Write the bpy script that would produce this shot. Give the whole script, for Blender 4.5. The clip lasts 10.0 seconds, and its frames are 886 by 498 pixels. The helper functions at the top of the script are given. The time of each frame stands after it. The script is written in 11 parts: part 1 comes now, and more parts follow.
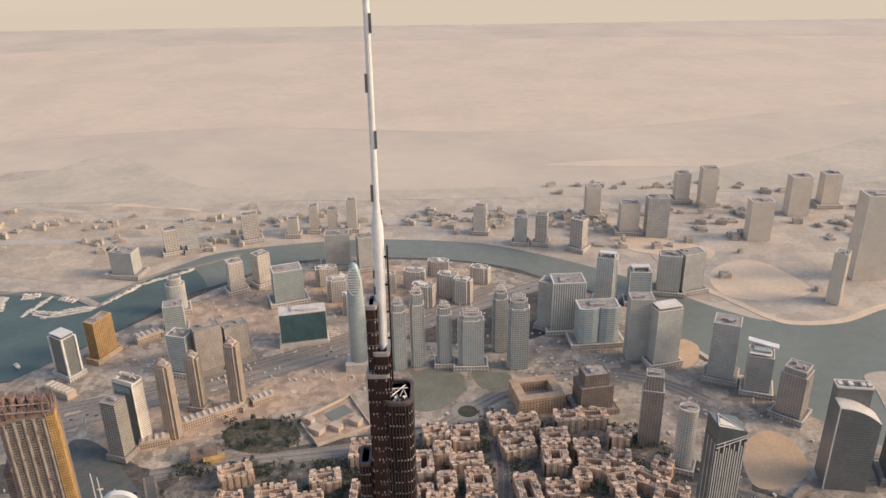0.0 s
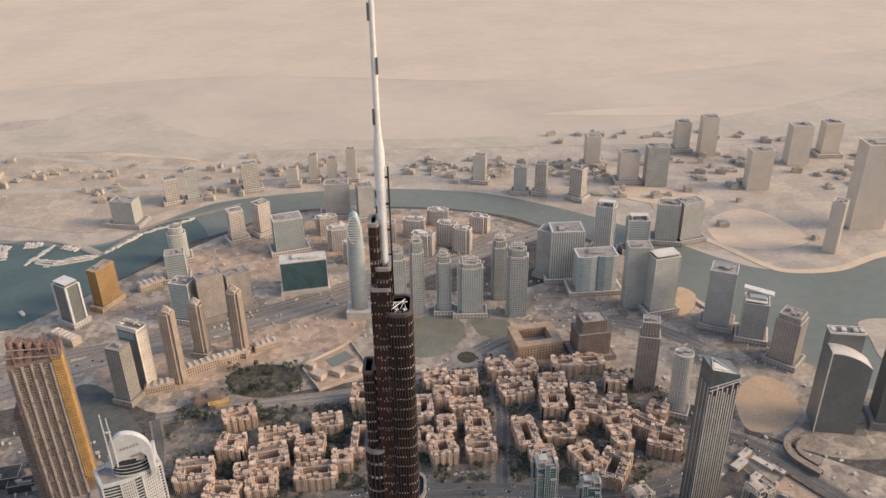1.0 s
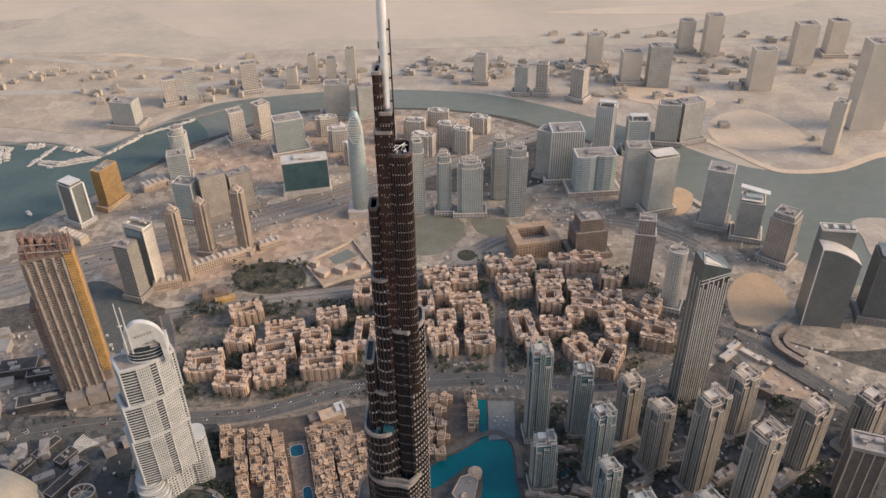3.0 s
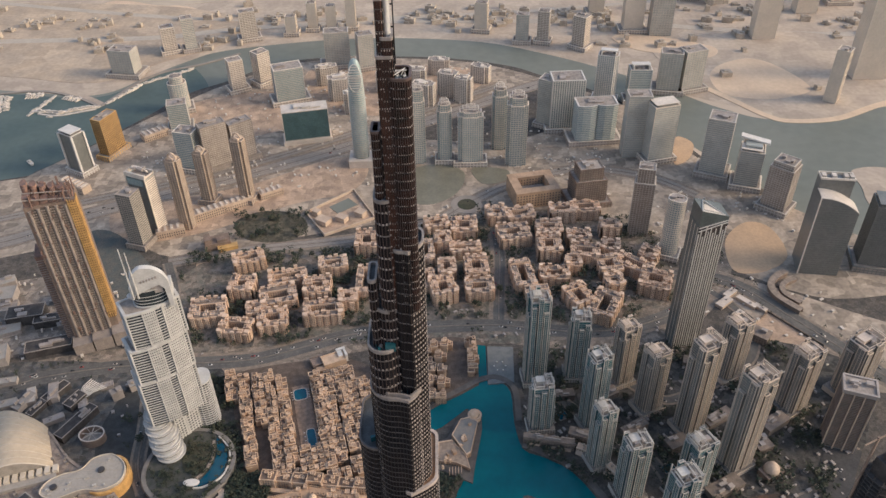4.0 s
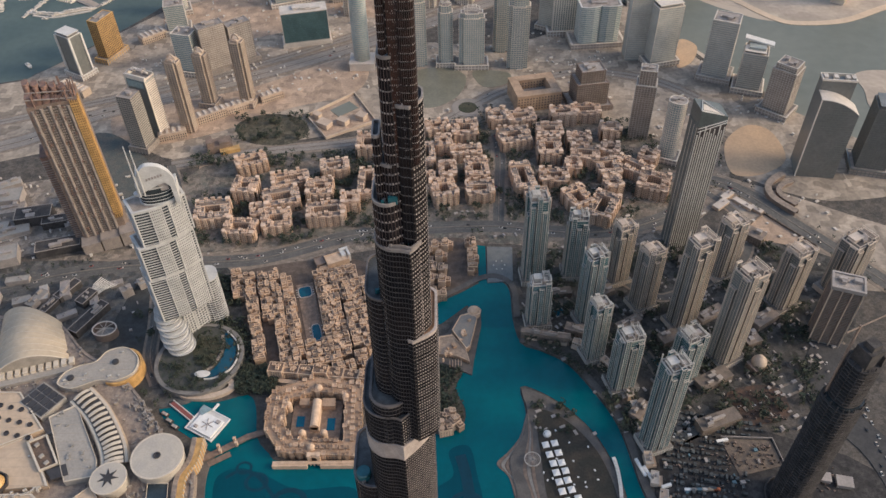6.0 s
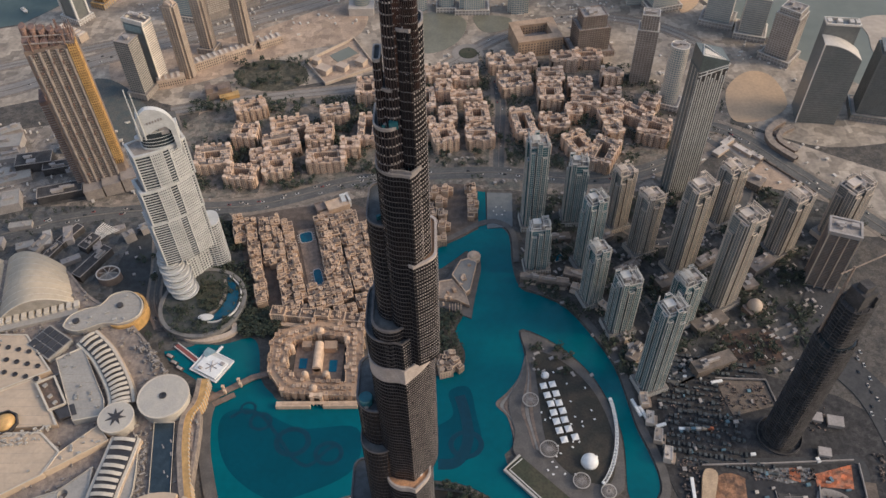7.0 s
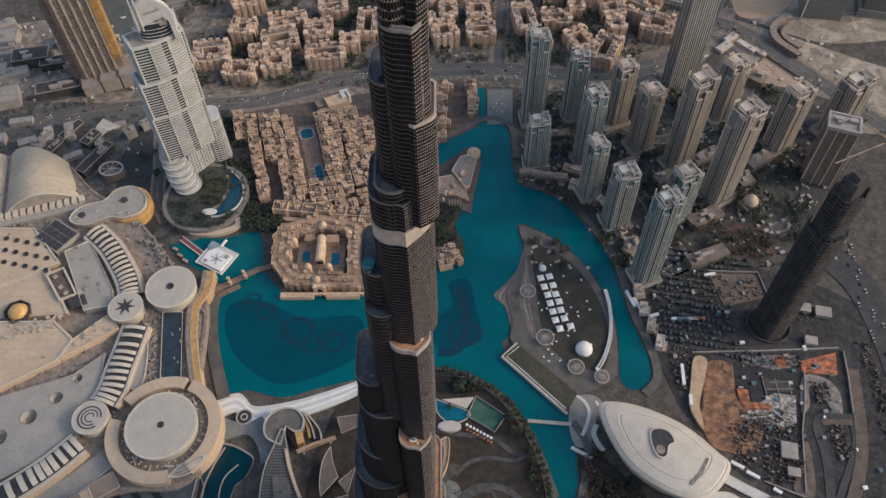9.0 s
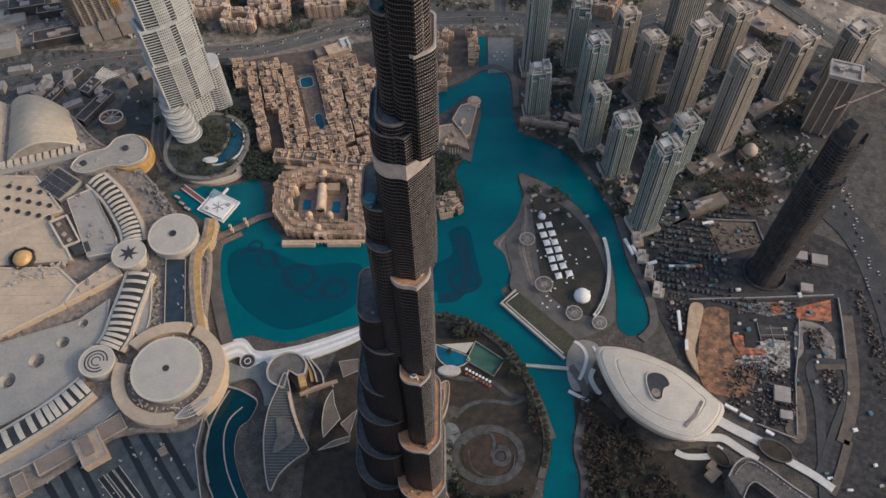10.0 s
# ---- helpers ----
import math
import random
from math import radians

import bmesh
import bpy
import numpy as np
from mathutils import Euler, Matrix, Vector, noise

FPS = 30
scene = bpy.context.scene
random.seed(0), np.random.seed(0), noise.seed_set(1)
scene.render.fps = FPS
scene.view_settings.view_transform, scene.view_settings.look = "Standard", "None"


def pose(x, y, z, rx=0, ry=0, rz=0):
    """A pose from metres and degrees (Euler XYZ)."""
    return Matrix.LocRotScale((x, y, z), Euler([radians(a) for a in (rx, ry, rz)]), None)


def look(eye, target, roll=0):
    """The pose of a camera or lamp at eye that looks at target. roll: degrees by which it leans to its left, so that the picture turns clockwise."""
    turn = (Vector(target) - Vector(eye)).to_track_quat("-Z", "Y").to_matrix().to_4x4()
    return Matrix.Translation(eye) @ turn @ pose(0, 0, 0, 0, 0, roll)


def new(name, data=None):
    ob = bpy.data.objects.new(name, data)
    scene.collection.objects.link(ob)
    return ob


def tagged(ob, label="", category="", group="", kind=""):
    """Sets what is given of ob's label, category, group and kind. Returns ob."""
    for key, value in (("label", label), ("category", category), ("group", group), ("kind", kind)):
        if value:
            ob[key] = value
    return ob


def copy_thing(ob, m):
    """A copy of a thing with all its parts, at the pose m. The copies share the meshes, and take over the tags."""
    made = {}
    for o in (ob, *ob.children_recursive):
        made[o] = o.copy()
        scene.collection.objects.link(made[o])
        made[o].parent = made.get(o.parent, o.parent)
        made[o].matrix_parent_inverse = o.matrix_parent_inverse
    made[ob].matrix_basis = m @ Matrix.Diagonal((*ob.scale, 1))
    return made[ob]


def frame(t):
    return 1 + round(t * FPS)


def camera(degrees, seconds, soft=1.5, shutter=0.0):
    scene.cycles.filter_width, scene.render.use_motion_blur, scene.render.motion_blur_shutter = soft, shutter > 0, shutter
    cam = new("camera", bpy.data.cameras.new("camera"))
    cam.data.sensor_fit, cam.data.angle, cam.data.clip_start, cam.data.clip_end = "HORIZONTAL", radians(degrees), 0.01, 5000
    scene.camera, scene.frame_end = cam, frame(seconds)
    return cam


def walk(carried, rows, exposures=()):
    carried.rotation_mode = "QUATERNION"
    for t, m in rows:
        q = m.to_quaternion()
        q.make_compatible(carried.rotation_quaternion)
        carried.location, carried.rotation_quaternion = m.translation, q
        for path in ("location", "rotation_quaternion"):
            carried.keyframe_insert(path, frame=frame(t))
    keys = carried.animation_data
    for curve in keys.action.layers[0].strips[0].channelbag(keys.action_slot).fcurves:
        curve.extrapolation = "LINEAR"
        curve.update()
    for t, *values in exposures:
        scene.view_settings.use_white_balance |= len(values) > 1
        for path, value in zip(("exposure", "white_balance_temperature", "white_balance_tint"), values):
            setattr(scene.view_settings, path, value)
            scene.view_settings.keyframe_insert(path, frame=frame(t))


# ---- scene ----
from mathutils.geometry import tessellate_polygon

cam = camera(58.00, 10.0)
# seconds, eye x y z, pitch, yaw, roll
PATH = [
    (0, 0.89, 0.48, 770.69, -24.200, -0.002, -0.824),
    (0.5, 1.06, -4.30, 770.40, -25.723, 0.013, -0.836),
    (1, 1.25, -9.40, 770.17, -27.697, 0.039, -0.854),
    (1.5, 1.47, -14.76, 770.02, -29.332, 0.075, -0.878),
    (2, 1.70, -20.30, 769.93, -31.105, 0.122, -0.906),
    (2.5, 1.94, -25.96, 769.90, -32.729, 0.176, -0.938),
    (4, 2.66, -43.17, 769.96, -37.778, 0.375, -1.044),
    (4.5, 2.88, -48.84, 769.96, -39.363, 0.447, -1.081),
    (5, 3.08, -54.43, 769.92, -41.067, 0.520, -1.117),
    (5.5, 3.26, -59.92, 769.81, -42.473, 0.591, -1.152),
    (7, 3.64, -75.88, 769.07, -47.549, 0.793, -1.249),
    (7.5, 3.73, -81.11, 768.71, -49.081, 0.857, -1.280),
    (8, 3.81, -86.37, 768.36, -50.781, 0.921, -1.310),
    (8.5, 3.89, -91.74, 768.06, -52.328, 0.988, -1.340),
    (9, 3.98, -97.31, 767.88, -54.030, 1.062, -1.370),
    (9.5, 4.11, -103.16, 767.92, -55.521, 1.147, -1.403),
    (10, 4.30, -109.45, 768.30, -57.145, 1.248, -1.438),
]
# the camera's picture darkens slightly as it tilts from bright dust to the dim ground
EXPOSURES = [(0.0, 0.30, 6680, 9), (2.5, 0.26, 6680, 9), (5.0, 0.22, 6540, 8), (7.5, 0.09, 6380, 7), (10.0, -0.06, 6280, 6)]
walk(cam, [(t, pose(x, y, z, 90 + pitch, 0, yaw) @ pose(0, 0, 0, 0, 0, roll)) for t, x, y, z, pitch, yaw, roll in PATH], EXPOSURES)

# ---------------------------------------------------------------- light
world = bpy.data.worlds.new("world")
scene.world = world
world.use_nodes = True
wn, wl = world.node_tree.nodes, world.node_tree.links
wn.clear()
sky = wn.new("ShaderNodeTexSky")
sky.sky_type, sky.sun_disc = "NISHITA", False
SUN_ELEV, SUN_AZ = 26.0, -6.0          # degrees up; degrees from +x towards +y
sky.sun_elevation, sky.sun_rotation = radians(SUN_ELEV), radians(90 - SUN_AZ)
sky.dust_density, sky.air_density, sky.ozone_density, sky.altitude = 3.2, 1.0, 0.9, 300.0
geo = wn.new("ShaderNodeTexCoord")
sep = wn.new("ShaderNodeSeparateXYZ")
below = wn.new("ShaderNodeMapRange")
below.inputs["From Min"].default_value, below.inputs["From Max"].default_value = -0.02, 0.50
below.inputs["To Min"].default_value, below.inputs["To Max"].default_value = 1.0, 0.0
bg_sky, bg_dust, both = wn.new("ShaderNodeBackground"), wn.new("ShaderNodeBackground"), wn.new("ShaderNodeMixShader")
bg_sky.inputs["Strength"].default_value = 0.25
bg_dust.inputs["Color"].default_value = (0.71, 0.595, 0.485, 1)   # dust over the desert beyond the ground sheet
hazefall = wn.new("ShaderNodeMapRange")            # dusty ground far below the horizon is dimmer than the dust in the air
hazefall.inputs["From Min"].default_value, hazefall.inputs["From Max"].default_value = -0.12, 0.04
hazefall.inputs["To Min"].default_value, hazefall.inputs["To Max"].default_value = 0.79, 1.06
wl.new(sep.outputs["Z"], hazefall.inputs["Value"])
wl.new(hazefall.outputs[0], bg_dust.inputs["Strength"])
wout = wn.new("ShaderNodeOutputWorld")
wl.new(geo.outputs["Generated"], sep.inputs[0])
wl.new(sep.outputs["Z"], below.inputs["Value"])
wl.new(below.outputs[0], both.inputs[0])
wl.new(sky.outputs[0], bg_sky.inputs["Color"])
wl.new(bg_sky.outputs[0], both.inputs[1])
wl.new(bg_dust.outputs[0], both.inputs[2])
wl.new(both.outputs[0], wout.inputs[0])
sun = new("sun", bpy.data.lights.new("sun", "SUN"))
sun.data.energy, sun.data.angle, sun.data.color = 1.55, radians(14.0), (1.0, 0.81, 0.62)
sd = Vector((math.cos(radians(SUN_ELEV)) * math.cos(radians(SUN_AZ)), math.cos(radians(SUN_ELEV)) * math.sin(radians(SUN_AZ)), math.sin(radians(SUN_ELEV))))
sun.matrix_basis = look(sd * 3000, (0, 0, 0))

# ---------------------------------------------------------------- materials
MATS = {}


def mat(name, col, rough=0.8, metal=0.0, vary=0.25, size=8.0, bump=0.0, second=None, spot=0.5, each=0.0, spec=0.5, cells=0.0, cell=0.5):
    """Principled paint with broad stains of a second colour, fine grain, and a shade of its own for each object."""
    if name in MATS:
        return MATS[name]
    m = MATS[name] = bpy.data.materials.new(name)
    m.use_nodes = True
    n, l = m.node_tree.nodes, m.node_tree.links
    b = n["Principled BSDF"]
    tc = n.new("ShaderNodeNewGeometry")
    big, fine = n.new("ShaderNodeTexNoise"), n.new("ShaderNodeTexNoise")
    big.inputs["Scale"].default_value, big.inputs["Detail"].default_value = 1.0 / size, 4
    fine.inputs["Scale"].default_value, fine.inputs["Detail"].default_value = 7.0 / size, 3
    for t in (big, fine):
        l.new(tc.outputs["Position"], t.inputs["Vector"])
    ramp = n.new("ShaderNodeMapRange")
    ramp.inputs["From Min"].default_value, ramp.inputs["From Max"].default_value = spot - 0.12, spot + 0.12
    l.new(big.outputs["Fac"], ramp.inputs["Value"])
    mix = n.new("ShaderNodeMix")
    mix.data_type = "RGBA"
    two = second or [c * (1 - vary) for c in col]
    mix.inputs["A"].default_value, mix.inputs["B"].default_value = (*col, 1), (*two, 1)
    l.new(ramp.outputs[0], mix.inputs["Factor"])
    grain = n.new("ShaderNodeMapRange")
    grain.inputs["From Min"].default_value, grain.inputs["From Max"].default_value = 0.3, 0.7
    grain.inputs["To Min"].default_value, grain.inputs["To Max"].default_value = 1 - vary * 0.6, 1 + vary * 0.6
    l.new(fine.outputs["Fac"], grain.inputs["Value"])
    if cells:
        vor = n.new("ShaderNodeTexVoronoi")
        vor.feature, vor.distance = "F1", "CHEBYCHEV"
        vor.inputs["Scale"].default_value = 1.0 / cells
        l.new(tc.outputs["Position"], vor.inputs["Vector"])
        cs = n.new("ShaderNodeSeparateColor")
        l.new(vor.outputs["Color"], cs.inputs[0])
        cm = n.new("ShaderNodeMapRange")
        cm.inputs["To Min"].default_value, cm.inputs["To Max"].default_value = 1 - cell, 1 + cell
        l.new(cs.outputs[0], cm.inputs["Value"])
        cmul = n.new("ShaderNodeMath")
        cmul.operation = "MULTIPLY"
        l.new(grain.outputs[0], cmul.inputs[0])
        l.new(cm.outputs[0], cmul.inputs[1])
        grain = cmul
    info = n.new("ShaderNodeObjectInfo")
    own = n.new("ShaderNodeMapRange")
    own.inputs["To Min"].default_value, own.inputs["To Max"].default_value = 1 - each, 1 + each
    l.new(info.outputs["Random"], own.inputs["Value"])
    mul = n.new("ShaderNodeMath")
    mul.operation = "MULTIPLY"
    l.new(grain.outputs[0], mul.inputs[0])
    l.new(own.outputs[0], mul.inputs[1])
    sc = n.new("ShaderNodeVectorMath")
    sc.operation = "SCALE"
    l.new(mix.outputs["Result"], sc.inputs[0])
    l.new(mul.outputs[0], sc.inputs["Scale"])
    l.new(sc.outputs[0], b.inputs["Base Color"])
    b.inputs["Roughness"].default_value, b.inputs["Metallic"].default_value = rough, metal
    b.inputs["Specular IOR Level"].default_value = spec
    if bump:
        bp = n.new("ShaderNodeBump")
        bp.inputs["Strength"].default_value, bp.inputs["Distance"].default_value = bump, 0.5
        l.new(fine.outputs["Fac"], bp.inputs["Height"])
        l.new(bp.outputs[0], b.inputs["Normal"])
    return m


SAND = mat("sand", (0.53, 0.425, 0.325), 0.95, vary=0.05, size=420, second=(0.46, 0.37, 0.285))
DUNE = mat("dune_sand", (0.57, 0.445, 0.33), 0.95, vary=0.06, size=320, second=(0.52, 0.405, 0.305))
SCRUB = mat("scrub", (0.41, 0.34, 0.26), 0.95, vary=0.10, size=190, second=(0.48, 0.39, 0.30))
FARBANK = mat("brown_far_bank", (0.46, 0.37, 0.285), 0.95, vary=0.16, size=70, second=(0.38, 0.305, 0.24), cells=45.0, cell=0.10)
PEACH = mat("peach_sand", (0.60, 0.45, 0.315), 0.95, vary=0.10, size=60, second=(0.53, 0.395, 0.28))
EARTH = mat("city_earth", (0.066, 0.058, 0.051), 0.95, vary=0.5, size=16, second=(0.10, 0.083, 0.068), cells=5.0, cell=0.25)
# Dusty earth, paled further for the haze over the district.
HAZEEARTH = mat("haze_paled_dusty_earth", (0.37, 0.295, 0.225), 0.95, vary=0.3, size=45, second=(0.25, 0.203, 0.16), cells=16.0, cell=0.3)
YARD = mat("building_yard", (0.15, 0.12, 0.10), 0.95, vary=0.5, size=14, second=(0.26, 0.21, 0.17))
REDEARTH = mat("red_earth", (0.30, 0.15, 0.08), 0.95, vary=0.55, size=9, second=(0.13, 0.075, 0.05), cells=5.0, cell=0.3)
ASPHALT = mat("asphalt", (0.088, 0.082, 0.075), 0.9, vary=0.25, size=25, second=(0.125, 0.113, 0.10))
DARKASPHALT = mat("dark_asphalt", (0.045, 0.043, 0.043), 0.9, vary=0.3, size=18, second=(0.06, 0.056, 0.054))
PAVING = mat("paving", (0.125, 0.107, 0.093), 0.85, vary=0.25, size=12, second=(0.088, 0.077, 0.069))
PALE = mat("pale_paving", (0.46, 0.41, 0.36), 0.8, vary=0.2, size=16)
GRASS = mat("lawn", (0.042, 0.046, 0.027), 0.95, vary=0.4, size=20, second=(0.065, 0.058, 0.036))
LEAF = mat("leaf", (0.026, 0.040, 0.027), 0.9, vary=0.5, size=7, second=(0.046, 0.047, 0.028), each=0.15)
WATER = mat("lake_water", (0.0, 0.108, 0.124), 0.2, vary=0.1, size=60, second=(0.0, 0.088, 0.106), bump=0.04, spec=0.25)
POOL = mat("pool_water", (0.004, 0.12, 0.18), 0.12, vary=0.15, size=10)
# Canal colour is greyed for haze; the marina basin carries less of it.
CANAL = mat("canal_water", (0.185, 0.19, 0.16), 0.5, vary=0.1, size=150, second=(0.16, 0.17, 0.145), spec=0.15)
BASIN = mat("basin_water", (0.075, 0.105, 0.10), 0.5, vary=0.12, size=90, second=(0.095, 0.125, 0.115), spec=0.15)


# ---------------------------------------------------------------- shape tools
class Shape:
    """Collects simple solids into one mesh."""

    def __init__(self):
        self.v, self.f = [], []

    def add(self, verts, faces):
        k = len(self.v)
        self.v += [tuple(p) for p in verts]
        self.f += [tuple(i + k for i in q) for q in faces]
        return self

    def box(self, x, y, z0, z1, w, d, rot=0.0, top=1.0):
        c, s = math.cos(rot), math.sin(rot)
        out = []
        for z, k in ((z0, 1.0), (z1, top)):
            for sx, sy in ((-1, -1), (1, -1), (1, 1), (-1, 1)):
                px, py = sx * w / 2 * k, sy * d / 2 * k
                out.append((x + px * c - py * s, y + px * s + py * c, z))
        return self.add(out, [(3, 2, 1, 0), (4, 5, 6, 7), (0, 1, 5, 4), (1, 2, 6, 5), (2, 3, 7, 6), (3, 0, 4, 7)])

    def prism(self, poly, z0, z1, inset=0.0):
        """An upright solid on an outline given anticlockwise; inset shrinks the top towards its middle."""
        n = len(poly)
        mx, my = sum(p[0] for p in poly) / n, sum(p[1] for p in poly) / n
        hi = [(mx + (p[0] - mx) * (1 - inset), my + (p[1] - my) * (1 - inset), z1) for p in poly]
        return self.add([(p[0], p[1], z0) for p in poly] + hi,
                        [tuple(range(n - 1, -1, -1)), tuple(range(n, 2 * n))] + [(i, (i + 1) % n, n + (i + 1) % n, n + i) for i in range(n)])

    def band(self, outer, inner, z0, z1):
        """A ring wall between two outlines of equal count."""
        n = len(outer)
        vs = [(*p[:2], z0) for p in outer] + [(*p[:2], z1) for p in outer] + [(*p[:2], z1) for p in inner] + [(*p[:2], z0) for p in inner]
        fs = []
        for i in range(n):
            j = (i + 1) % n
            fs += [(i, j, n + j, n + i), (n + i, n + j, 2 * n + j, 2 * n + i), (2 * n + i, 2 * n + j, 3 * n + j, 3 * n + i), (3 * n + i, 3 * n + j, j, i)]
        return self.add(vs, fs)

    def tube(self, pts, r, n=8):
        """A round bar along points; r may be one radius or one for each point."""
        rs = r if isinstance(r, (list, tuple)) else [r] * len(pts)
        vs, fs = [], []
        for k, p in enumerate(pts):
            a, b = Vector(pts[max(k - 1, 0)]), Vector(pts[min(k + 1, len(pts) - 1)])
            q = (b - a).to_track_quat("Z", "Y")
            for i in range(n):
                an = 2 * math.pi * i / n
                vs.append(tuple(Vector(p) + q @ Vector((math.cos(an) * rs[k], math.sin(an) * rs[k], 0))))
        for k in range(len(pts) - 1):
            for i in range(n):
                j = (i + 1) % n
                fs.append((k * n + i, k * n + j, (k + 1) * n + j, (k + 1) * n + i))
        fs += [tuple(range(n - 1, -1, -1)), tuple((len(pts) - 1) * n + i for i in range(n))]
        return self.add(vs, fs)

    def turn(self, x, y, prof, n=32, sx=1.0, sy=1.0, rot=0.0, a0=0.0, a1=None):
        """A profile of (radius, z) turned about an upright axis."""
        full = a1 is None
        m = n if full else n + 1
        vs, fs = [], []
        c, s = math.cos(rot), math.sin(rot)
        for r, z in prof:
            for i in range(m):
                an = a0 + (2 * math.pi if full else a1 - a0) * i / n
                px, py = r * sx * math.cos(an), r * sy * math.sin(an)
                vs.append((x + px * c - py * s, y + px * s + py * c, z))
        for k in range(len(prof) - 1):
            for i in range(n):
                j = (i + 1) % m
                fs.append((k * m + i, k * m + j, (k + 1) * m + j, (k + 1) * m + i))
        if full:
            fs += [tuple(range(m - 1, -1, -1)), tuple((len(prof) - 1) * m + i for i in range(m))]
        return self.add(vs, fs)

    def mesh(self, name, material, smooth=False):
        me = bpy.data.meshes.new(name)
        me.from_pydata(self.v, [], self.f)
        me.materials.append(material)
        if smooth:
            me.shade_smooth()
        me.update()
        return me


def part(name, shape, material, parent, label="", kind="", smooth=False):
    ob = new(name, shape.mesh(name, material, smooth))
    ob.parent = parent
    return tagged(ob, label=label, kind=kind)


def thing(name, label, category, group="", at=(0, 0, 0), rot=0.0):
    ob = new(name)
    ob.matrix_basis = Matrix.Translation(at) @ Matrix.Rotation(rot, 4, "Z")
    return tagged(ob, label, category, group)


def setting(name, shape, material, label, smooth=False):
    return tagged(new(name, shape.mesh(name, material, smooth)), label, name.replace("_", " "), kind="structure")


def curve_loop(pts, step=6, closed=True):
    """A smooth line through points."""
    out, n = [], len(pts)
    for i in range(n if closed else n - 1):
        g = [pts[(i + k) % n] if closed else pts[min(max(i + k, 0), n - 1)] for k in (-1, 0, 1, 2)]
        for s in range(step):
            t = s / step
            out.append(tuple(0.5 * (2 * g[1][a] + (g[2][a] - g[0][a]) * t + (2 * g[0][a] - 5 * g[1][a] + 4 * g[2][a] - g[3][a]) * t * t
                                    + (3 * g[1][a] - g[0][a] - 3 * g[2][a] + g[3][a]) * t ** 3) for a in (0, 1)))
    return out if closed else out + [tuple(pts[-1][:2])]


def strip(pts, width, z0, z1):
    """A ribbon with thickness along an open line."""
    left, right = [], []
    for i, p in enumerate(pts):
        a, b = Vector(pts[max(i - 1, 0)][:2]), Vector(pts[min(i + 1, len(pts) - 1)][:2])
        d = (b - a).normalized()
        left.append((p[0] - d.y * width / 2, p[1] + d.x * width / 2))
        right.append((p[0] + d.y * width / 2, p[1] - d.x * width / 2))
    s = Shape()
    n = len(pts)
    s.add([(*p, z0) for p in right] + [(*p, z0) for p in left] + [(*p, z1) for p in right] + [(*p, z1) for p in left],
          [(2 * n + i, 2 * n + i + 1, 3 * n + i + 1, 3 * n + i) for i in range(n - 1)]
          + [(i, i + 1, 2 * n + i + 1, 2 * n + i) for i in range(n - 1)] + [(n + i + 1, n + i, 3 * n + i, 3 * n + i + 1) for i in range(n - 1)])
    return s


def inside(p, poly):
    x, y, hit = p[0], p[1], False
    for i in range(len(poly)):
        (x1, y1), (x2, y2) = poly[i][:2], poly[i - 1][:2]
        if (y1 > y) != (y2 > y) and x < (x2 - x1) * (y - y1) / (y2 - y1) + x1:
            hit = not hit
    return hit


def oval(x, y, rx, ry, n=40, rot=0.0, power=1.0):
    out = []
    for i in range(n):
        a = 2 * math.pi * i / n
        ca, sa = math.cos(a), math.sin(a)
        px = rx * math.copysign(abs(ca) ** power, ca)
        py = ry * math.copysign(abs(sa) ** power, sa)
        out.append((x + px * math.cos(rot) - py * math.sin(rot), y + px * math.sin(rot) + py * math.cos(rot)))
    return out


# ---------------------------------------------------------------- ground, water, roads
setting("ground", Shape().prism(oval(0, 1500, 16000, 16000, 96), -3.0, -0.6), SAND, "pale desert sand plain reaching to the horizon")
CITY = curve_loop([(-2600, -900), (2300, -900), (2300, 700), (1200, 830), (760, 900), (640, 950), (590, 1020), (560, 1090), (490, 1180), (440, 1290), (390, 1400), (300, 1500),
                   (216, 1560), (147, 1612), (22, 1655), (-121, 1672), (-291, 1668), (-389, 1632), (-467, 1560), (-546, 1495), (-608, 1390), (-695, 1261), (-744, 1200), (-800, 1170), (-1300, 1050), (-2600, 900)], 5)
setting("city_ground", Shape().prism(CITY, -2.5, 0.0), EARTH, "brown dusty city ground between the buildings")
CANAL_LOOP = curve_loop([(-2600, 1650), (-1500, 1600), (-950, 1530), (-740, 1500), (-650, 1590), (-588, 1658), (-510, 1718), (-303, 1767), (-113, 1777), (91, 1745), (231, 1675), (348, 1595),
                         (470, 1490), (560, 1400), (662, 1351), (893, 1398), (1300, 1500), (2600, 1500), (2600, 700), (1200, 780), (700, 900), (400, 1350), (100, 1600), (-300, 1640), (-560, 1440), (-740, 1180), (-2600, 850)], 5)
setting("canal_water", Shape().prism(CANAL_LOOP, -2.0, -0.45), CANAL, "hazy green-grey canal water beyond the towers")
setting("marina_basin", Shape().prism(curve_loop([(-2600, 900), (-1300, 1000), (-800, 1120), (-700, 1225), (-610, 1350), (-560, 1430), (-500, 1500), (-540, 1600), (-588, 1640), (-650, 1575), (-735, 1490), (-950, 1515), (-1500, 1580), (-2600, 1630)], 5), -2.0, -0.40), BASIN, "blue-green marina basin water, less haze-greyed than the canal")
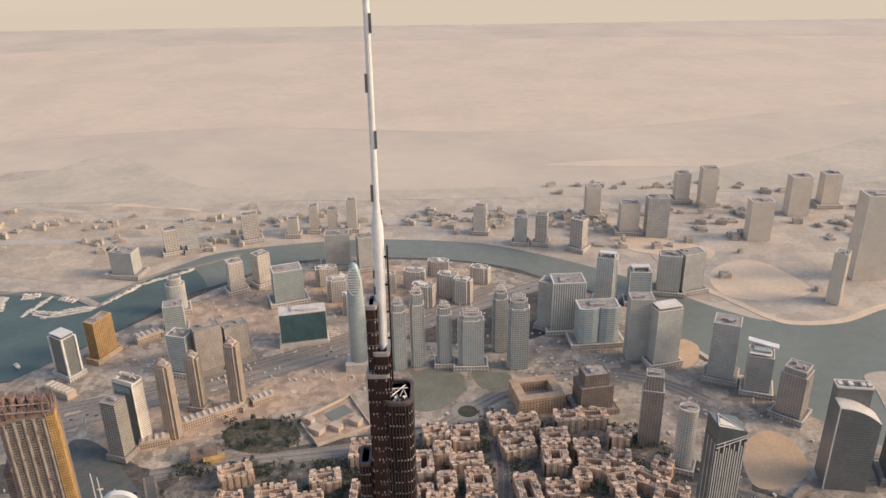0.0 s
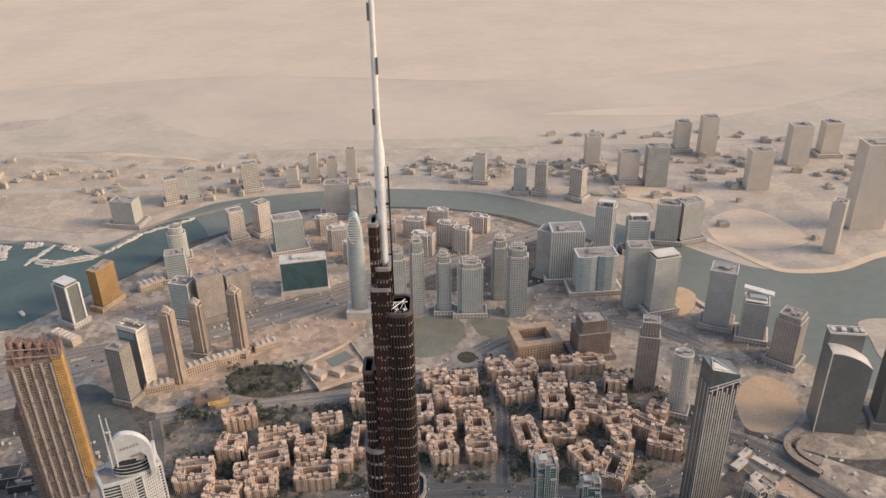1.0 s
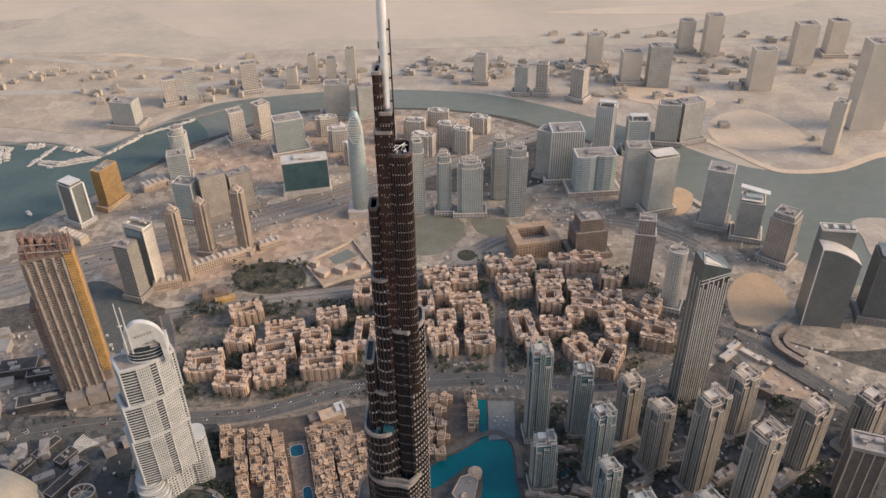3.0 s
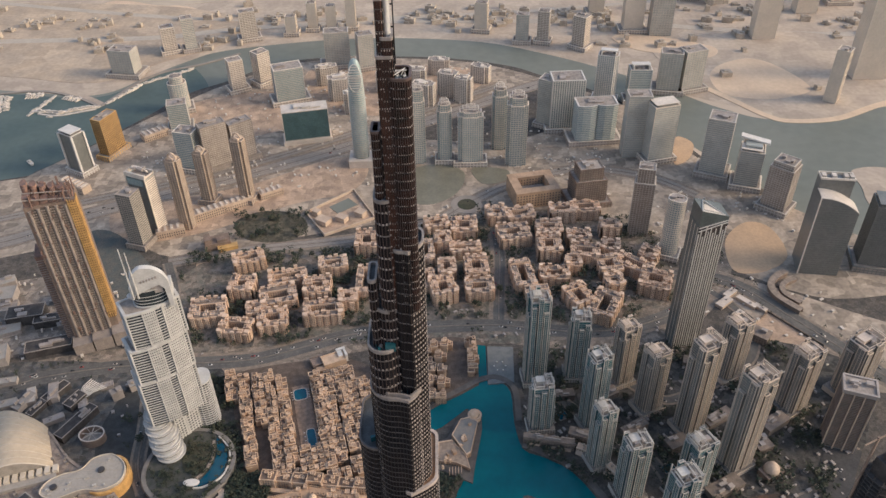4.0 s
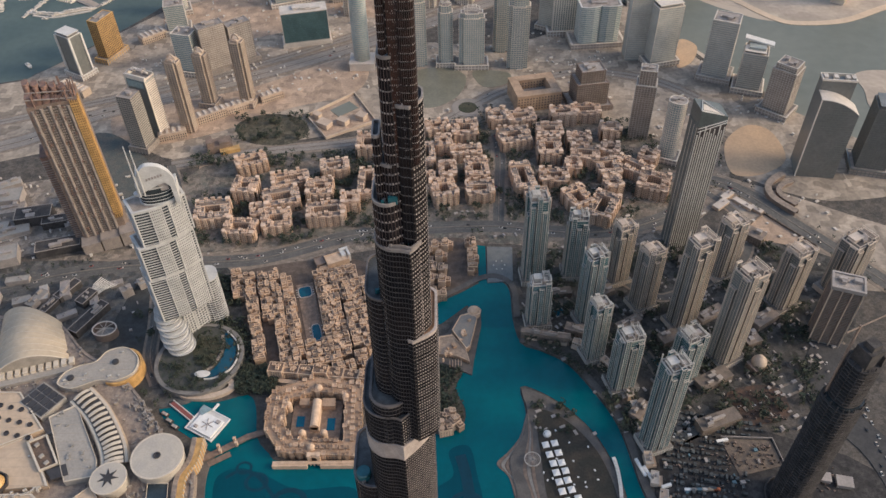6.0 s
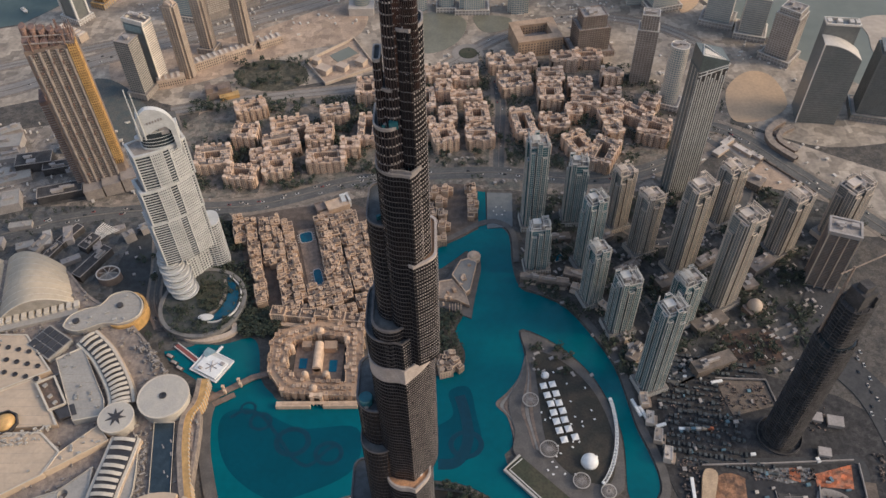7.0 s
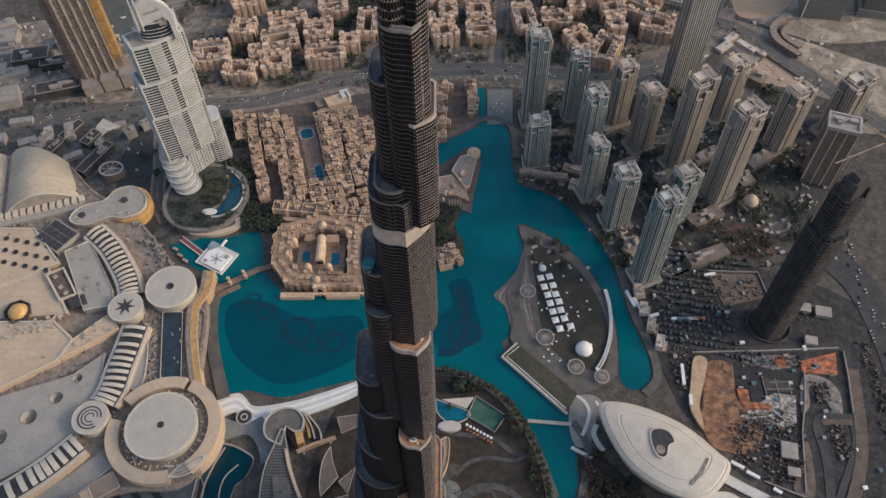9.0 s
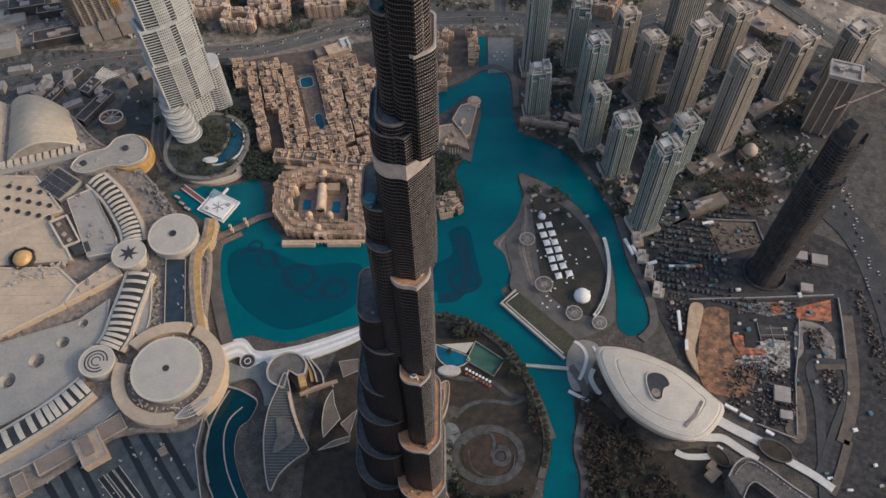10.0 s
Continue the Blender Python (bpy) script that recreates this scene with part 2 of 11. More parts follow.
# the far bank: brown works ground, bare peach sand, and dark scrub behind
setting("far_bank", Shape().prism(curve_loop([(-2600, 1500), (-900, 1480), (-300, 1600), (400, 1500), (1000, 1250), (2600, 1200), (2600, 2700), (1300, 2300), (700, 2130), (-100, 2090), (-700, 2130), (-1100, 2350), (-1600, 2300), (-2600, 2350)], 5), -0.9, -0.52), FARBANK, "brown dusty bank across the canal")
setting("sand_spit", Shape().prism(curve_loop([(480, 1650), (560, 1480), (595, 1429), (640, 1370), (676, 1340), (770, 1345), (868, 1396), (1000, 1460), (1100, 1600), (900, 1760), (650, 1780), (520, 1740)], 6), -0.45, 0.3), FARBANK, "brown sand spit at the canal bend")
setting("beach", strip(curve_loop([(520, 1530), (560, 1478), (595, 1429), (636, 1370), (676, 1344), (770, 1350), (868, 1400), (960, 1440)], 6, closed=False), 16, -0.4, 0.36), PEACH, "pale beach along the sand spit")
setting("bare_sand", Shape().prism(curve_loop([(573, 1540), (610, 1600), (688, 1632), (740, 1580), (768, 1480), (700, 1440), (634, 1438), (580, 1465)], 6), -0.4, 0.42), PEACH, "bare peach sand on the spit")
setting("bare_sand", Shape().prism(curve_loop([(400, 1760), (470, 1775), (620, 1700), (600, 1640), (520, 1660), (440, 1690)], 6), -0.4, 0.46), PEACH, "bare peach sand across the canal")
setting("bare_sand", Shape().prism(curve_loop([(-880, 2050), (-760, 2030), (-640, 1985), (-700, 1930), (-850, 1930), (-900, 1980)], 6), -0.6, -0.2), PEACH, "bare peach sand below the scrub")
setting("bare_sand", Shape().prism(curve_loop([(-920, 1690), (-800, 1765), (-740, 1700), (-780, 1640), (-890, 1625)], 6), -0.6, -0.24), PEACH, "bare peach sand behind the marina")
setting("sand_bar", Shape().prism(curve_loop([(722, 1160), (719, 1110), (712, 1050), (760, 1000), (860, 1040), (850, 1130), (780, 1170)], 6), -0.6, 0.2), FARBANK, "brown sand bar in the wide water")
setting("scrubland", Shape().prism(curve_loop([(-1900, 2150), (-1300, 2230), (-1112, 2480), (-960, 2420), (-741, 2215), (-600, 2160), (-128, 2125), (360, 2160), (700, 2230), (1300, 2500), (1900, 2900), (1500, 2250), (800, 2080), (0, 2050), (-500, 2050), (-720, 2010), (-860, 2055), (-1100, 2060), (-1900, 2050)], 6), -0.6, 0.0), SCRUB, "dark scrub lowland beyond the canal")
setting("dust_flat", Shape().prism(curve_loop([(300, 2330), (700, 2390), (1000, 2370), (1700, 2600), (2600, 3000), (2600, 2800), (1700, 2480), (1000, 2290), (700, 2300)], 5), -0.6, -0.05), DUNE, "dim track of scrub out in the dunes")
setting("far_dunes", Shape().prism(curve_loop([(-2600, 2400), (-1600, 2650), (-700, 2800), (300, 2700), (1200, 2900), (2600, 3500), (2600, 4500), (-2600, 4300)], 6), -0.6, -0.1), DUNE, "pale dune field far out in the dust")

# the lake round the tower
LAKE = [(-232, 275), (-247, 310), (-257, 345), (-262, 384), (-258, 406), (-280, 424), (-318, 450), (-334, 470), (-320, 482), (-271, 478), (-235, 488), (-222, 470), (-214, 430), (-198, 410), (-181, 399), (-95, 394), (-88, 420), (-92, 470), (-80, 500), (-50, 500), (-40, 470),
        (-16, 432), (14, 442), (19, 465), (8, 494), (18, 520), (2, 540), (0, 575), (22, 600), (26, 624), (10, 610), (-16, 590), (-40, 600), (-17, 625), (20, 648), (44, 664), (66, 668), (81, 650), (82, 600), (90, 560), (112, 548), (144, 526), (173, 478), (189, 441),
        (196, 402), (201, 365), (209, 336), (215, 309), (213, 289), (202, 277), (191, 275), (182, 285), (182, 303), (185, 330), (185, 358), (179, 387), (165, 426), (139, 462), (107, 488), (84, 495), (88, 459), (79, 427), (65, 407), (52, 394)]
LAKE += [(64, 377), (68, 344), (60, 323), (118, 258), (124, 236), (133, 208), (120, 154), (124, 118), (112, 60), (70, 20), (50, 30), (84, 90), (92, 121), (101, 154), (97, 196), (80, 239), (57, 272), (22, 296), (-15, 304), (-57, 301), (-105, 288), (-140, 279), (-175, 269), (-212, 278)]
LAKE_LOOP = curve_loop(LAKE, 3)
setting("lake_water", Shape().prism(LAKE_LOOP, 0.0, 0.35), WATER, "still teal fountain lake water")


# ---------------------------------------------------------------- the great tower
TGLASS = mat("tower_glass", (0.013, 0.013, 0.0155), 0.25, 0.0, vary=0.35, size=26, second=(0.023, 0.018, 0.0175), spec=0.16)
TBROWN = mat("tower_bronze_glass", (0.078, 0.032, 0.021), 0.3, 0.0, vary=0.4, size=12, second=(0.045, 0.02, 0.015), spec=0.35)
TBAND = mat("tower_steel_band", (0.30, 0.26, 0.235), 0.5, 0.1, vary=0.3, size=9)
TLINE = mat("tower_floor_line", (0.15, 0.13, 0.122), 0.5, 0.1, vary=0.4, size=14)
# Pale steel whose colour stands in for sun glints on the spandrels.
TDASH = mat("tower_glint_steel", (0.54, 0.46, 0.41), 0.4, 0.25, vary=0.45, size=3)
TFIN = mat("tower_steel_fin", (0.012, 0.0115, 0.0125), 0.45, 0.1, vary=0.3, size=9)
TMULL = mat("tower_bronze_mullion", (0.11, 0.074, 0.064), 0.45, 0.1, vary=0.35, size=6)
TTOPDECK = mat("terrace_pale_deck", (0.33, 0.29, 0.26), 0.85, vary=0.45, size=1.2)
TCROWN = mat("tower_crown_glass", (0.016, 0.013, 0.0125), 0.25, 0.0, vary=0.5, size=2.5, second=(0.04, 0.021, 0.017), spec=0.3)
TPALE = mat("tower_pale_louvre", (0.46, 0.38, 0.33), 0.6, 0.1, vary=0.25, size=5)
TDECK = mat("terrace_tiles", (0.50, 0.25, 0.12), 0.8, vary=0.35, size=5, second=(0.34, 0.18, 0.10))
TDARKDECK = mat("terrace_plant_deck", (0.085, 0.088, 0.09), 0.8, vary=0.4, size=3)
TUNIT = mat("plant_unit_paint", (0.16, 0.20, 0.23), 0.6, 0.1, vary=0.3, size=1, each=0.3)
WHITE = mat("white_enamel", (0.70, 0.66, 0.61), 0.45, 0.0, vary=0.12, size=4, each=0.05)
TEALBOX = mat("teal_glass", (0.03, 0.13, 0.15), 0.2, 0.1, vary=0.3, size=4)


def bay_outline(x0, x1, y0, yb, xs=None, off=0.0, soft=0.5, lean=1.5):
    """Plan of a tier: a bowed front, rounded at the ends or with a sharp corner at xs and a flat flank behind it."""
    x0, x1, y0, yb = x0 - off, x1 + off, y0 - off, yb + off
    w = x1 - x0
    if xs is None:
        r = min(w * soft, (yb - y0) * 0.45)
        pts = [(x0 + r - r * math.cos(a), y0 + r - r * math.sin(a)) for a in [k * math.pi / 16 for k in range(9)]]
        pts += [(x1 - r + r * math.sin(a), y0 + r - r * math.cos(a)) for a in [k * math.pi / 16 for k in range(9)]]
    else:
        xs = xs + off * 0.4
        r = min((xs - x0) * 0.62, (yb - y0) * 0.4)
        lift = min(w * 0.07, 1.2)
        pts = [(x0 + r - r * math.cos(a), y0 + lift + r - r * math.sin(a)) for a in [k * math.pi / 16 for k in range(9)]]
        for k in range(1, 6):
            s = k / 5
            pts.append((x0 + r + (xs - x0 - r) * s, y0 + lift * (1 - s * s)))
        fl = min((x1 - xs) * lean, (yb - y0) * 0.6)
        for k in range(1, 6):
            s = k / 5
            pts.append((xs + (x1 - xs) * math.sin(s * math.pi / 2), y0 + fl * s))
    rb = min(w * 0.3, (yb - y0) * 0.3)
    pts += [(x1 - rb + rb * math.cos(a), yb - rb + rb * math.sin(a)) for a in [k * math.pi / 8 for k in range(5)]]
    pts += [(x0 + rb - rb * math.sin(a), yb - rb + rb * math.cos(a)) for a in [k * math.pi / 8 for k in range(5)]]
    return pts


def along(poly, step):
    """Even places on an outline with their outward angle."""
    out, carry = [], step * 0.5
    for i in range(len(poly)):
        a, b = Vector(poly[i]), Vector(poly[(i + 1) % len(poly)])
        d = (b - a).length
        if d < 1e-6:
            continue
        u = (b - a) / d
        while carry < d:
            p = a + u * carry
            out.append((p.x, p.y, math.atan2(u.y, u.x)))
            carry += step
        carry -= d
    return out


def tier(tower, x0, x1, y0, yb, ztop, zfloor, xs=None, floor=3.3, bay=1.4, rim=1.0, deck=None, glass=None, line=0.26, dash=0.0, alldash=False, rimmat=None, units=0, seed=1, soft=0.5, linemat=None, finmat=None, lean=1.5):
    """One bay of the tower: glass body, floor rings, upright fins, steel glint panels, parapet, deck and plant."""
    rnd = random.Random(seed)
    base = bay_outline(x0, x1, y0, yb, xs, 0.0, soft, lean)
    body = part("tier", Shape().prism(base, zfloor, ztop - rim), glass or TGLASS, tower)
    o, i = bay_outline(x0, x1, y0, yb, xs, 0.10 if finmat is None else 0.19, soft, lean), bay_outline(x0, x1, y0, yb, xs, -0.05, soft, lean)
    ring = Shape()
    z = ztop - rim - floor * 0.8
    while z > zfloor + 1:
        ring.band(o, i, z, z + line)
        z -= floor
    part("floor_banding", ring, linemat or TLINE, body, kind="stuff")
    fins = Shape()
    for x, y, a in along(bay_outline(x0, x1, y0, yb, xs, 0.06, soft, lean), bay):
        if y < y0 + (yb - y0) * 0.8:
            fins.box(x, y, zfloor, ztop - rim * 0.6, 0.1 * bay, 0.2, a)
    part("fin_grid", fins, finmat or TFIN, body, kind="stuff")
    # Sun glints built as pale panels, mostly kept to the sun-facing sides.
    if dash:
        pan = Shape()
        z = ztop - rim - dash * (1.0 if finmat is None else 0.8)
        while z > zfloor + 1:
            for x, y, a in along(bay_outline(x0, x1, y0, yb, xs, 0.11, soft, lean), bay):
                nx, ny = math.sin(a), -math.cos(a)
                if ny < 0.5 and (alldash or nx > 0.45) and y < yb - 0.5 and rnd.random() < (0.985 if nx > 0.45 else 0.75):
                    h = dash * (0.26 if nx > 0.45 and not alldash else 0.15) * rnd.uniform(0.85, 1.12)
                    pan.box(x + bay / 2 * math.cos(a), y + bay / 2 * math.sin(a), z, z + h, bay * (0.36 if alldash else 0.5) * rnd.uniform(0.9, 1.05), 0.12, a)
            z -= dash
        part("spandrel_panelling", pan, TDASH, body, kind="stuff")
    w = 0.3 if rimmat in (None, TMULL) else 0.7
    part("parapet", Shape().band(bay_outline(x0, x1, y0, yb, xs, 0.2, soft, lean), bay_outline(x0, x1, y0, yb, xs, -w, soft, lean), ztop - rim, ztop), rimmat or (TBAND if ztop > 600 else TLINE), body)
    part("terrace_deck", Shape().prism(bay_outline(x0, x1, y0, yb, xs, -w, soft, lean), ztop - rim, ztop - min(rim, 0.8)), deck or TDARKDECK, body)
    for k in range(units):
        s = min(1.0, (x1 - x0) * 0.09)
        px, py = rnd.uniform(x0 + (x1 - x0) * 0.2, x1 - (x1 - x0) * 0.2), y0 + (x1 - x0) * rnd.uniform(0.12, 0.4)
        part("plant_unit", Shape().box(px, py, ztop - min(rim, 0.8), ztop - min(rim, 0.8) + s * rnd.uniform(1.0, 2.2), s * rnd.uniform(0.7, 1.6), s * rnd.uniform(0.7, 1.5), rnd.uniform(0, 1.5)), rnd.choice([TUNIT, TEALBOX, TBAND, WHITE, TFIN]), body)
    return body


def great_tower():
    t = thing("skyscraper", "very tall dark glass skyscraper with stepped tiers and white spire", "skyscraper")
    top = dict(floor=2.15, bay=0.5, rim=0.6, line=0.14)
    tier(t, -10.2, -8.9, 101.0, 104.5, 716.8, 640, glass=TBROWN, dash=2.15, alldash=True, units=3, seed=2, soft=0.2, **top)
    tier(t, -9.4, -7.3, 100.7, 105.0, 709.2, 640, glass=TBROWN, dash=2.15, alldash=True, units=2, seed=3, soft=0.2, **top)
    tier(t, -10.5, -7.5, 100.55, 105.0, 705.5, 640, glass=TBROWN, dash=2.15, alldash=True, seed=4, soft=0.15, linemat=TBROWN, **top)
    tier(t, -8.4, -4.1, 99.8, 106.0, 701.1, 640, units=7, seed=5, soft=0.35, linemat=TFIN, finmat=TMULL, glass=TCROWN, deck=TTOPDECK, rimmat=TMULL, dash=2.15, alldash=True, **top)
    # lattice of the crown deck and its davit
    part("deck_lattice", Shape().tube([(-7.7, 101.2, 700.6), (-6.9, 102.6, 701.7), (-6.1, 101.3, 700.7), (-5.4, 102.7, 701.6), (-4.9, 101.6, 700.7)], 0.11, 6).tube([(-7.8, 103.2, 701.2), (-4.8, 103.3, 701.3)], 0.1, 6).tube([(-7.5, 100.9, 701.2), (-5.2, 103.8, 701.5)], 0.09, 6), WHITE, t, "white steel lattice on the crown deck")
    part("davit", Shape().tube([(-8.0, 101.6, 700.4), (-8.1, 101.5, 702.2), (-7.6, 101.0, 702.7), (-7.0, 100.7, 702.5)], 0.2, 8), TFIN, t, "dark maintenance davit")
    tier(t, -12.7, -11.0, 101.2, 105.5, 688.8, 630, glass=TCROWN, deck=TTOPDECK, rimmat=TMULL, finmat=TMULL, dash=2.15, alldash=True, units=3, seed=6, soft=0.3, **top)
    tier(t, -13.3, -9.2, 100.2, 107.0, 672.2, 600, floor=3.2, bay=0.8, rim=0.8, units=9, seed=7, dash=3.2, alldash=True, finmat=TMULL)
    tier(t, -10.3, -2.9, 99.4, 109.0, 658.8, 566, xs=-6.3, floor=3.2, bay=0.95, rim=1.0, dash=1.75, units=12, seed=8)
    tier(t, -16.2, -14.3, 101.0, 108.0, 649.2, 560, floor=3.2, bay=0.8, units=4, seed=9, dash=3.2, alldash=True, finmat=TMULL)
    tier(t, -15.4, -8.0, 100.4, 109.0, 640.0, 560, floor=3.2, bay=0.9, seed=10, dash=3.2, alldash=True, finmat=TMULL)
    l5 = tier(t, -17.7, -9.9, 98.8, 112.0, 627.8, 560, floor=3.3, bay=1.0, units=4, seed=11, dash=3.2, alldash=True, finmat=TMULL)
    part("cooling_unit", Shape().box(-11.9, 100.6, 626.9, 629.2, 2.6, 2.0, 0.06).box(-11.9, 100.6, 629.2, 629.5, 2.1, 1.5, 0.06), TEALBOX, l5, "teal glazed plant enclosure")
    # the pale crest over the next terrace
    part("crest_band", Shape().band(bay_outline(-18.2, -4.5, 97.6, 113.5, -7.5, 0.15), bay_outline(-18.2, -4.5, 97.6, 113.5, -7.5, -0.4), 611.0, 612.6), TBAND, t, "pale louvred band")
    tier(t, -18.3, -5.3, 96.8, 114.0, 611.7, 515, xs=-8.0, floor=2.2, bay=0.95, rim=1.0, dash=1.7, rimmat=TBAND, units=7, seed=12)
    tier(t, -23.4, -12.0, 101.5, 122.0, 586.6, 500, floor=2.2, bay=1.15, units=2, seed=13)
    tier(t, -10.2, -1.1, 96.2, 120.0, 572.3, 515, xs=-8.8, lean=0.85, floor=2.2, bay=0.95, rim=1.2, deck=TDECK, dash=1.7, rimmat=TPALE, seed=14)
    tier(t, -25.6, -11.7, 96.0, 124.0, 537.4, 513, floor=2.4, bay=1.3, rimmat=TLINE, seed=15)
    tier(t, -28.4, -3.6, 95.0, 126.0, 531.0, 418, xs=-14.5, floor=2.4, bay=1.0, dash=1.7, seed=16)
    part("louvre_band", Shape().band(bay_outline(-28.4, -3.6, 94.7, 126.0, -14.5, 0.4), bay_outline(-28.4, -3.6, 94.7, 126.0, -14.5, -0.4), 505.0, 514.0), TPALE, t, "pale louvred plant-floor band")
    l10 = tier(t, -37.4, -20.0, 101.0, 130.0, 474.5, 360, floor=3.3, bay=1.5, rimmat=TLINE, units=3, seed=17)
    part("water_tank", Shape().turn(-33.0, 106.5, [(3.1, 473.6), (3.1, 477.0), (2.7, 477.6), (0.1, 477.8)], 24), TEALBOX, l10, "round teal roof tank")
    tier(t, -37.6, -21.0, 96.6, 130.0, 447.0, 330, floor=3.3, bay=1.5, seed=18)
    r11 = tier(t, -27.6, -7.0, 90.5, 130.0, 423.2, 310, xs=-13.8, floor=3.3, bay=1.05, rim=3.6, deck=TDECK, dash=1.75, rimmat=TPALE, seed=19)
    part("canopy", Shape().prism(bay_outline(-15.0, -10.5, 97.5, 101.0), 422.4, 423.4), WHITE, r11, "white curved terrace canopy")
    tier(t, -50.3, -30.0, 99.0, 135.0, 370.7, 200, floor=3.3, bay=1.6, rimmat=TLINE, units=4, linemat=TFIN, seed=20)
    tier(t, -52.5, -20.0, 96.0, 138.0, 335.1, 100, floor=3.3, bay=1.6, rim=1.6, rimmat=TLINE, linemat=TFIN, seed=21)
    r14 = tier(t, -28.5, -9.4, 84.5, 140.0, 315.7, 150, xs=-16.0, floor=3.3, bay=1.1, rim=3.0, deck=TDECK, dash=1.8, rimmat=TPALE, units=5, linemat=TFIN, seed=22)
    part("canopy", Shape().band(oval(-20.0, 90.5, 2.3, 1.5, 20), oval(-20.0, 90.5, 1.4, 0.8, 20), 314.9, 316.2), WHITE, r14, "white ring terrace canopy")
    tier(t, -60.0, -20.0, 97.0, 142.0, 268.0, 0, floor=3.4, bay=1.8, rim=1.4, rimmat=TLINE, units=5, linemat=TFIN, seed=23)
    tier(t, -66.0, -22.0, 93.0, 146.0, 225.0, 0, floor=3.4, bay=1.8, rim=1.6, rimmat=TLINE, linemat=TFIN, seed=24)
    r16 = tier(t, -36.0, -5.0, 79.0, 142.0, 205.0, 0, xs=-14.0, floor=3.4, bay=1.2, rim=3.0, deck=TDECK, dash=2.0, rimmat=TPALE, units=8, linemat=TFIN, seed=25)
    tier(t, -73.0, -24.0, 90.0, 150.0, 160.0, 0, floor=3.4, bay=2.0, rim=1.6, rimmat=TLINE, units=6, linemat=TFIN, seed=26)
    tier(t, -42.0, -3.0, 71.0, 144.0, 110.0, 0, xs=-14.0, floor=3.4, bay=1.3, rim=3.0, deck=TDECK, dash=2.2, rimmat=TPALE, units=8, linemat=TFIN, seed=27)
    tier(t, -80.0, -26.0, 86.0, 154.0, 92.0, 0, floor=3.4, bay=2.0, rim=1.6, rimmat=TLINE, linemat=TFIN, seed=28)
    # the white spire with its dark maintenance boxes
    sx, sy = -8.2, 103.0
    sp = part("spire", Shape().turn(sx, sy, [(0.60, 700), (0.64, 708), (0.72, 716), (0.82, 721), (0.84, 728), (0.55, 730.5), (0.47, 732), (0.42, 744), (0.42, 760), (0.36, 790), (0.10, 826), (0.02, 828)], 20), WHITE, t, "white enamelled steel spire", smooth=True)
    for k in range(9):
        z = 732 + k * 7.5
        part("lamp_box", Shape().box(sx + (-0.46, 0.4)[k % 2], sy - 0.3, z, z + 2.4, 0.3, 0.3, 0.3), TDARKDECK, sp)
    for k in range(5):
        part("lamp_box", Shape().box(sx - 0.78, sy - 0.35, 710 + k * 2.6, 711.2 + k * 2.6, 0.25, 0.25), TDARKDECK, sp)
    part("spire_rail", Shape().tube([(-6.95, 102.6, 703), (-6.95, 102.6, 725.5)], 0.13), TFIN, sp)
    for k in range(5):
        part("rail_bracket", Shape().box(-7.2, 102.6, 706 + 4.4 * k, 706.3 + 4.4 * k, 0.5, 0.12), TFIN, sp)
    return t


great_tower()


# ---------------------------------------------------------------- towers of the district
BEIGE = mat("beige_render", (0.52, 0.40, 0.30), 0.85, vary=0.2, size=14, second=(0.44, 0.33, 0.25), each=0.08)
PALECON = mat("pale_concrete", (0.58, 0.49, 0.41), 0.8, vary=0.16, size=16, each=0.06)
GREYCON = mat("grey_concrete", (0.36, 0.31, 0.275), 0.8, vary=0.2, size=16, each=0.08)
TEAL = mat("teal_facade_glass", (0.055, 0.13, 0.14), 0.25, 0.1, vary=0.3, size=18, second=(0.065, 0.14, 0.155), each=0.15)
# Haze in front of the distant towers is put into this grey-green.
HAZETEAL = mat("haze_grey_green_glass", (0.38, 0.385, 0.345), 0.4, 0.1, vary=0.2, size=22, each=0.1)
DIMGLASS = mat("brown_facade_glass", (0.13, 0.105, 0.09), 0.3, 0.2, vary=0.3, size=18, each=0.15)
DARKGLASS = mat("dark_facade_glass", (0.045, 0.055, 0.06), 0.22, 0.2, vary=0.3, size=18, each=0.12)
BROWN = mat("brown_cladding", (0.24, 0.17, 0.13), 0.75, vary=0.3, size=12, second=(0.17, 0.125, 0.098), each=0.08)
GOLD = mat("ochre_cladding", (0.62, 0.38, 0.15), 0.55, 0.15, vary=0.25, size=10)
WHITEP = mat("white_cladding", (0.62, 0.575, 0.52), 0.6, vary=0.12, size=12, each=0.04)
DARKCON = mat("raw_dark_concrete", (0.068, 0.059, 0.055), 0.9, vary=0.4, size=9)
# Next four: glass and concrete paled to carry the haze over the district.
HAZEGLASS = mat("haze_paled_glass", (0.245, 0.305, 0.295), 0.4, 0.1, vary=0.25, size=20, second=(0.30, 0.345, 0.33), each=0.15)
HAZEBROWN = mat("haze_paled_brown_glass", (0.36, 0.30, 0.25), 0.4, 0.1, vary=0.25, size=18, each=0.12)
HAZECON = mat("haze_paled_concrete", (0.70, 0.605, 0.505), 0.85, vary=0.14, size=16, each=0.06)
HAZEGREY = mat("haze_grey_concrete", (0.56, 0.49, 0.42), 0.85, vary=0.16, size=16, each=0.08)
# Facade colour faded towards the haze, for the farthest towers.
FAINT = mat("haze_faded_facade", (0.65, 0.555, 0.45), 0.9, vary=0.08, size=30, second=(0.60, 0.515, 0.42), spec=0.1)
RESGLASS = mat("residence_grey_glass", (0.115, 0.13, 0.128), 0.3, 0.1, vary=0.35, size=9, second=(0.15, 0.15, 0.142), each=0.2)
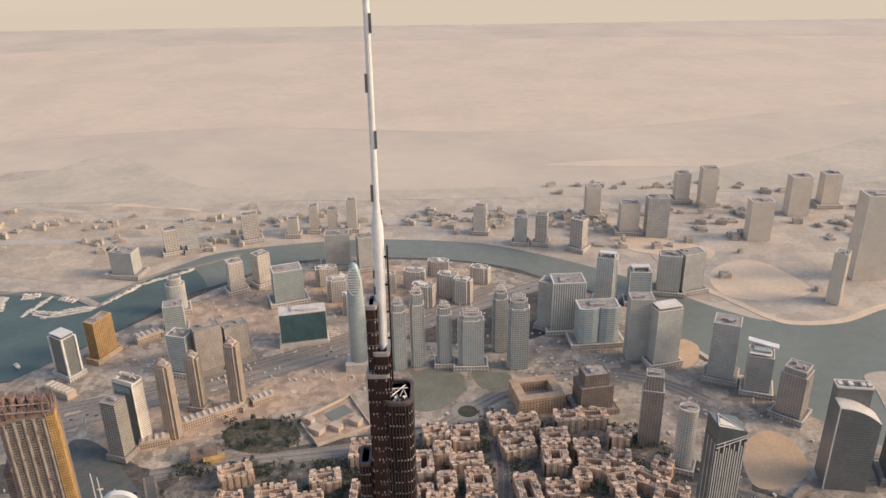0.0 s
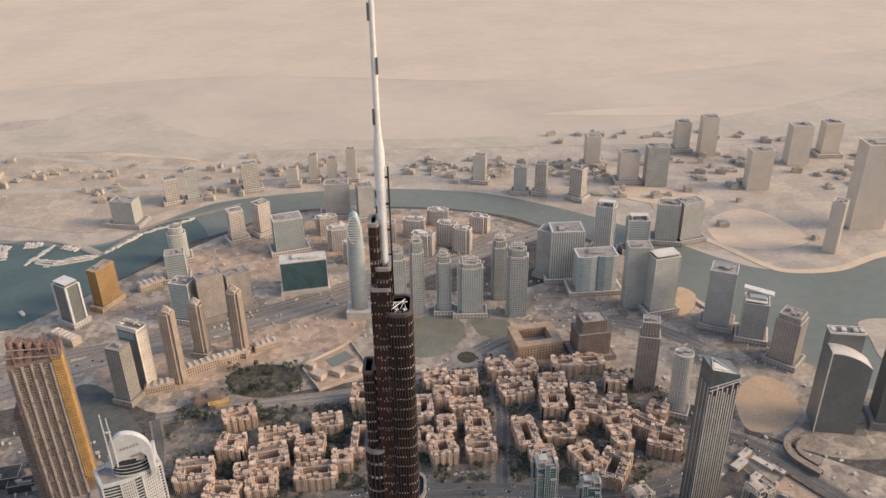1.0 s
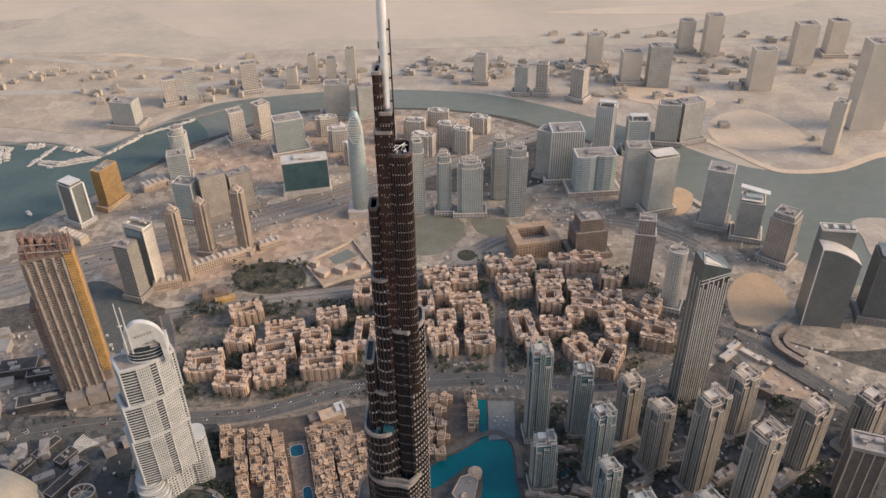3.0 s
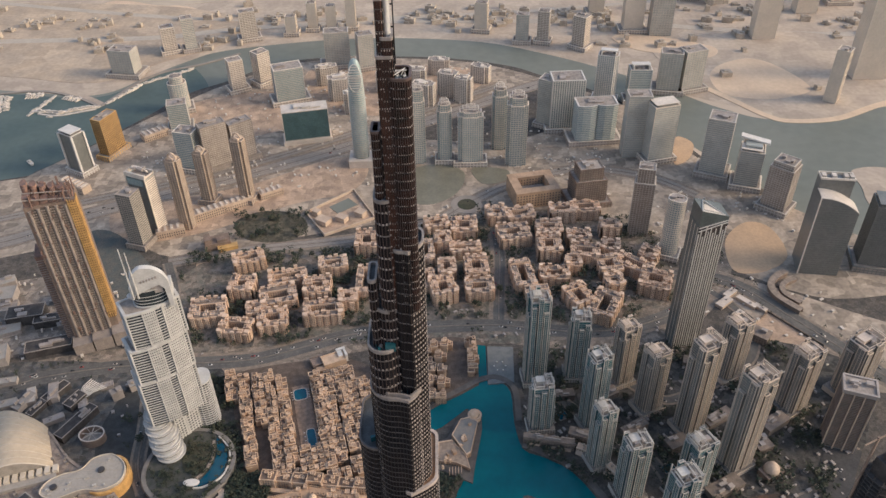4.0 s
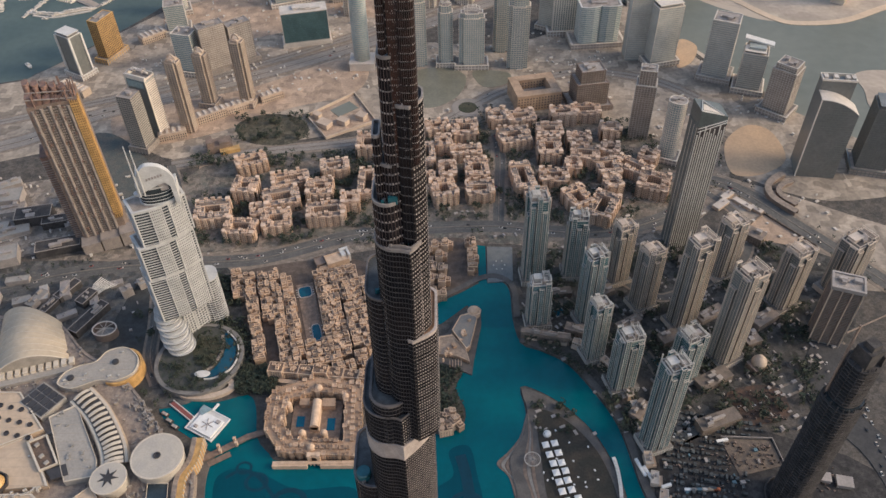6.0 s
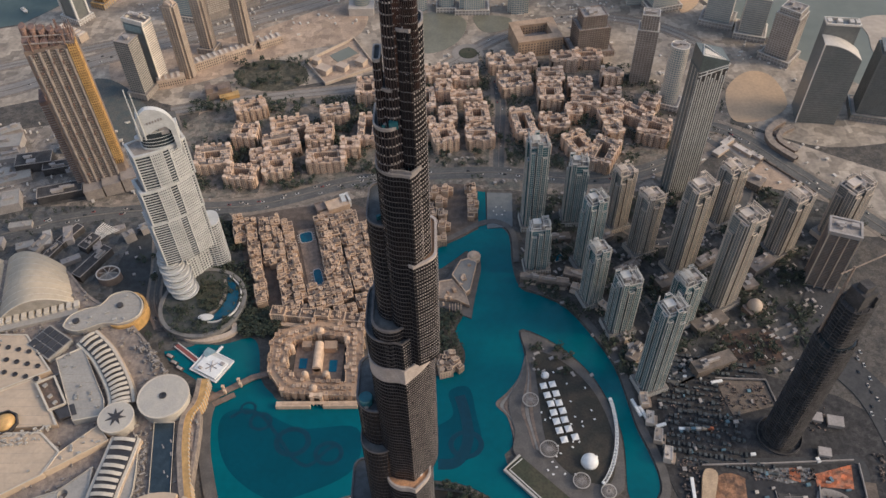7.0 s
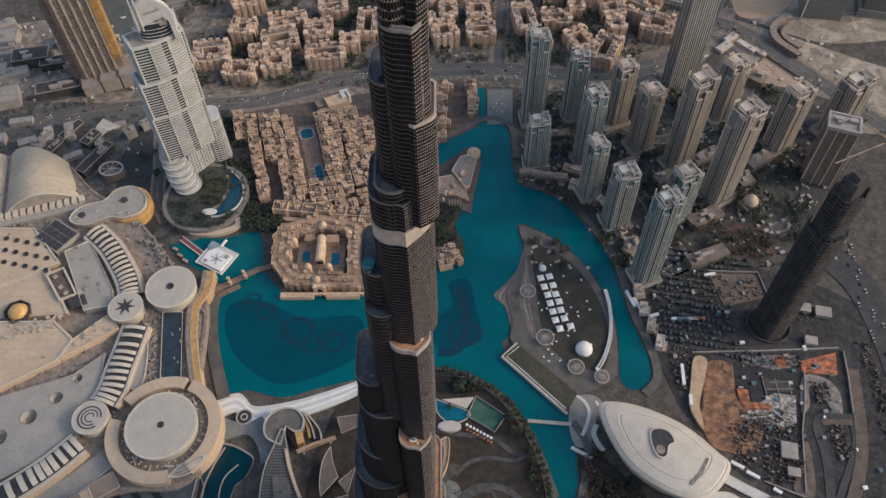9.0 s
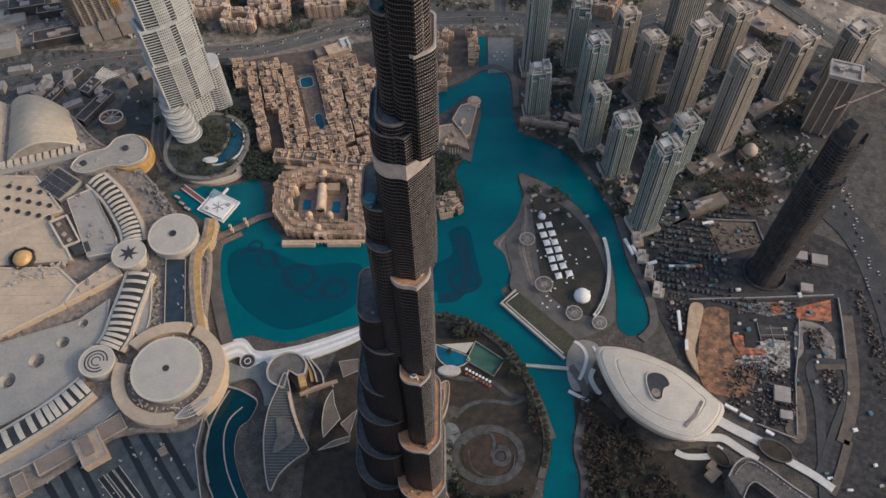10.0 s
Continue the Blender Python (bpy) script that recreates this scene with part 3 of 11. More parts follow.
# Dark glass and its floor lines, lightened to carry the haze.
HAZEDARK = mat("haze_lifted_dark_glass", (0.15, 0.152, 0.14), 0.35, 0.1, vary=0.2, size=30, second=(0.18, 0.175, 0.16))
HAZELINE = mat("haze_lifted_floor_line", (0.22, 0.215, 0.195), 0.5, 0.1, vary=0.25, size=20)
DARKROOF = mat("weathered_dark_roof", (0.13, 0.118, 0.105), 0.9, vary=0.5, size=5, second=(0.21, 0.18, 0.155), each=0.2)
ROOF = mat("roof_screed", (0.33, 0.28, 0.24), 0.9, vary=0.3, size=7, each=0.15)


def scaled(poly, k, dx=0.0, dy=0.0):
    return [(p[0] * k + dx, p[1] * k + dy) for p in poly]


def plan(kind, w, d):
    a, b = w / 2, d / 2
    if kind == "cross":
        p, q = a * 0.62, b * 0.62
        return [(-p, -b), (p, -b), (p, -q), (a, -q), (a, q), (p, q), (p, b), (-p, b), (-p, q), (-a, q), (-a, -q), (-p, -q)]
    if kind == "round":
        return oval(0, 0, a, b, 28, 0, 0.8)
    if kind == "bow":
        return [(-a, -b), (-a * 0.5, -b * 1.25), (0, -b * 1.34), (a * 0.5, -b * 1.25), (a, -b), (a, b), (-a, b)]
    if kind == "twin":
        return [(-a, -b), (-a * 0.75, -b * 1.16), (-a * 0.35, -b * 1.16), (-a * 0.06, -b), (0, -b * 0.82), (a * 0.06, -b), (a * 0.35, -b * 1.16), (a * 0.75, -b * 1.16), (a, -b), (a, b), (-a, b)]
    if kind == "cut":
        return [(-a, -b), (a * 0.7, -b), (a, -b * 0.6), (a, b), (-a * 0.7, b), (-a, b * 0.6)]
    return [(-a, -b), (a, -b), (a, b), (-a, b)]


def edge_points(poly, gap):
    """Places along an outline, with the angle of the edge, always at its corners."""
    out = []
    for i, p in enumerate(poly):
        q = poly[(i + 1) % len(poly)]
        ln = math.hypot(q[0] - p[0], q[1] - p[1])
        m = max(1, round(ln / gap))
        for s in range(m):
            out.append((p[0] + (q[0] - p[0]) * s / m, p[1] + (q[1] - p[1]) * s / m, math.atan2(q[1] - p[1], q[0] - p[0])))
    return out


def storeys(parent, poly, z0, z1, glass, band, pier, floor=3.6, gap=4.5, band_h=0.32, pier_w=0.8, name="shaft", proud=0.35):
    """A stretch of tower: glass body with floor bands and upright piers standing proud of it."""
    size = max(abs(c) for p in poly for c in p)
    body = part(name, Shape().prism(poly, z0, z1), glass, parent)
    k = 1 + proud / size
    if band:
        rings = Shape()
        z = z0 + floor
        while z < z1 - 0.5:
            rings.band(scaled(poly, k), scaled(poly, 0.97), z - floor * band_h / 2, z + floor * band_h / 2)
            z += floor
        part("floor_banding", rings, band, body, kind="stuff")
    if pier:
        posts = Shape()
        for x, y, a in edge_points(scaled(poly, k), gap):
            posts.box(x, y, z0, z1 + 0.4, pier_w, pier_w, a)
        part("pier_grid", posts, pier, body, kind="stuff")
    part("roof_edge", Shape().band(scaled(poly, k + 0.012), scaled(poly, 0.94), z1, z1 + 1.3), pier or band or glass, body)
    part("roof", Shape().prism(scaled(poly, 0.94), z1, z1 + 0.25), ROOF, body)
    return body


def roof_plant(parent, w, d, z, rnd, count=4, material=None):
    for _ in range(count):
        s = Shape()
        ww, dd, hh = rnd.uniform(0.1, 0.3) * w, rnd.uniform(0.1, 0.3) * d, rnd.uniform(1.5, 4.5)
        px, py = rnd.uniform(-0.3, 0.3) * w, rnd.uniform(-0.3, 0.3) * d
        s.box(px, py, z, z + hh, ww, dd).box(px, py, z + hh, z + hh + 0.3, ww * 1.08, dd * 1.08)
        part("roof_plant", s, material or GREYCON, parent)


def portal(parent, w, d, z, h, material, bar=1.2):
    """An open frame that crowns a tower."""
    s = Shape()
    for sx in (-1, 1):
        for sy in (-1, 1):
            s.box(sx * w / 2, sy * d / 2, z, z + h, bar, bar)
    for sy in (-1, 1):
        s.box(0, sy * d / 2, z + h, z + h + bar, w + bar, bar)
    for sx in (-1, 1):
        s.box(sx * w / 2, 0, z + h, z + h + bar, bar, d - bar)
    part("crown_frame", s, material, parent)


def tower(label, x, y, w, d, h, rot, glass, band, pier, shape="box", floor=3.6, gap=4.5, steps=(), crown="", podium=0.0, group="towers of the district", name="tower", seed=1, band_h=0.32, pier_w=0.8):
    rnd = random.Random(seed + int(x * 7 + y))
    t = thing(name, label, "tower", group, (x, y, 0), radians(rot))
    poly = plan(shape, w, d)
    z = 0.0
    if podium:
        storeys(t, plan("box", w * podium, d * podium), 0, 9, GREYCON, pier or PALECON, pier or PALECON, 4.5, 6, 0.3, 1.0, "podium")
        z = 8.9
    cuts = [*steps, (1.0, None)]
    k = 1.0
    for frac, nxt in cuts:
        storeys(t, scaled(poly, k), z, h * frac, glass, band, pier, floor, gap, band_h, pier_w)
        z = h * frac - 0.05
        if nxt:
            k = nxt
    if crown == "portal":
        portal(t, w * k * 0.72, d * k * 0.72, h, 6, pier or PALECON, 1.0)
        portal(t, w * k * 0.42, d * k * 0.5, h + 1, 9, pier or PALECON, 0.8)
    elif crown == "blade":
        for sx in (-1, 1):
            part("crown_blade", Shape().box(sx * w * k * 0.36, 0, h, h + 8, 1.6, d * k * 0.9), pier or PALECON, t)
        part("crown_beam", Shape().box(0, 0, h + 8, h + 9.5, w * k * 0.86, d * k * 0.5), pier or PALECON, t)
    elif crown == "lid":
        part("roof_lid", Shape().box(0, 0, h + 5, h + 6.0, w * k * 0.96, d * k * 0.96), pier or PALECON, t)
        part("plant_room", Shape().box(0, 0, h, h + 5, w * k * 0.7, d * k * 0.7), glass, t)
    elif crown == "plate":
        part("roof_lid", Shape().box(-w * 0.05, -d * 0.2, h + 4, h + 5.2, w * 0.9, d * 0.62), pier or PALECON, t)
        part("plant_room", Shape().box(0, 0, h, h + 9, w * 0.7, d * 0.6), glass, t)
        part("roof_plate", Shape().add([(-w * 0.6, d * 0.12, h + 17), (w * 0.66, d * 0.12, h + 10), (w * 0.66, d * 0.4, h + 12), (-w * 0.6, d * 0.4, h + 19),
                                        (-w * 0.6, d * 0.12, h + 14), (w * 0.66, d * 0.12, h + 7), (w * 0.66, d * 0.4, h + 9), (-w * 0.6, d * 0.4, h + 16)],
                                       [(0, 1, 2, 3), (7, 6, 5, 4), (0, 4, 5, 1), (1, 5, 6, 2), (2, 6, 7, 3), (3, 7, 4, 0)]), WHITEP, t, "white oversailing roof plate")
        part("plate_wall", Shape().box(0, d * 0.28, h, h + 10, w * 0.9, 2.0), pier or PALECON, t)
    elif crown == "ring":
        part("crown_ring", Shape().band(scaled(poly, k * 1.02), scaled(poly, k * 0.86), h, h + 4.2), pier or PALECON, t)
        part("crown_wall", Shape().box(-w * k * 0.2, 0, h, h + 7.5, 0.9, d * k * 0.7).box(0, d * k * 0.3, h, h + 7.5, w * k * 0.5, 0.9).box(w * k * 0.22, d * k * 0.05, h, h + 6, 0.9, d * k * 0.5), pier or PALECON, t)
        bal = Shape()
        zz = 12.0
        while zz < h * 0.88:
            bal.box(w / 2 + 0.7, 0, zz, zz + 1.15, 1.8, d * 0.46).box(w * 0.0, -d / 2 - 0.5, zz, zz + 1.0, w * 0.2, 1.4)
            zz += floor
        # lower bays that fill two of the corners
        for sx, sy, f in ((1, -1, 0.66), (-1, 1, 0.74), (-1, -1, 0.35)):
            bay = part("corner_bay", Shape().box(sx * w * 0.38, sy * d * 0.38, 0, h * f, w * 0.2, d * 0.2), glass, t)
            sill = Shape().box(sx * w * 0.38, sy * d * 0.38, h * f, h * f + 1.6, w * 0.215, d * 0.215)
            zz = floor
            while zz < h * f - 1:
                sill.box(sx * w * 0.38, sy * d * 0.38, zz - 0.3, zz + 0.3, w * 0.21, d * 0.21)
                zz += floor
            part("floor_banding", sill, pier or PALECON, bay, kind="stuff")
        part("balcony_stacking", bal, pier or PALECON, t, kind="stuff")
    elif crown == "arch":
        part("crown_drum", Shape().box(0, 0, h, h + 5, w * k * 0.55, d * k * 0.8), band or PALECON, t)
        part("crown_arch", Shape().tube([(w * k * 0.3 * math.cos(q * math.pi / 10), 0, h + 3 + 9 * math.sin(q * math.pi / 10)) for q in range(11)], 1.5, 6), pier or PALECON, t)
        part("crown_arch", Shape().tube([(w * k * 0.3 * math.cos(q * math.pi / 10), -d * k * 0.36, h + 1 + 7 * math.sin(q * math.pi / 10)) for q in range(11)], 1.1, 6), pier or PALECON, t)
    roof_plant(t, w * k, d * k, h + 0.2, rnd, 3)
    return t


FAR_P = "pale concrete residential tower standing in the dust"
FAR_D = "grey-green glass office tower standing in the dust"
# label, x, y, w, d, h, rot, style
FAR = [(FAR_P, 93, 1810, 34, 26, 72, -12, "p"), (FAR_P, -462, 1781, 42, 28, 71, 19, "p"), (FAR_P, -633, 1714, 34, 28, 62, 24, "p"), (FAR_P, -587, 1724, 30, 28, 79, 20, "s"),
       (FAR_D, -699, 1600, 60, 40, 60, -10, "d"), (FAR_P, -316, 1832, 24, 24, 69, 0, "d"), (FAR_P, -272, 1838, 24, 24, 59, 0, "d"), (FAR_P, -223, 1836, 26, 24, 83, 0, "p"),
       (FAR_P, -364, 1806, 28, 24, 47, 0, "d"), (FAR_P, -436, 1512, 34, 28, 71, 30, "p"), (FAR_P, -388, 1545, 33, 30, 73, 45, "p")]
FAR += [(FAR_D, -234, 1628, 62, 34, 82, 7, "d"), (FAR_D, -172, 1614, 38, 32, 80, 19, "d"), (FAR_P, 185, 1740, 32, 26, 69, -9, "d"), (FAR_P, 234, 1736, 30, 26, 78, -16, "p"), (FAR_P, 316, 1703, 36, 28, 77, -38, "p"),
        (FAR_D, 466, 1480, 50, 36, 88, -12, "d"), (FAR_D, 510, 1486, 54, 36, 90, 18, "d"), (FAR_P, 789, 1428, 28, 30, 110, -38, "g"), (FAR_D, 905, 1540, 80, 50, 190, 0, "g"),
        (FAR_P, 750, 1750, 60, 36, 98, 0, "g"), (FAR_D, 453, 1800, 52, 36, 79, 0, "d"), (FAR_D, 515, 1780, 58, 36, 99, 0, "d"), (FAR_D, 697, 1975, 46, 36, 105, 0, "d")]
FAR += [(FAR_D, 384, 1910, 40, 36, 82, 0, "d"), (FAR_D, 905, 1905, 58, 40, 103, 0, "d"), (FAR_D, 1010, 1960, 50, 40, 90, 0, "d"), (FAR_D, 640, 2010, 40, 36, 80, 0, "d")]
STY = {"p": (HAZEBROWN, HAZECON, HAZECON), "s": (HAZETEAL, HAZECON, HAZEGREY), "d": (HAZETEAL, HAZEGREY, HAZEGREY), "g": (HAZETEAL, HAZEGREY, HAZETEAL)}
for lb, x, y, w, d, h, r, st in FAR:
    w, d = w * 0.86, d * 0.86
    # Past this distance all facades take the haze-faded colour.
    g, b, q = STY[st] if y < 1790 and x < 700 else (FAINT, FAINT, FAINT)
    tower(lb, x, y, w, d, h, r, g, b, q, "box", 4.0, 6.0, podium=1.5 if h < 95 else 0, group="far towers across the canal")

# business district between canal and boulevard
MID = [("slim white twin-blade tower", 328, 1437, 38, 26, 104, -17, HAZEGLASS, WHITEP, WHITEP, "cut", (), "blade"), ("white-framed glass tower with a blade crown", 394, 1436, 42, 26, 74, -2, HAZEGLASS, WHITEP, WHITEP, "box", (), "blade"),
       ("grey-green slab tower in the dust", 200, 1342, 31, 28, 100, -30, HAZETEAL, HAZEGREY, HAZEGREY, "box", (), ""), ("broad teal glass office block in a pale frame", 233, 1336, 60, 42, 106, 3, mat("dim_teal_glass", (0.12, 0.185, 0.185), 0.35, 0.1, vary=0.3, size=14, second=(0.16, 0.22, 0.215)), HAZEGREY, WHITEP, "box", (), ""),
       ("white ribbed round-cornered office tower", 281, 1284, 74, 36, 80, 5, HAZEGLASS, WHITEP, None, "twin", (), ""), ("dim green glass tower in the dust", 345, 1230, 40, 28, 122, 0, HAZETEAL, HAZEGREY, HAZEGREY, "box", (), ""),
       ("grey-green slab tower with a thin portal top", 385, 1210, 46, 28, 112, 15, HAZETEAL, HAZEGREY, HAZECON, "box", (), "lid"), ("dark grey tower by the water", 474, 1161, 42, 36, 112, -24, HAZETEAL, HAZEGREY, HAZEGREY, "box", (), ""),
       ("grey glass tower with an oversailing white roof", 520, 1120, 38, 34, 74, -20, HAZETEAL, HAZEGREY, HAZECON, "box", (), "plate")]
MID += [("brown-grey tower with a stepped top", 549, 1050, 38, 34, 92, -41, HAZEBROWN, HAZEGREY, HAZEGREY, "box", ((0.9, 0.85),), ""),
        ("dark glass tower by the water", 642, 900, 42, 38, 112, -14, HAZEDARK, HAZELINE, HAZEDARK, "box", (), "lid"), ("white and black striped tower", -658, 1198, 34, 25, 80, -31, HAZEDARK, None, WHITEP, "box", (), "lid"),
        ("ochre concrete tower with a window grid", -620, 1258, 21, 44, 80, -22, mat("ochre_tower_window", (0.20, 0.125, 0.07), 0.4, vary=0.3, size=6), GOLD, GOLD, "box", (), ""), ("pale round-cornered tower with a stepped top", -534, 1426, 36, 30, 76, 20, HAZEGLASS, HAZECON, HAZECON, "round", ((0.82, 0.7),), ""),
        ("short teal glass tower in the dust", -516, 1349, 36, 28, 58, 15, HAZEGLASS, HAZEGREY, HAZEGREY, "box", (), ""), ("grey tower on a broad podium", -456, 1200, 36, 28, 80, -15, HAZEGLASS, HAZECON, HAZECON, "box", (), ""),
        ("dark brown slab tower with a fine grid", -411, 1205, 46, 22, 90, 32, HAZEBROWN, HAZEGREY, HAZEBROWN, "box", (), ""), ("dark brown slab tower with a fine grid", -370, 1231, 42, 22, 80, 36, HAZEBROWN, HAZEGREY, HAZEBROWN, "box", (), "")]
MID += [("teal stepped office building near the canal", -318, 1464, 58, 36, 76, 20, HAZEGLASS, HAZEGREY, HAZECON, "box", (), ""), ("slim teal tower with pale corner piers", -46, 1216, 24, 22, 143, 5, HAZEGLASS, HAZECON, HAZECON, "cross", ((0.86, 0.8),), "portal"),
        ("teal tower with pale corner piers", 1, 1214, 25, 22, 116, 0, HAZEGLASS, HAZEGREY, HAZECON, "cross", ((0.9, 0.8),), "portal"), ("wide teal tower with pale corner piers", 47, 1206, 44, 24, 106, 0, HAZEGLASS, HAZEGREY, HAZECON, "cross", ((0.92, 0.85),), "portal"),
        ("slim teal tower with pale corner piers", 102, 1262, 26, 24, 120, 0, HAZEGLASS, HAZECON, HAZECON, "cross", ((0.9, 0.8),), "portal"), ("tall teal tower with pale corner piers", 129, 1204, 36, 26, 133, -5, HAZEGLASS, HAZECON, HAZECON, "cross", ((0.9, 0.8),), "portal"),
        ("teal tower with pale corner piers", -78, 1206, 24, 22, 128, 5, HAZEGLASS, HAZEGREY, HAZECON, "cross", ((0.9, 0.8),), "portal"), ("brown tower cut off by a darker top", -484, 974, 25, 24, 100, -18, HAZEDARK, HAZEGREY, HAZEBROWN, "box", (), ""),
        ("slim beige tower with a rounded crown", -421, 1020, 21, 19, 128, -14, HAZEBROWN, BEIGE, BEIGE, "cross", (), "arch"), ("slim beige tower with a rounded crown", -401, 1092, 22, 20, 98, -14, HAZEBROWN, BEIGE, BEIGE, "cross", (), "arch")]
MID += [("slim beige tower with a rounded crown", -337, 1094, 21, 20, 119, -14, HAZEBROWN, BEIGE, BEIGE, "cross", (), "arch"), ("unfinished brown tower in the dust", 309, 990, 30, 26, 122, -14, HAZEBROWN, BROWN, HAZEGREY, "box", ((0.8, 0.8),), ""),
        ("pale round-cornered tower in the dust", 342, 926, 26, 22, 106, -24, HAZEGLASS, HAZECON, HAZECON, "round", (), ""), ("orange-brown stepped block in the dust", 239, 1080, 52, 40, 70, 10, HAZEBROWN, BROWN, BROWN, "box", ((0.7, 0.75),), "")]
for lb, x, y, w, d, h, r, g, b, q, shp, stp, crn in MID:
    tower(lb, x, y, w, d, h, r, g, b, q, shp, 3.8, 60.0 if "striped" in lb or g in (HAZETEAL, HAZEGLASS) and shp == "box" else 4.2, stp, crn, group="business district towers", podium=1.35 if h < 120 else 0, band_h=0.24, pier_w=3.4 if "striped" in lb else 1.7 if "pale frame" in lb or "blade" in lb else 0.65)
# waterside residences
RES_L = "teal glass residential tower with pale piers and an open crown"
CREAMRIB = mat("cream_rib_render", (0.60, 0.49, 0.395), 0.85, vary=0.2, size=10, second=(0.50, 0.405, 0.325), each=0.08)
RES_W = "beige residential tower with grey glass, ribbed bays and an open crown"
RES = [(112, 672, 26, 24, 148, 5), (166, 678, 25, 22, 108, 0), (223, 667, 25, 22, 102, 22), (175, 598, 26, 22, 121, 22), (248, 622, 28, 24, 103, 25), (291, 590, 30, 26, 150, 25), (362, 676, 30, 26, 97, 28), (330, 536, 32, 28, 155, 28),
       (425, 620, 32, 26, 102, 30), (506, 645, 40, 30, 93, 30), (462, 566, 34, 25, 96, -20), (112, 595, 27, 22, 79, 5), (174, 540, 22, 22, 99, 20), (201, 497, 28, 24, 95, 15), (274, 508, 30, 26, 81, 25), (224, 417, 26, 24, 148, 20)]


def face_bay(t, x, y, a, wide, out, h, glass, rib, floor, ribs=3):
    """An upright bay on a face whose outward angle is a: glass shaft, floor edges, ribs and a parapet."""
    c, s_, r = math.cos(a), math.sin(a), a + math.pi / 2
    bx, by = x + c * out / 2, y + s_ * out / 2
    bay = part("bay", Shape().box(bx, by, 0, h, wide, out, r), glass, t)
    lines, posts = Shape(), Shape()
    z = floor
    while z < h - 1:
        lines.box(bx + c * 0.12, by + s_ * 0.12, z - 0.16, z + 0.16, wide * 0.98, out + 0.2, r)
        z += floor
    for k in range(ribs):
        u = (k / (ribs - 1) - 0.5) * wide if ribs > 1 else 0.0
        posts.box(bx + c * (out / 2 + 0.1) - s_ * u, by + s_ * (out / 2 + 0.1) + c * u, 0, h + (1.4 if k % 2 == 0 else 0.4), 0.62 if k % 2 == 0 else 0.34, 0.7, r)
    part("floor_banding", lines, rib, bay, kind="stuff")
    part("pier_grid", posts, rib, bay, kind="stuff")
    o, i = plan("box", wide + 0.8, out + 0.8), plan("box", wide - 0.8, max(0.4, out - 0.8))
    cr, sr = math.cos(r), math.sin(r)
    turn = lambda poly: [(bx + p[0] * cr - p[1] * sr, by + p[0] * sr + p[1] * cr) for p in poly]
    part("parapet", Shape().band(turn(o), turn(i), h, h + 1.2), rib, bay)
    return bay


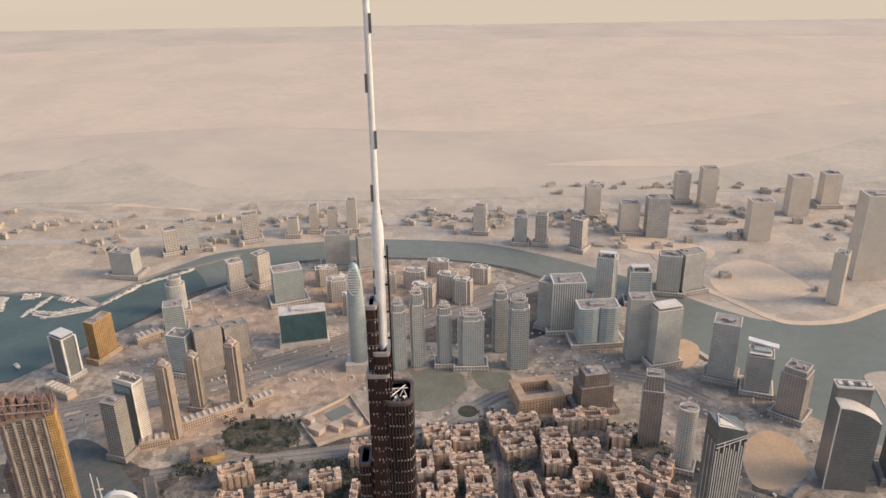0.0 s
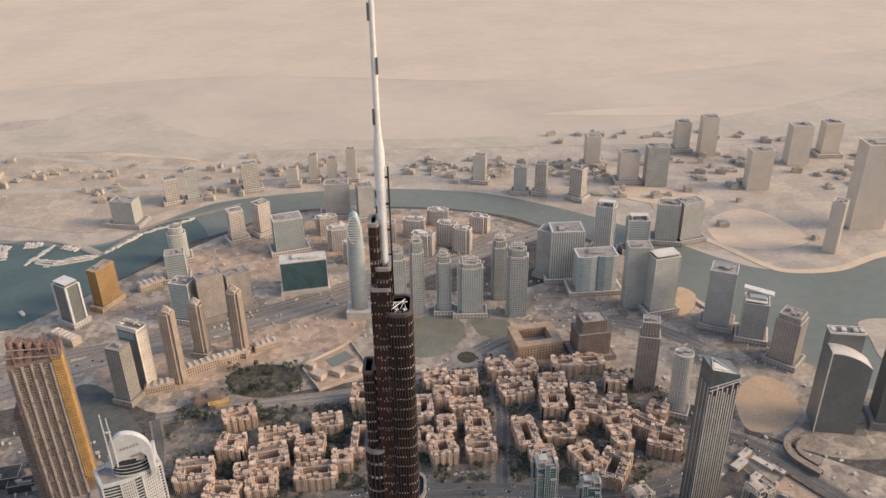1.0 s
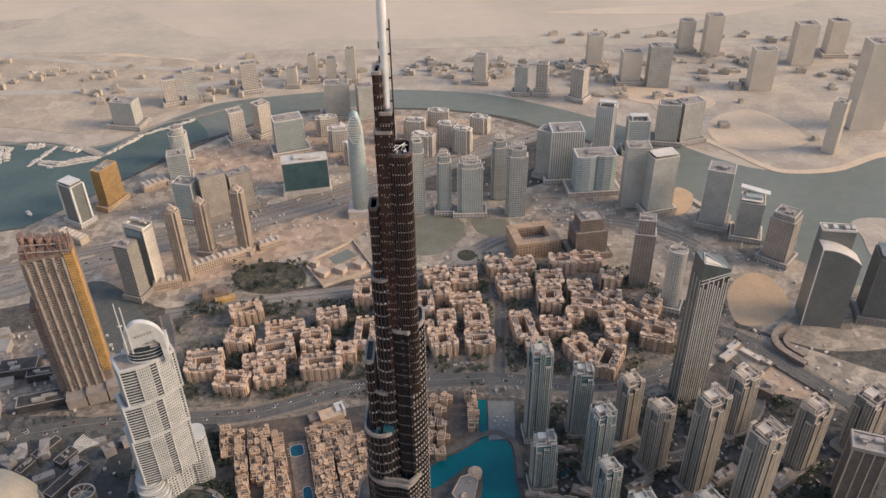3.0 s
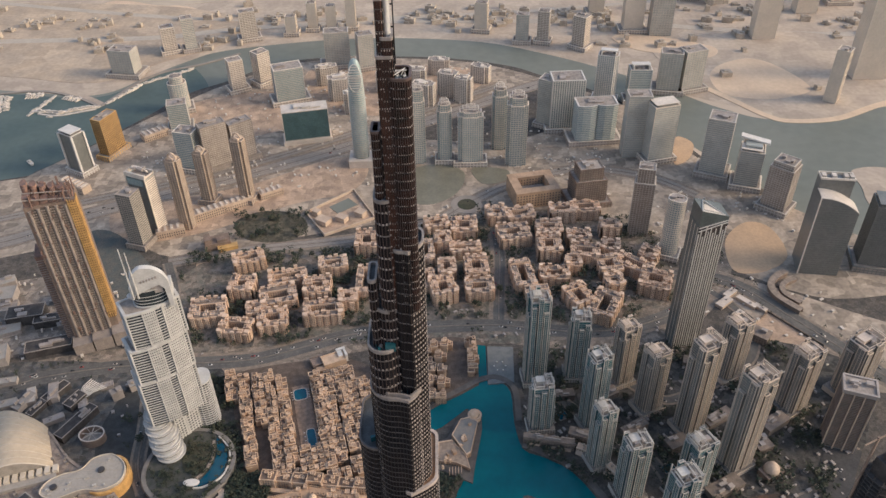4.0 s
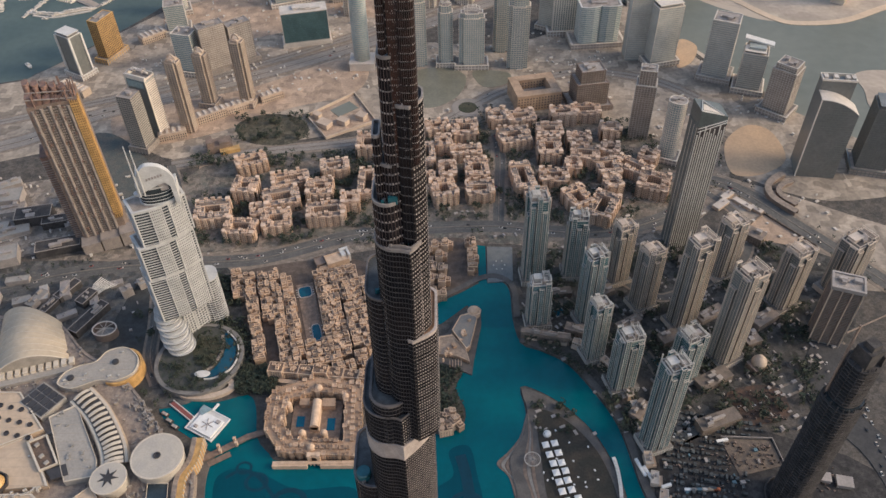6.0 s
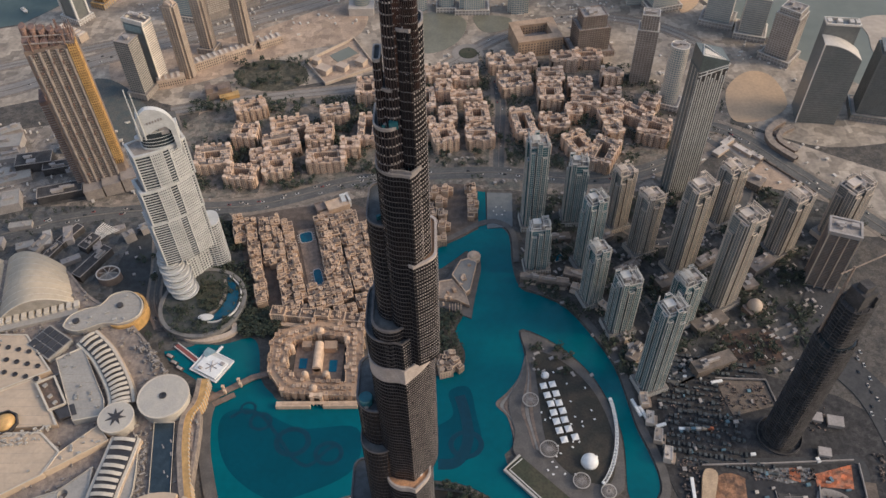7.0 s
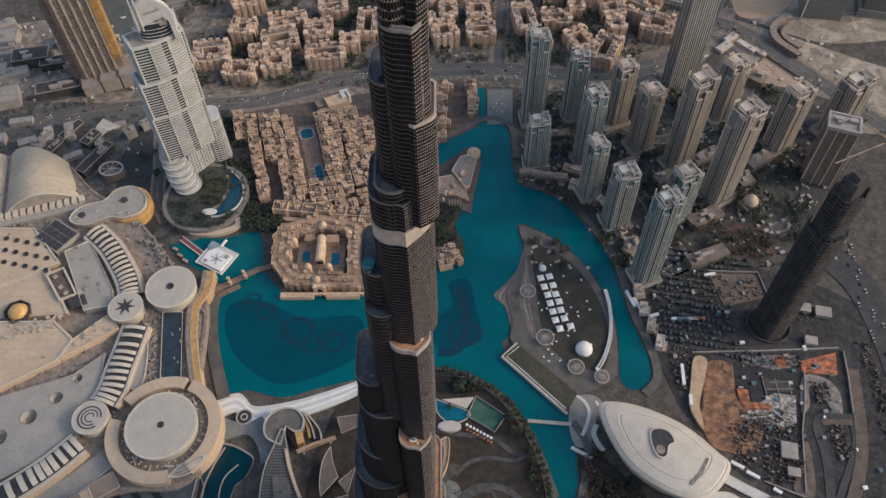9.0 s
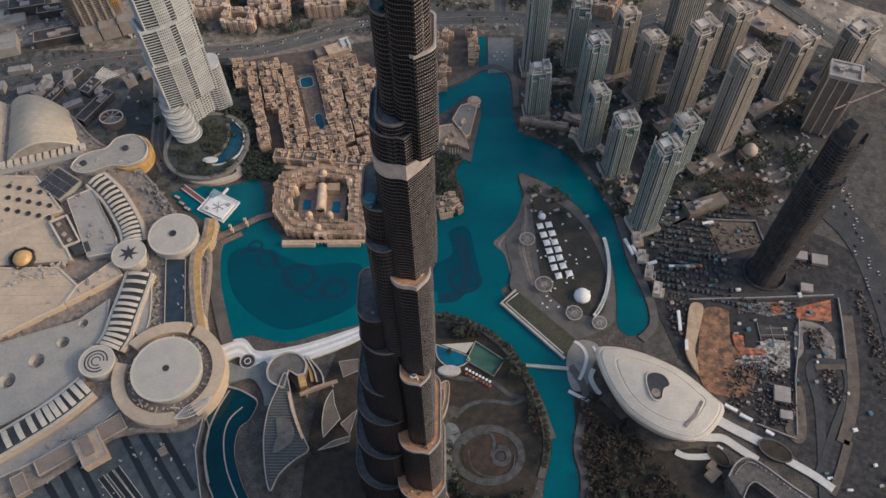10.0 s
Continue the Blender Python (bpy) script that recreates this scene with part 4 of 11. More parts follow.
def residence(label, x, y, w, d, h, rot, glass, rib, seed):
    """A ribbed tower of stepped bays round a core, with roof rooms and open frames on top."""
    r = random.Random(seed)
    t = thing("residential_tower", label, "tower", "waterside residences", (x, y, 0), radians(rot))
    core = part("core", Shape().box(0, 0, 0, h * 0.95, w * 0.84, d * 0.84), glass, t)
    grid = Shape()
    z = 3.4
    while z < h * 0.95 - 1:
        grid.box(0, 0, z - 0.14, z + 0.14, w * 0.84 + 0.4, d * 0.84 + 0.4)
        z += 3.4
    part("floor_banding", grid, rib, core, kind="stuff")
    for sx in (-1, 1):
        for sy in (-1, 1):
            part("corner_pier", Shape().box(sx * w * 0.42, sy * d * 0.42, 0, h * (0.97 if sx * sy > 0 else 1.02), 1.1, 1.1), rib, t)
    for k in range(3):
        f = (0.9, 1.0, 0.84)[(k + seed) % 3]
        face_bay(t, (k - 1) * w * 0.29, -d * 0.42, -math.pi / 2, w * 0.2, 2.2 if k != 1 else 3.0, h * f, glass, rib, 3.4, 3)
        face_bay(t, (k - 1) * w * 0.29, d * 0.42, math.pi / 2, w * 0.2, 2.0, h * f, glass, rib, 3.4, 2)
    for k in range(2):
        f = (0.95, 0.8)[(k + seed) % 2]
        face_bay(t, w * 0.42, (k - 0.5) * d * 0.42, 0.0, d * 0.28, 2.4, h * f, glass, rib, 3.4, 3)
        face_bay(t, -w * 0.42, (k - 0.5) * d * 0.42, math.pi, d * 0.28, 2.4, h * (1.75 - f), glass, rib, 3.4, 3)
    # low side shoulder, roof rooms, frames
    f = r.uniform(0.3, 0.6)
    sh = part("shoulder", Shape().box(w * 0.5, d * 0.1, 0, h * f, w * 0.24, d * 0.5), glass, t)
    sl = Shape().box(w * 0.5, d * 0.1, h * f, h * f + 1.3, w * 0.26, d * 0.53)
    z = 3.4
    while z < h * f - 1:
        sl.box(w * 0.5, d * 0.1, z - 0.3, z + 0.3, w * 0.25, d * 0.52)
        z += 3.4
    part("floor_banding", sl, rib, sh, kind="stuff")
    part("roof", Shape().box(0, 0, h * 0.95, h * 0.95 + 0.4, w * 0.84, d * 0.84), DARKROOF, core)
    part("roof_edge", Shape().band(plan("box", w * 0.88, d * 0.88), plan("box", w * 0.8, d * 0.8), h * 0.95, h * 0.95 + 1.6), rib, core)
    part("plant_room", Shape().box(-w * 0.12, d * 0.1, h * 0.95, h * 0.95 + 5.5, w * 0.34, d * 0.36).box(-w * 0.12, d * 0.1, h * 0.95 + 5.5, h * 0.95 + 6.1, w * 0.38, d * 0.4), rib, t)
    part("lift_room", Shape().box(w * 0.2, -d * 0.02, h * 0.95, h * 0.95 + 3.4, w * 0.2, d * 0.24), GREYCON, t)
    q = h * 0.95
    x0, x1, y0, y1 = -w * 0.4, w * 0.4, -d * 0.4, d * 0.4
    side = (-1, 1)[seed % 2]
    # two open frames of unequal height, a blade wall and a few slats
    for k, (fx, hh, span) in enumerate(((side * w * 0.26, 8.0, 0.28), (-side * w * 0.2, 4.6, 0.36))):
        fr = Shape()
        for px in (fx - w * span / 2, fx + w * span / 2):
            for py in (y0, y1 * (0.6 if k else 1.0)):
                fr.box(px, py, q, q + hh, 0.7, 0.7)
            fr.box(px, (y0 + y1 * (0.6 if k else 1.0)) / 2, q + hh, q + hh + 0.7, 0.7, (y1 * (0.6 if k else 1.0) - y0) + 0.7)
        fr.box(fx, y0, q + hh, q + hh + 0.7, w * span - 0.7, 0.7)
        part("crown_frame", fr, rib, t)
    part("crown_blade", Shape().box(side * w * 0.42, 0, q, q + 5.5, 0.8, d * 0.6).box(0, y1, q, q + 4.0, w * 0.5, 0.7), rib, t)
    lou = Shape()
    for k in range(3):
        lou.box(side * w * (0.18 + 0.07 * k), 0, q + 8.1, q + 8.5, 0.3, y1 - y0 - 1)
    part("pergola_slatting", lou, rib, t, kind="stuff")
    roof_plant(t, w * 0.7, d * 0.7, q + 0.4, r, 3)
    pod = part("podium", Shape().box(0, 0, 0, 7.5, w * 1.22, d * 1.24), rib, t)
    part("podium_roof", Shape().box(0, 0, 7.5, 7.9, w * 1.2, d * 1.22), DARKROOF, pod)
    win = Shape()
    wall_windows(win, -w * 0.61, -d * 0.62 - 0.05, w * 0.61, -d * 0.62 - 0.05, 0, 7.5, 3.2, 3.4, 1.7, 1.8)
    wall_windows(win, w * 0.61 + 0.05, -d * 0.62, w * 0.61 + 0.05, d * 0.62, 0, 7.5, 3.2, 3.4, 1.7, 1.8)
    part("window_grid", win, RESGLASS, pod, kind="stuff")
    return t


def louvred_block(x, y, w, d, h, rot):
    """Broad residence with a dark slatted face in a pale frame."""
    t = thing("residential_tower", "brown residential block with a slatted face in a pale frame", "tower", "waterside residences", (x, y, 0), radians(rot))
    b = part("shaft", Shape().box(0, 0, 0, h, w, d), RESGLASS, t)
    sl = Shape()
    z = 4.0
    while z < h - 5:
        sl.box(0, -d / 2 - 0.3, z, z + 1.2, w * 0.92, 0.9).box(w / 2 + 0.3, 0, z, z + 1.2, 0.9, d * 0.92).box(-w / 2 - 0.3, 0, z, z + 1.2, 0.9, d * 0.92)
        z += 2.6
    part("louvre_banding", sl, BROWN, b, kind="stuff")
    for sx in (-0.5, -0.16, 0.16, 0.5):
        part("pier", Shape().box(sx * w, -d / 2 - 0.7, 0, h + 1.5, 1.4, 1.6), BEIGE, t)
    for sx in (-1, 1):
        part("pier", Shape().box(sx * (w / 2 + 0.4), d / 2, 0, h + 1.5, 1.6, 1.6), BEIGE, t)
    part("crown_band", Shape().band(plan("box", w + 3, d + 3), plan("box", w - 2, d - 2), h - 3.0, h + 2.0), GREYCON, t, "grey crown band")
    part("roof", Shape().box(0, 0, h, h + 0.4, w - 2, d - 2), ROOF, b)
    roof_plant(t, w, d, h + 0.4, random.Random(5), 6, GREYCON)
    return t


# ---------------------------------------------------------------- single buildings of note
def white_hotel():
    """Curved white hotel: slab of balconies, glass drum and arched sail with masts, cascade of round terraces, pool podium."""
    t = thing("hotel_tower", "tall white hotel tower with balcony bands, arched crown and twin masts", "tower", at=(-313.2, 591.5, -52.0), rot=radians(17))
    t.matrix_basis = t.matrix_basis @ Matrix.Scale(1.065, 4)
    G, W = DARKGLASS, mat("hotel_white_cladding", (0.53, 0.505, 0.47), 0.6, vary=0.15, size=12)

    def tier(x0, x1, z0, z1, d, name="slab", bulge=5.0):
        a, c, n = x0, x1, 14
        front = [(a + (c - a) * i / n, -d / 2 - bulge * math.sin(math.pi * i / n)) for i in range(n + 1)]
        poly = front + [(c, d / 2), (a, d / 2)]
        b = part(name, Shape().prism(poly, z0, z1), G, t)
        out = [(p[0] * 1.0 + (0.9 if p[0] > (a + c) / 2 else -0.9), p[1] + (-0.9 if p[1] < 0 else 0.9)) for p in poly]
        inn = [(p[0] * 0.96, p[1] * 0.96) for p in poly]
        z = z0 + 2.6
        while z < z1 - 0.4:
            part_rings.band(out, inn, z, z + 0.62)
            z += 3.5
        for k in range(0, n + 1):
            if k in (4, 5, 6, 9, 10, 11, 12):
                x, y = front[k]
                x2, y2 = front[k + 1]
                an = math.atan2(y2 - y, x2 - x)
                post.box(x, y - 0.6, z0, z1, 1.0, 1.3, an).box((x + x2) / 2, (y + y2) / 2 - 0.6, z0, z1, 1.0, 1.3, an)
                if k in (6, 12):
                    post.box(x2, y2 - 0.6, z0, z1, 1.3, 1.9, an)
                if k in (4, 9):
                    post.box(x, y - 0.6, z0, z1, 1.5, 1.9, an)
                zz = z0 + 2.3
                while zz < z1 - 1:
                    post.box((x + x2) / 2, (y + y2) / 2 - 0.55, zz, zz + 1.25, math.hypot(x2 - x, y2 - y), 1.1, an)
                    zz += 3.5
        for x, y in (front[0], front[n]):
            post.box(x, y - 0.6, z0, z1 + 1.0, 1.4, 1.8)
        for s, x in ((-1, a), (1, c)):
            post.box(x + s * 0.5, -d * 0.3, z0, z1 + 1.2, 1.0, 1.0).box(x + s * 0.5, d * 0.3, z0, z1 + 1.2, 1.0, 1.0)
        part("roof_edge", Shape().band(out, [(p[0] * 0.93, p[1] * 0.93) for p in poly], z1 - 0.4, z1 + 1.6), W, b)
        part("roof", Shape().prism([(p[0] * 0.93, p[1] * 0.93) for p in poly], z1, z1 + 0.3), ROOF, b)
        part("balcony_banding", part_rings, W, b, kind="stuff")
        part("window_pier_grid", post, W, b, kind="stuff")
        b.matrix_basis = Matrix.Rotation(radians(18), 4, "Z") @ Matrix.Diagonal((1.05, 1.0, 1.0, 1.0))

    for x0, x1, z0, z1, d in ((-34, 22, 98, 160, 26), (-32, 23, 160, 206, 25), (-26, 25, 206, 252, 24)):
        part_rings, post = Shape(), Shape()
        tier(x0, x1, z0, z1, d)
    drum = part("glass_drum", Shape().prism(oval(4.5, 0, 17.4, 13.2, 36, 0, 0.8), 252, 272), DARKGLASS, t, "dark glass drum")
    rings = Shape()
    for z, k in ((252.5, 1.2), (257, 0.35), (261, 0.35), (265, 0.35)):
        rings.band(oval(4.5, 0, 17.4 + k, 13.2 + k, 36, 0, 0.8), oval(4.5, 0, 15.5, 11, 36, 0, 0.8), z, z + (1.6 if k > 1 else 0.5))
    part("drum_banding", rings, W, drum, kind="stuff")
    part("drum_roof", Shape().prism(oval(4.5, 0, 18.0, 13.8, 36, 0, 0.8), 272, 273), W, drum)
    part("upper_glazing", Shape().box(6, -1, 273, 281, 27, 20), DARKGLASS, drum)
    # the arched sail wall that fronts the roof, its foot rising to one side
    edge = [(-8, 270.5), (-8, 293)] + [(-8 + 11 * i / 6, 293 + 8.5 * math.sin(math.pi / 2 * i / 6)) for i in range(1, 7)] + [(3 + 22 * math.sin(math.pi / 2 * i / 10), 277 + 24.5 * math.cos(math.pi / 2 * i / 10)) for i in range(1, 11)]
    edge += [(25, 250), (21, 250), (20, 273), (16, 279), (6, 276), (-2, 272.8)]
    n = len(edge)
    sail = part("crown_sail", Shape().add([(x, -15.0, z) for x, z in edge] + [(x, -9.0, z) for x, z in edge], [tuple(range(n))[::-1], tuple(range(n, 2 * n))] + [(i, (i + 1) % n, n + (i + 1) % n, n + i) for i in range(n)]), W, t, "smooth white arched crown wall")
    part("sail_roof", Shape().add([(-8, -9, 288), (20, -9, 288), (20, 9, 274), (-8, 9, 274), (-8, -9, 273), (20, -9, 273), (20, 9, 273), (-8, 9, 273)], [(0, 1, 2, 3), (0, 4, 5, 1), (1, 5, 6, 2), (2, 6, 7, 3), (3, 7, 4, 0)]), W, sail)
    part("sail_side", Shape().box(23.4, 3, 236, 266, 3, 22), W, sail)
    part("sail_return", Shape().box(-8.4, -6, 268, 291, 1.0, 17), W, sail)
    for k in range(6):
        part("letter_bar", Shape().box(0.5 + k * 2.8, -15.3, 284.6 + k * 0.5, 287.2 + k * 0.5, 1.5, 0.5), GREYCON, sail)
    part("louvre_panel", Shape().box(13.5, -12.4, 268, 279, 9, 0.8), GREYCON, drum)
    for dx in (0, 4.4):
        part("mast", Shape().tube([(-9.5 + dx, -16.2, 268), (-9.5 + dx, -16.2, 329 - dx * 1.2)], [0.95, 0.45], 8), W, t)
    part("mast_fin", Shape().box(-10.5, -13, 266, 280, 2.4, 3), W, t)
    part("mast_balcony", Shape().prism(oval(-12, -11, 4, 4, 20), 268, 270), W, t)
    # cascade of rounded terraces on the lake side
    for i in range(8):
        z = 48.8 + i * 6.6
        r = (14.6, 16.0, 16.8, 17.0, 16.6, 15.8, 14.8, 13.4)[i]
        x, y = -20.5 - i * 1.15 + (1.2 if i % 3 == 1 else 0.0), -34 + i * 3.9
        c = part("terrace_drum", Shape().turn(x, y, [(r - 2.6, z), (r - 2.6, z + 3.6), (r, z + 3.8), (r, z + 5.2), (r - 0.5, z + 5.2), (r - 0.6, z + 4.5), (r - 3.2, z + 4.5), (r - 3.2, z + 6.6), (0.1, z + 6.7)], 32), W, t)
        part("window_ring", Shape().band(oval(x, y, r - 2.4, r - 2.4, 32), oval(x, y, r - 3.4, r - 3.4, 32), z + 0.4, z + 3.5), G, c)
    # round-ended lower wing
    part_rings, post = Shape(), Shape()
    w = part("lower_wing", Shape().prism(oval(22, 14, 13, 13, 30, 0, 0.8), 48.8, 118), G, t)
    z = 51
    while z < 117:
        part_rings.band(oval(22, 14, 13.9, 13.9, 30, 0, 0.8), oval(22, 14, 12, 12, 30, 0, 0.8), z, z + 1.1)
        z += 3.5
    for x, y in oval(22, 14, 13.6, 13.6, 22, 0, 0.8):
        post.box(x, y, 48.8, 118, 0.7, 0.7)
    part("balcony_banding", part_rings, W, w, kind="stuff")
    part("window_pier_grid", post, W, w, kind="stuff")
    part("roof", Shape().prism(oval(22, 14, 14, 14, 30, 0, 0.8), 118, 120), W, w)
    # oblique wing behind a square-grid screen, and the plain core under the slab
    ca, sa = math.cos(radians(32)), math.sin(radians(32))
    part("screen_wing", Shape().box(6 - 9 * sa, -4 + 9 * ca, 48.8, 100, 39, 17, radians(32)), G, t)
    part("core", Shape().box(-16, 2, 48.8, 99, 34, 20), W, t)
    gr = Shape()
    for i in range(12):
        u = -19 + i * 3.5
        gr.box(6 + u * ca, -4 + u * sa, 48.8, 101, 1.1, 1.0, radians(32))
    for k in range(13):
        gr.box(6, -4, 50 + k * 4.0, 51.2 + k * 4.0, 40, 0.9, radians(32))
    part("grid_screen", gr, W, t, kind="stuff")
    return t


white_hotel()
pod = thing("pool_podium", "oval hotel podium with a curved blue pool and planted garden", "podium")
PP = oval(-300, 537, 50, 52, 48, radians(-14), 0.95)
part("deck", Shape().prism(PP, 0, 8), mat("hotel_deck", (0.075, 0.072, 0.064), 0.85, vary=0.45, size=6, second=(0.045, 0.05, 0.04)), pod)
part("rim_wall", Shape().band([(p[0] + (p[0] + 300) * 0.04, p[1] + (p[1] - 537) * 0.04) for p in PP], [(p[0] - (p[0] + 300) * 0.05, p[1] - (p[1] - 537) * 0.05) for p in PP], 0, 9.2), mat("podium_rim", (0.20, 0.18, 0.16), 0.7, vary=0.2, size=6), pod)
pl = curve_loop([(-276, 576), (-262, 560), (-257, 540), (-262, 522), (-276, 510), (-290, 508), (-280, 520), (-273, 536), (-272, 556)], 5)
part("pool_water", Shape().prism(pl, 8, 8.5), mat("deep_blue_pool", (0.002, 0.07, 0.12), 0.15, vary=0.15, size=10), pod, "curved deep blue pool")
part("garden_bed", Shape().prism(curve_loop([(-304, 570), (-284, 566), (-279, 545), (-288, 525), (-304, 530), (-310, 550)], 5), 8, 8.6), GRASS, pod)
part("oval_canopy", Shape().turn(-290, 510, [(9, 12), (9.4, 12.8), (8, 13.4), (0.1, 13.8)], 28, 1.0, 0.55).turn(-290, 510, [(1, 8), (1, 12)], 8), WHITEP, pod, "white oval canopy")
part("lower_terrace", Shape().band(oval(-284, 496, 34, 16, 40, radians(8)), oval(-284, 496, 26, 9, 40, radians(8)), 0, 5), BEIGE, pod)
part("pool_edge", strip(curve_loop([(-274, 578), (-259, 561), (-254, 540), (-259, 520), (-275, 507), (-288, 505)], 6, closed=False), 1.6, 8, 9.8), WHITEP, pod)
part("garden_path", strip(curve_loop([(-279, 572), (-275, 552), (-278, 534), (-286, 520), (-300, 514)], 6, closed=False), 3.2, 8, 8.75), mat("podium_path", (0.33, 0.27, 0.22), 0.9, vary=0.4, size=3), pod)


def ragged_tower():
    t = thing("tower", "tall brown tower with scaffolded sun-toned edge and ragged unfinished top", "tower", at=(-483, 771, 0), rot=radians(20))
    RUST = mat("rust_brown_formwork", (0.235, 0.135, 0.10), 0.9, vary=0.4, size=5, second=(0.15, 0.10, 0.085))
    TAUPE = mat("taupe_cladding", (0.30, 0.245, 0.205), 0.8, vary=0.25, size=10, second=(0.23, 0.19, 0.165))
    part("shaft", Shape().prism(plan("box", 58, 38), 0, 230), BROWN, t)
    for i in range(5):
        x = -23.5 + i * 10.2
        part("pilaster", Shape().prism([(x - 2.2, -19), (x - 1.5, -21), (x, -21.6), (x + 1.5, -21), (x + 2.2, -19)], 0, 228 - abs(i - 2) * 1.5), TAUPE, t)
    bal, gl = Shape(), Shape()
    for i in range(4):
        x = -18.4 + i * 10.2
        gl.box(x, -19.1, 0, 226, 5.4, 0.5)
        for k in range(60):
            bal.box(x - 1.4, -19.6, 4 + k * 3.7, 5.5 + k * 3.7, 2.0, 1.4).box(x + 1.4, -19.6, 4 + k * 3.7, 5.5 + k * 3.7, 2.0, 1.4)
    part("window_strip", gl, DIMGLASS, t, kind="stuff")
    part("balcony_stacking", bal, TAUPE, t, kind="stuff")
    # Sunlight on the right edge is put into the ochre of grid and sheeting.
    g = Shape()
    for k in range(50):
        g.box(24.6, -20.2, 46 + k * 3.65, 47.6 + k * 3.65, 9.0, 1.6).box(29.6, -12, 46 + k * 3.65, 47.6 + k * 3.65, 1.8, 15)
    for k in range(4):
        g.box(20.8 + k * 2.7, -20.8, 40, 232 - k, 0.8, 1.0)
    for k in range(5):
        g.box(30.2, -18.5 + k * 3.4, 40, 230, 1.0, 0.9)
    part("ochre_grid", g, GOLD, t, "scaffold grid toned ochre for the sunlit edge", kind="stuff")
    part("edge_wall", Shape().box(24.6, -19.2, 38, 229, 9, 0.8).box(29.3, -12, 38, 229, 0.9, 15), mat("sun_toned_sheeting", (0.24, 0.14, 0.07), 0.7, vary=0.3, size=6), t)
    r = random.Random(3)
    for i in range(5):
        x, h = -24 + i * 9.4, 250 - i * 3.2
        part("crown_drum", Shape().turn(x, 8, [(5.2, 228), (5.2, h - 4), (4.6, h - 3), (4.6, h)], 14, 0.85, 1.7), RUST, t)
        part("crown_room", Shape().box(x + 1, -11, 228, h - 9, 7.4, 12).box(x + 1, -11, h - 9, h - 8.2, 8.4, 13), RUST, t)
    part("crown_beam", Shape().tube([(-27, -18, 240), (26, -18, 232)], 0.9, 5).tube([(-27, -6, 243), (26, -6, 235)], 0.8, 5), TAUPE, t)
    cl = Shape()
    for k in range(150):
        z = r.uniform(228, 240)
        cl.box(r.uniform(-28, 29), r.uniform(-19, 19), 228, z + r.uniform(0, 8), r.uniform(0.3, 1.4), r.uniform(0.3, 1.4), r.uniform(0, 1.5))
    for k in range(120):
        cl.box(r.uniform(-28, 20), -20.8, (q := r.uniform(10, 225)), q + r.uniform(1, 5), r.uniform(0.6, 2.6), 1.2)
    part("formwork", cl, RUST, t, kind="stuff")
    part("side_wing", Shape().box(-34, 6, 0, 150, 12, 30).box(-34, 6, 150, 152, 13, 31), RUST, t)
    wing = Shape()
    for k in range(40):
        wing.box(-34, -9.4, 4 + k * 3.6, 5.2 + k * 3.6, 12.4, 1.2)
    part("wing_banding", wing, TAUPE, t, kind="stuff")
    for i in range(3):
        part("podium", Shape().box(-20 + i * 26, -26, 0, 16 + i * 3, 24, 22).box(-20 + i * 26, -26, 16 + i * 3, 17 + i * 3, 25, 23), TAUPE, t)
    return t


ragged_tower()


def striped_slab():
    t = thing("tower", "slim brown slab tower with pale upright stripes and a notched crown", "tower", at=(320, 742, 0), rot=radians(9))
    SHADE = mat("striped_tower_glass", (0.085, 0.07, 0.062), 0.35, 0.1, vary=0.3, size=14)
    SIDE = mat("striped_tower_side_glass", (0.11, 0.125, 0.12), 0.35, 0.1, vary=0.25, size=16)
    storeys(t, plan("box", 36, 26), 0, 200, SHADE, None, None, 3.8, 4, 0.25)
    for i in range(12):
        part("pale_stripe", Shape().box(-16.9 + i * 3.05, -13.4, 0, (190, 196, 186, 201, 193, 198)[i % 6], 0.95 if i % 3 else 1.3, 1.1), WHITEP, t)
    part("side_glazing", Shape().box(-18.2, 0, 0, 202, 0.8, 25), SIDE, t)
    for i in range(3):
        part("side_rib", Shape().box(-18.8, -12 + i * 8, 0, 200, 0.7, 0.9), HAZEGREY, t)
    part("crown", Shape().add([(-18, -13, 200), (18, -13, 200), (18, 13, 200), (-18, 13, 200), (-18, -13, 224), (18, -13, 212), (18, 13, 214), (-18, 13, 226)],
                              [(4, 5, 6, 7), (0, 1, 5, 4), (1, 2, 6, 5), (2, 3, 7, 6), (3, 0, 4, 7)]), SIDE, t, "dark slanted crown")
    part("crown_frame", Shape().tube([(-17.6, -12.6, 224.6), (12, -12.6, 214.6), (-8, 10, 223.4), (-17.6, -12.6, 224.6)], 0.9, 6), WHITEP, t)
    part("roof_court", Shape().add([(-14, -9, 223.7), (8, -10, 216.4), (-8, 6, 222), (-14, -9, 222.7), (8, -10, 215.4), (-8, 6, 221)], [(0, 1, 2), (5, 4, 3), (0, 3, 4, 1), (1, 4, 5, 2), (2, 5, 3, 0)]), HAZEGREY, t)
    for k in range(2):
        part("slant_bar", Shape().tube([(-17.5, -13.6, 194 + k * 5), (18, -13.6, 204 + k * 3)], 0.6, 6), WHITEP, t)
    return t


striped_slab()


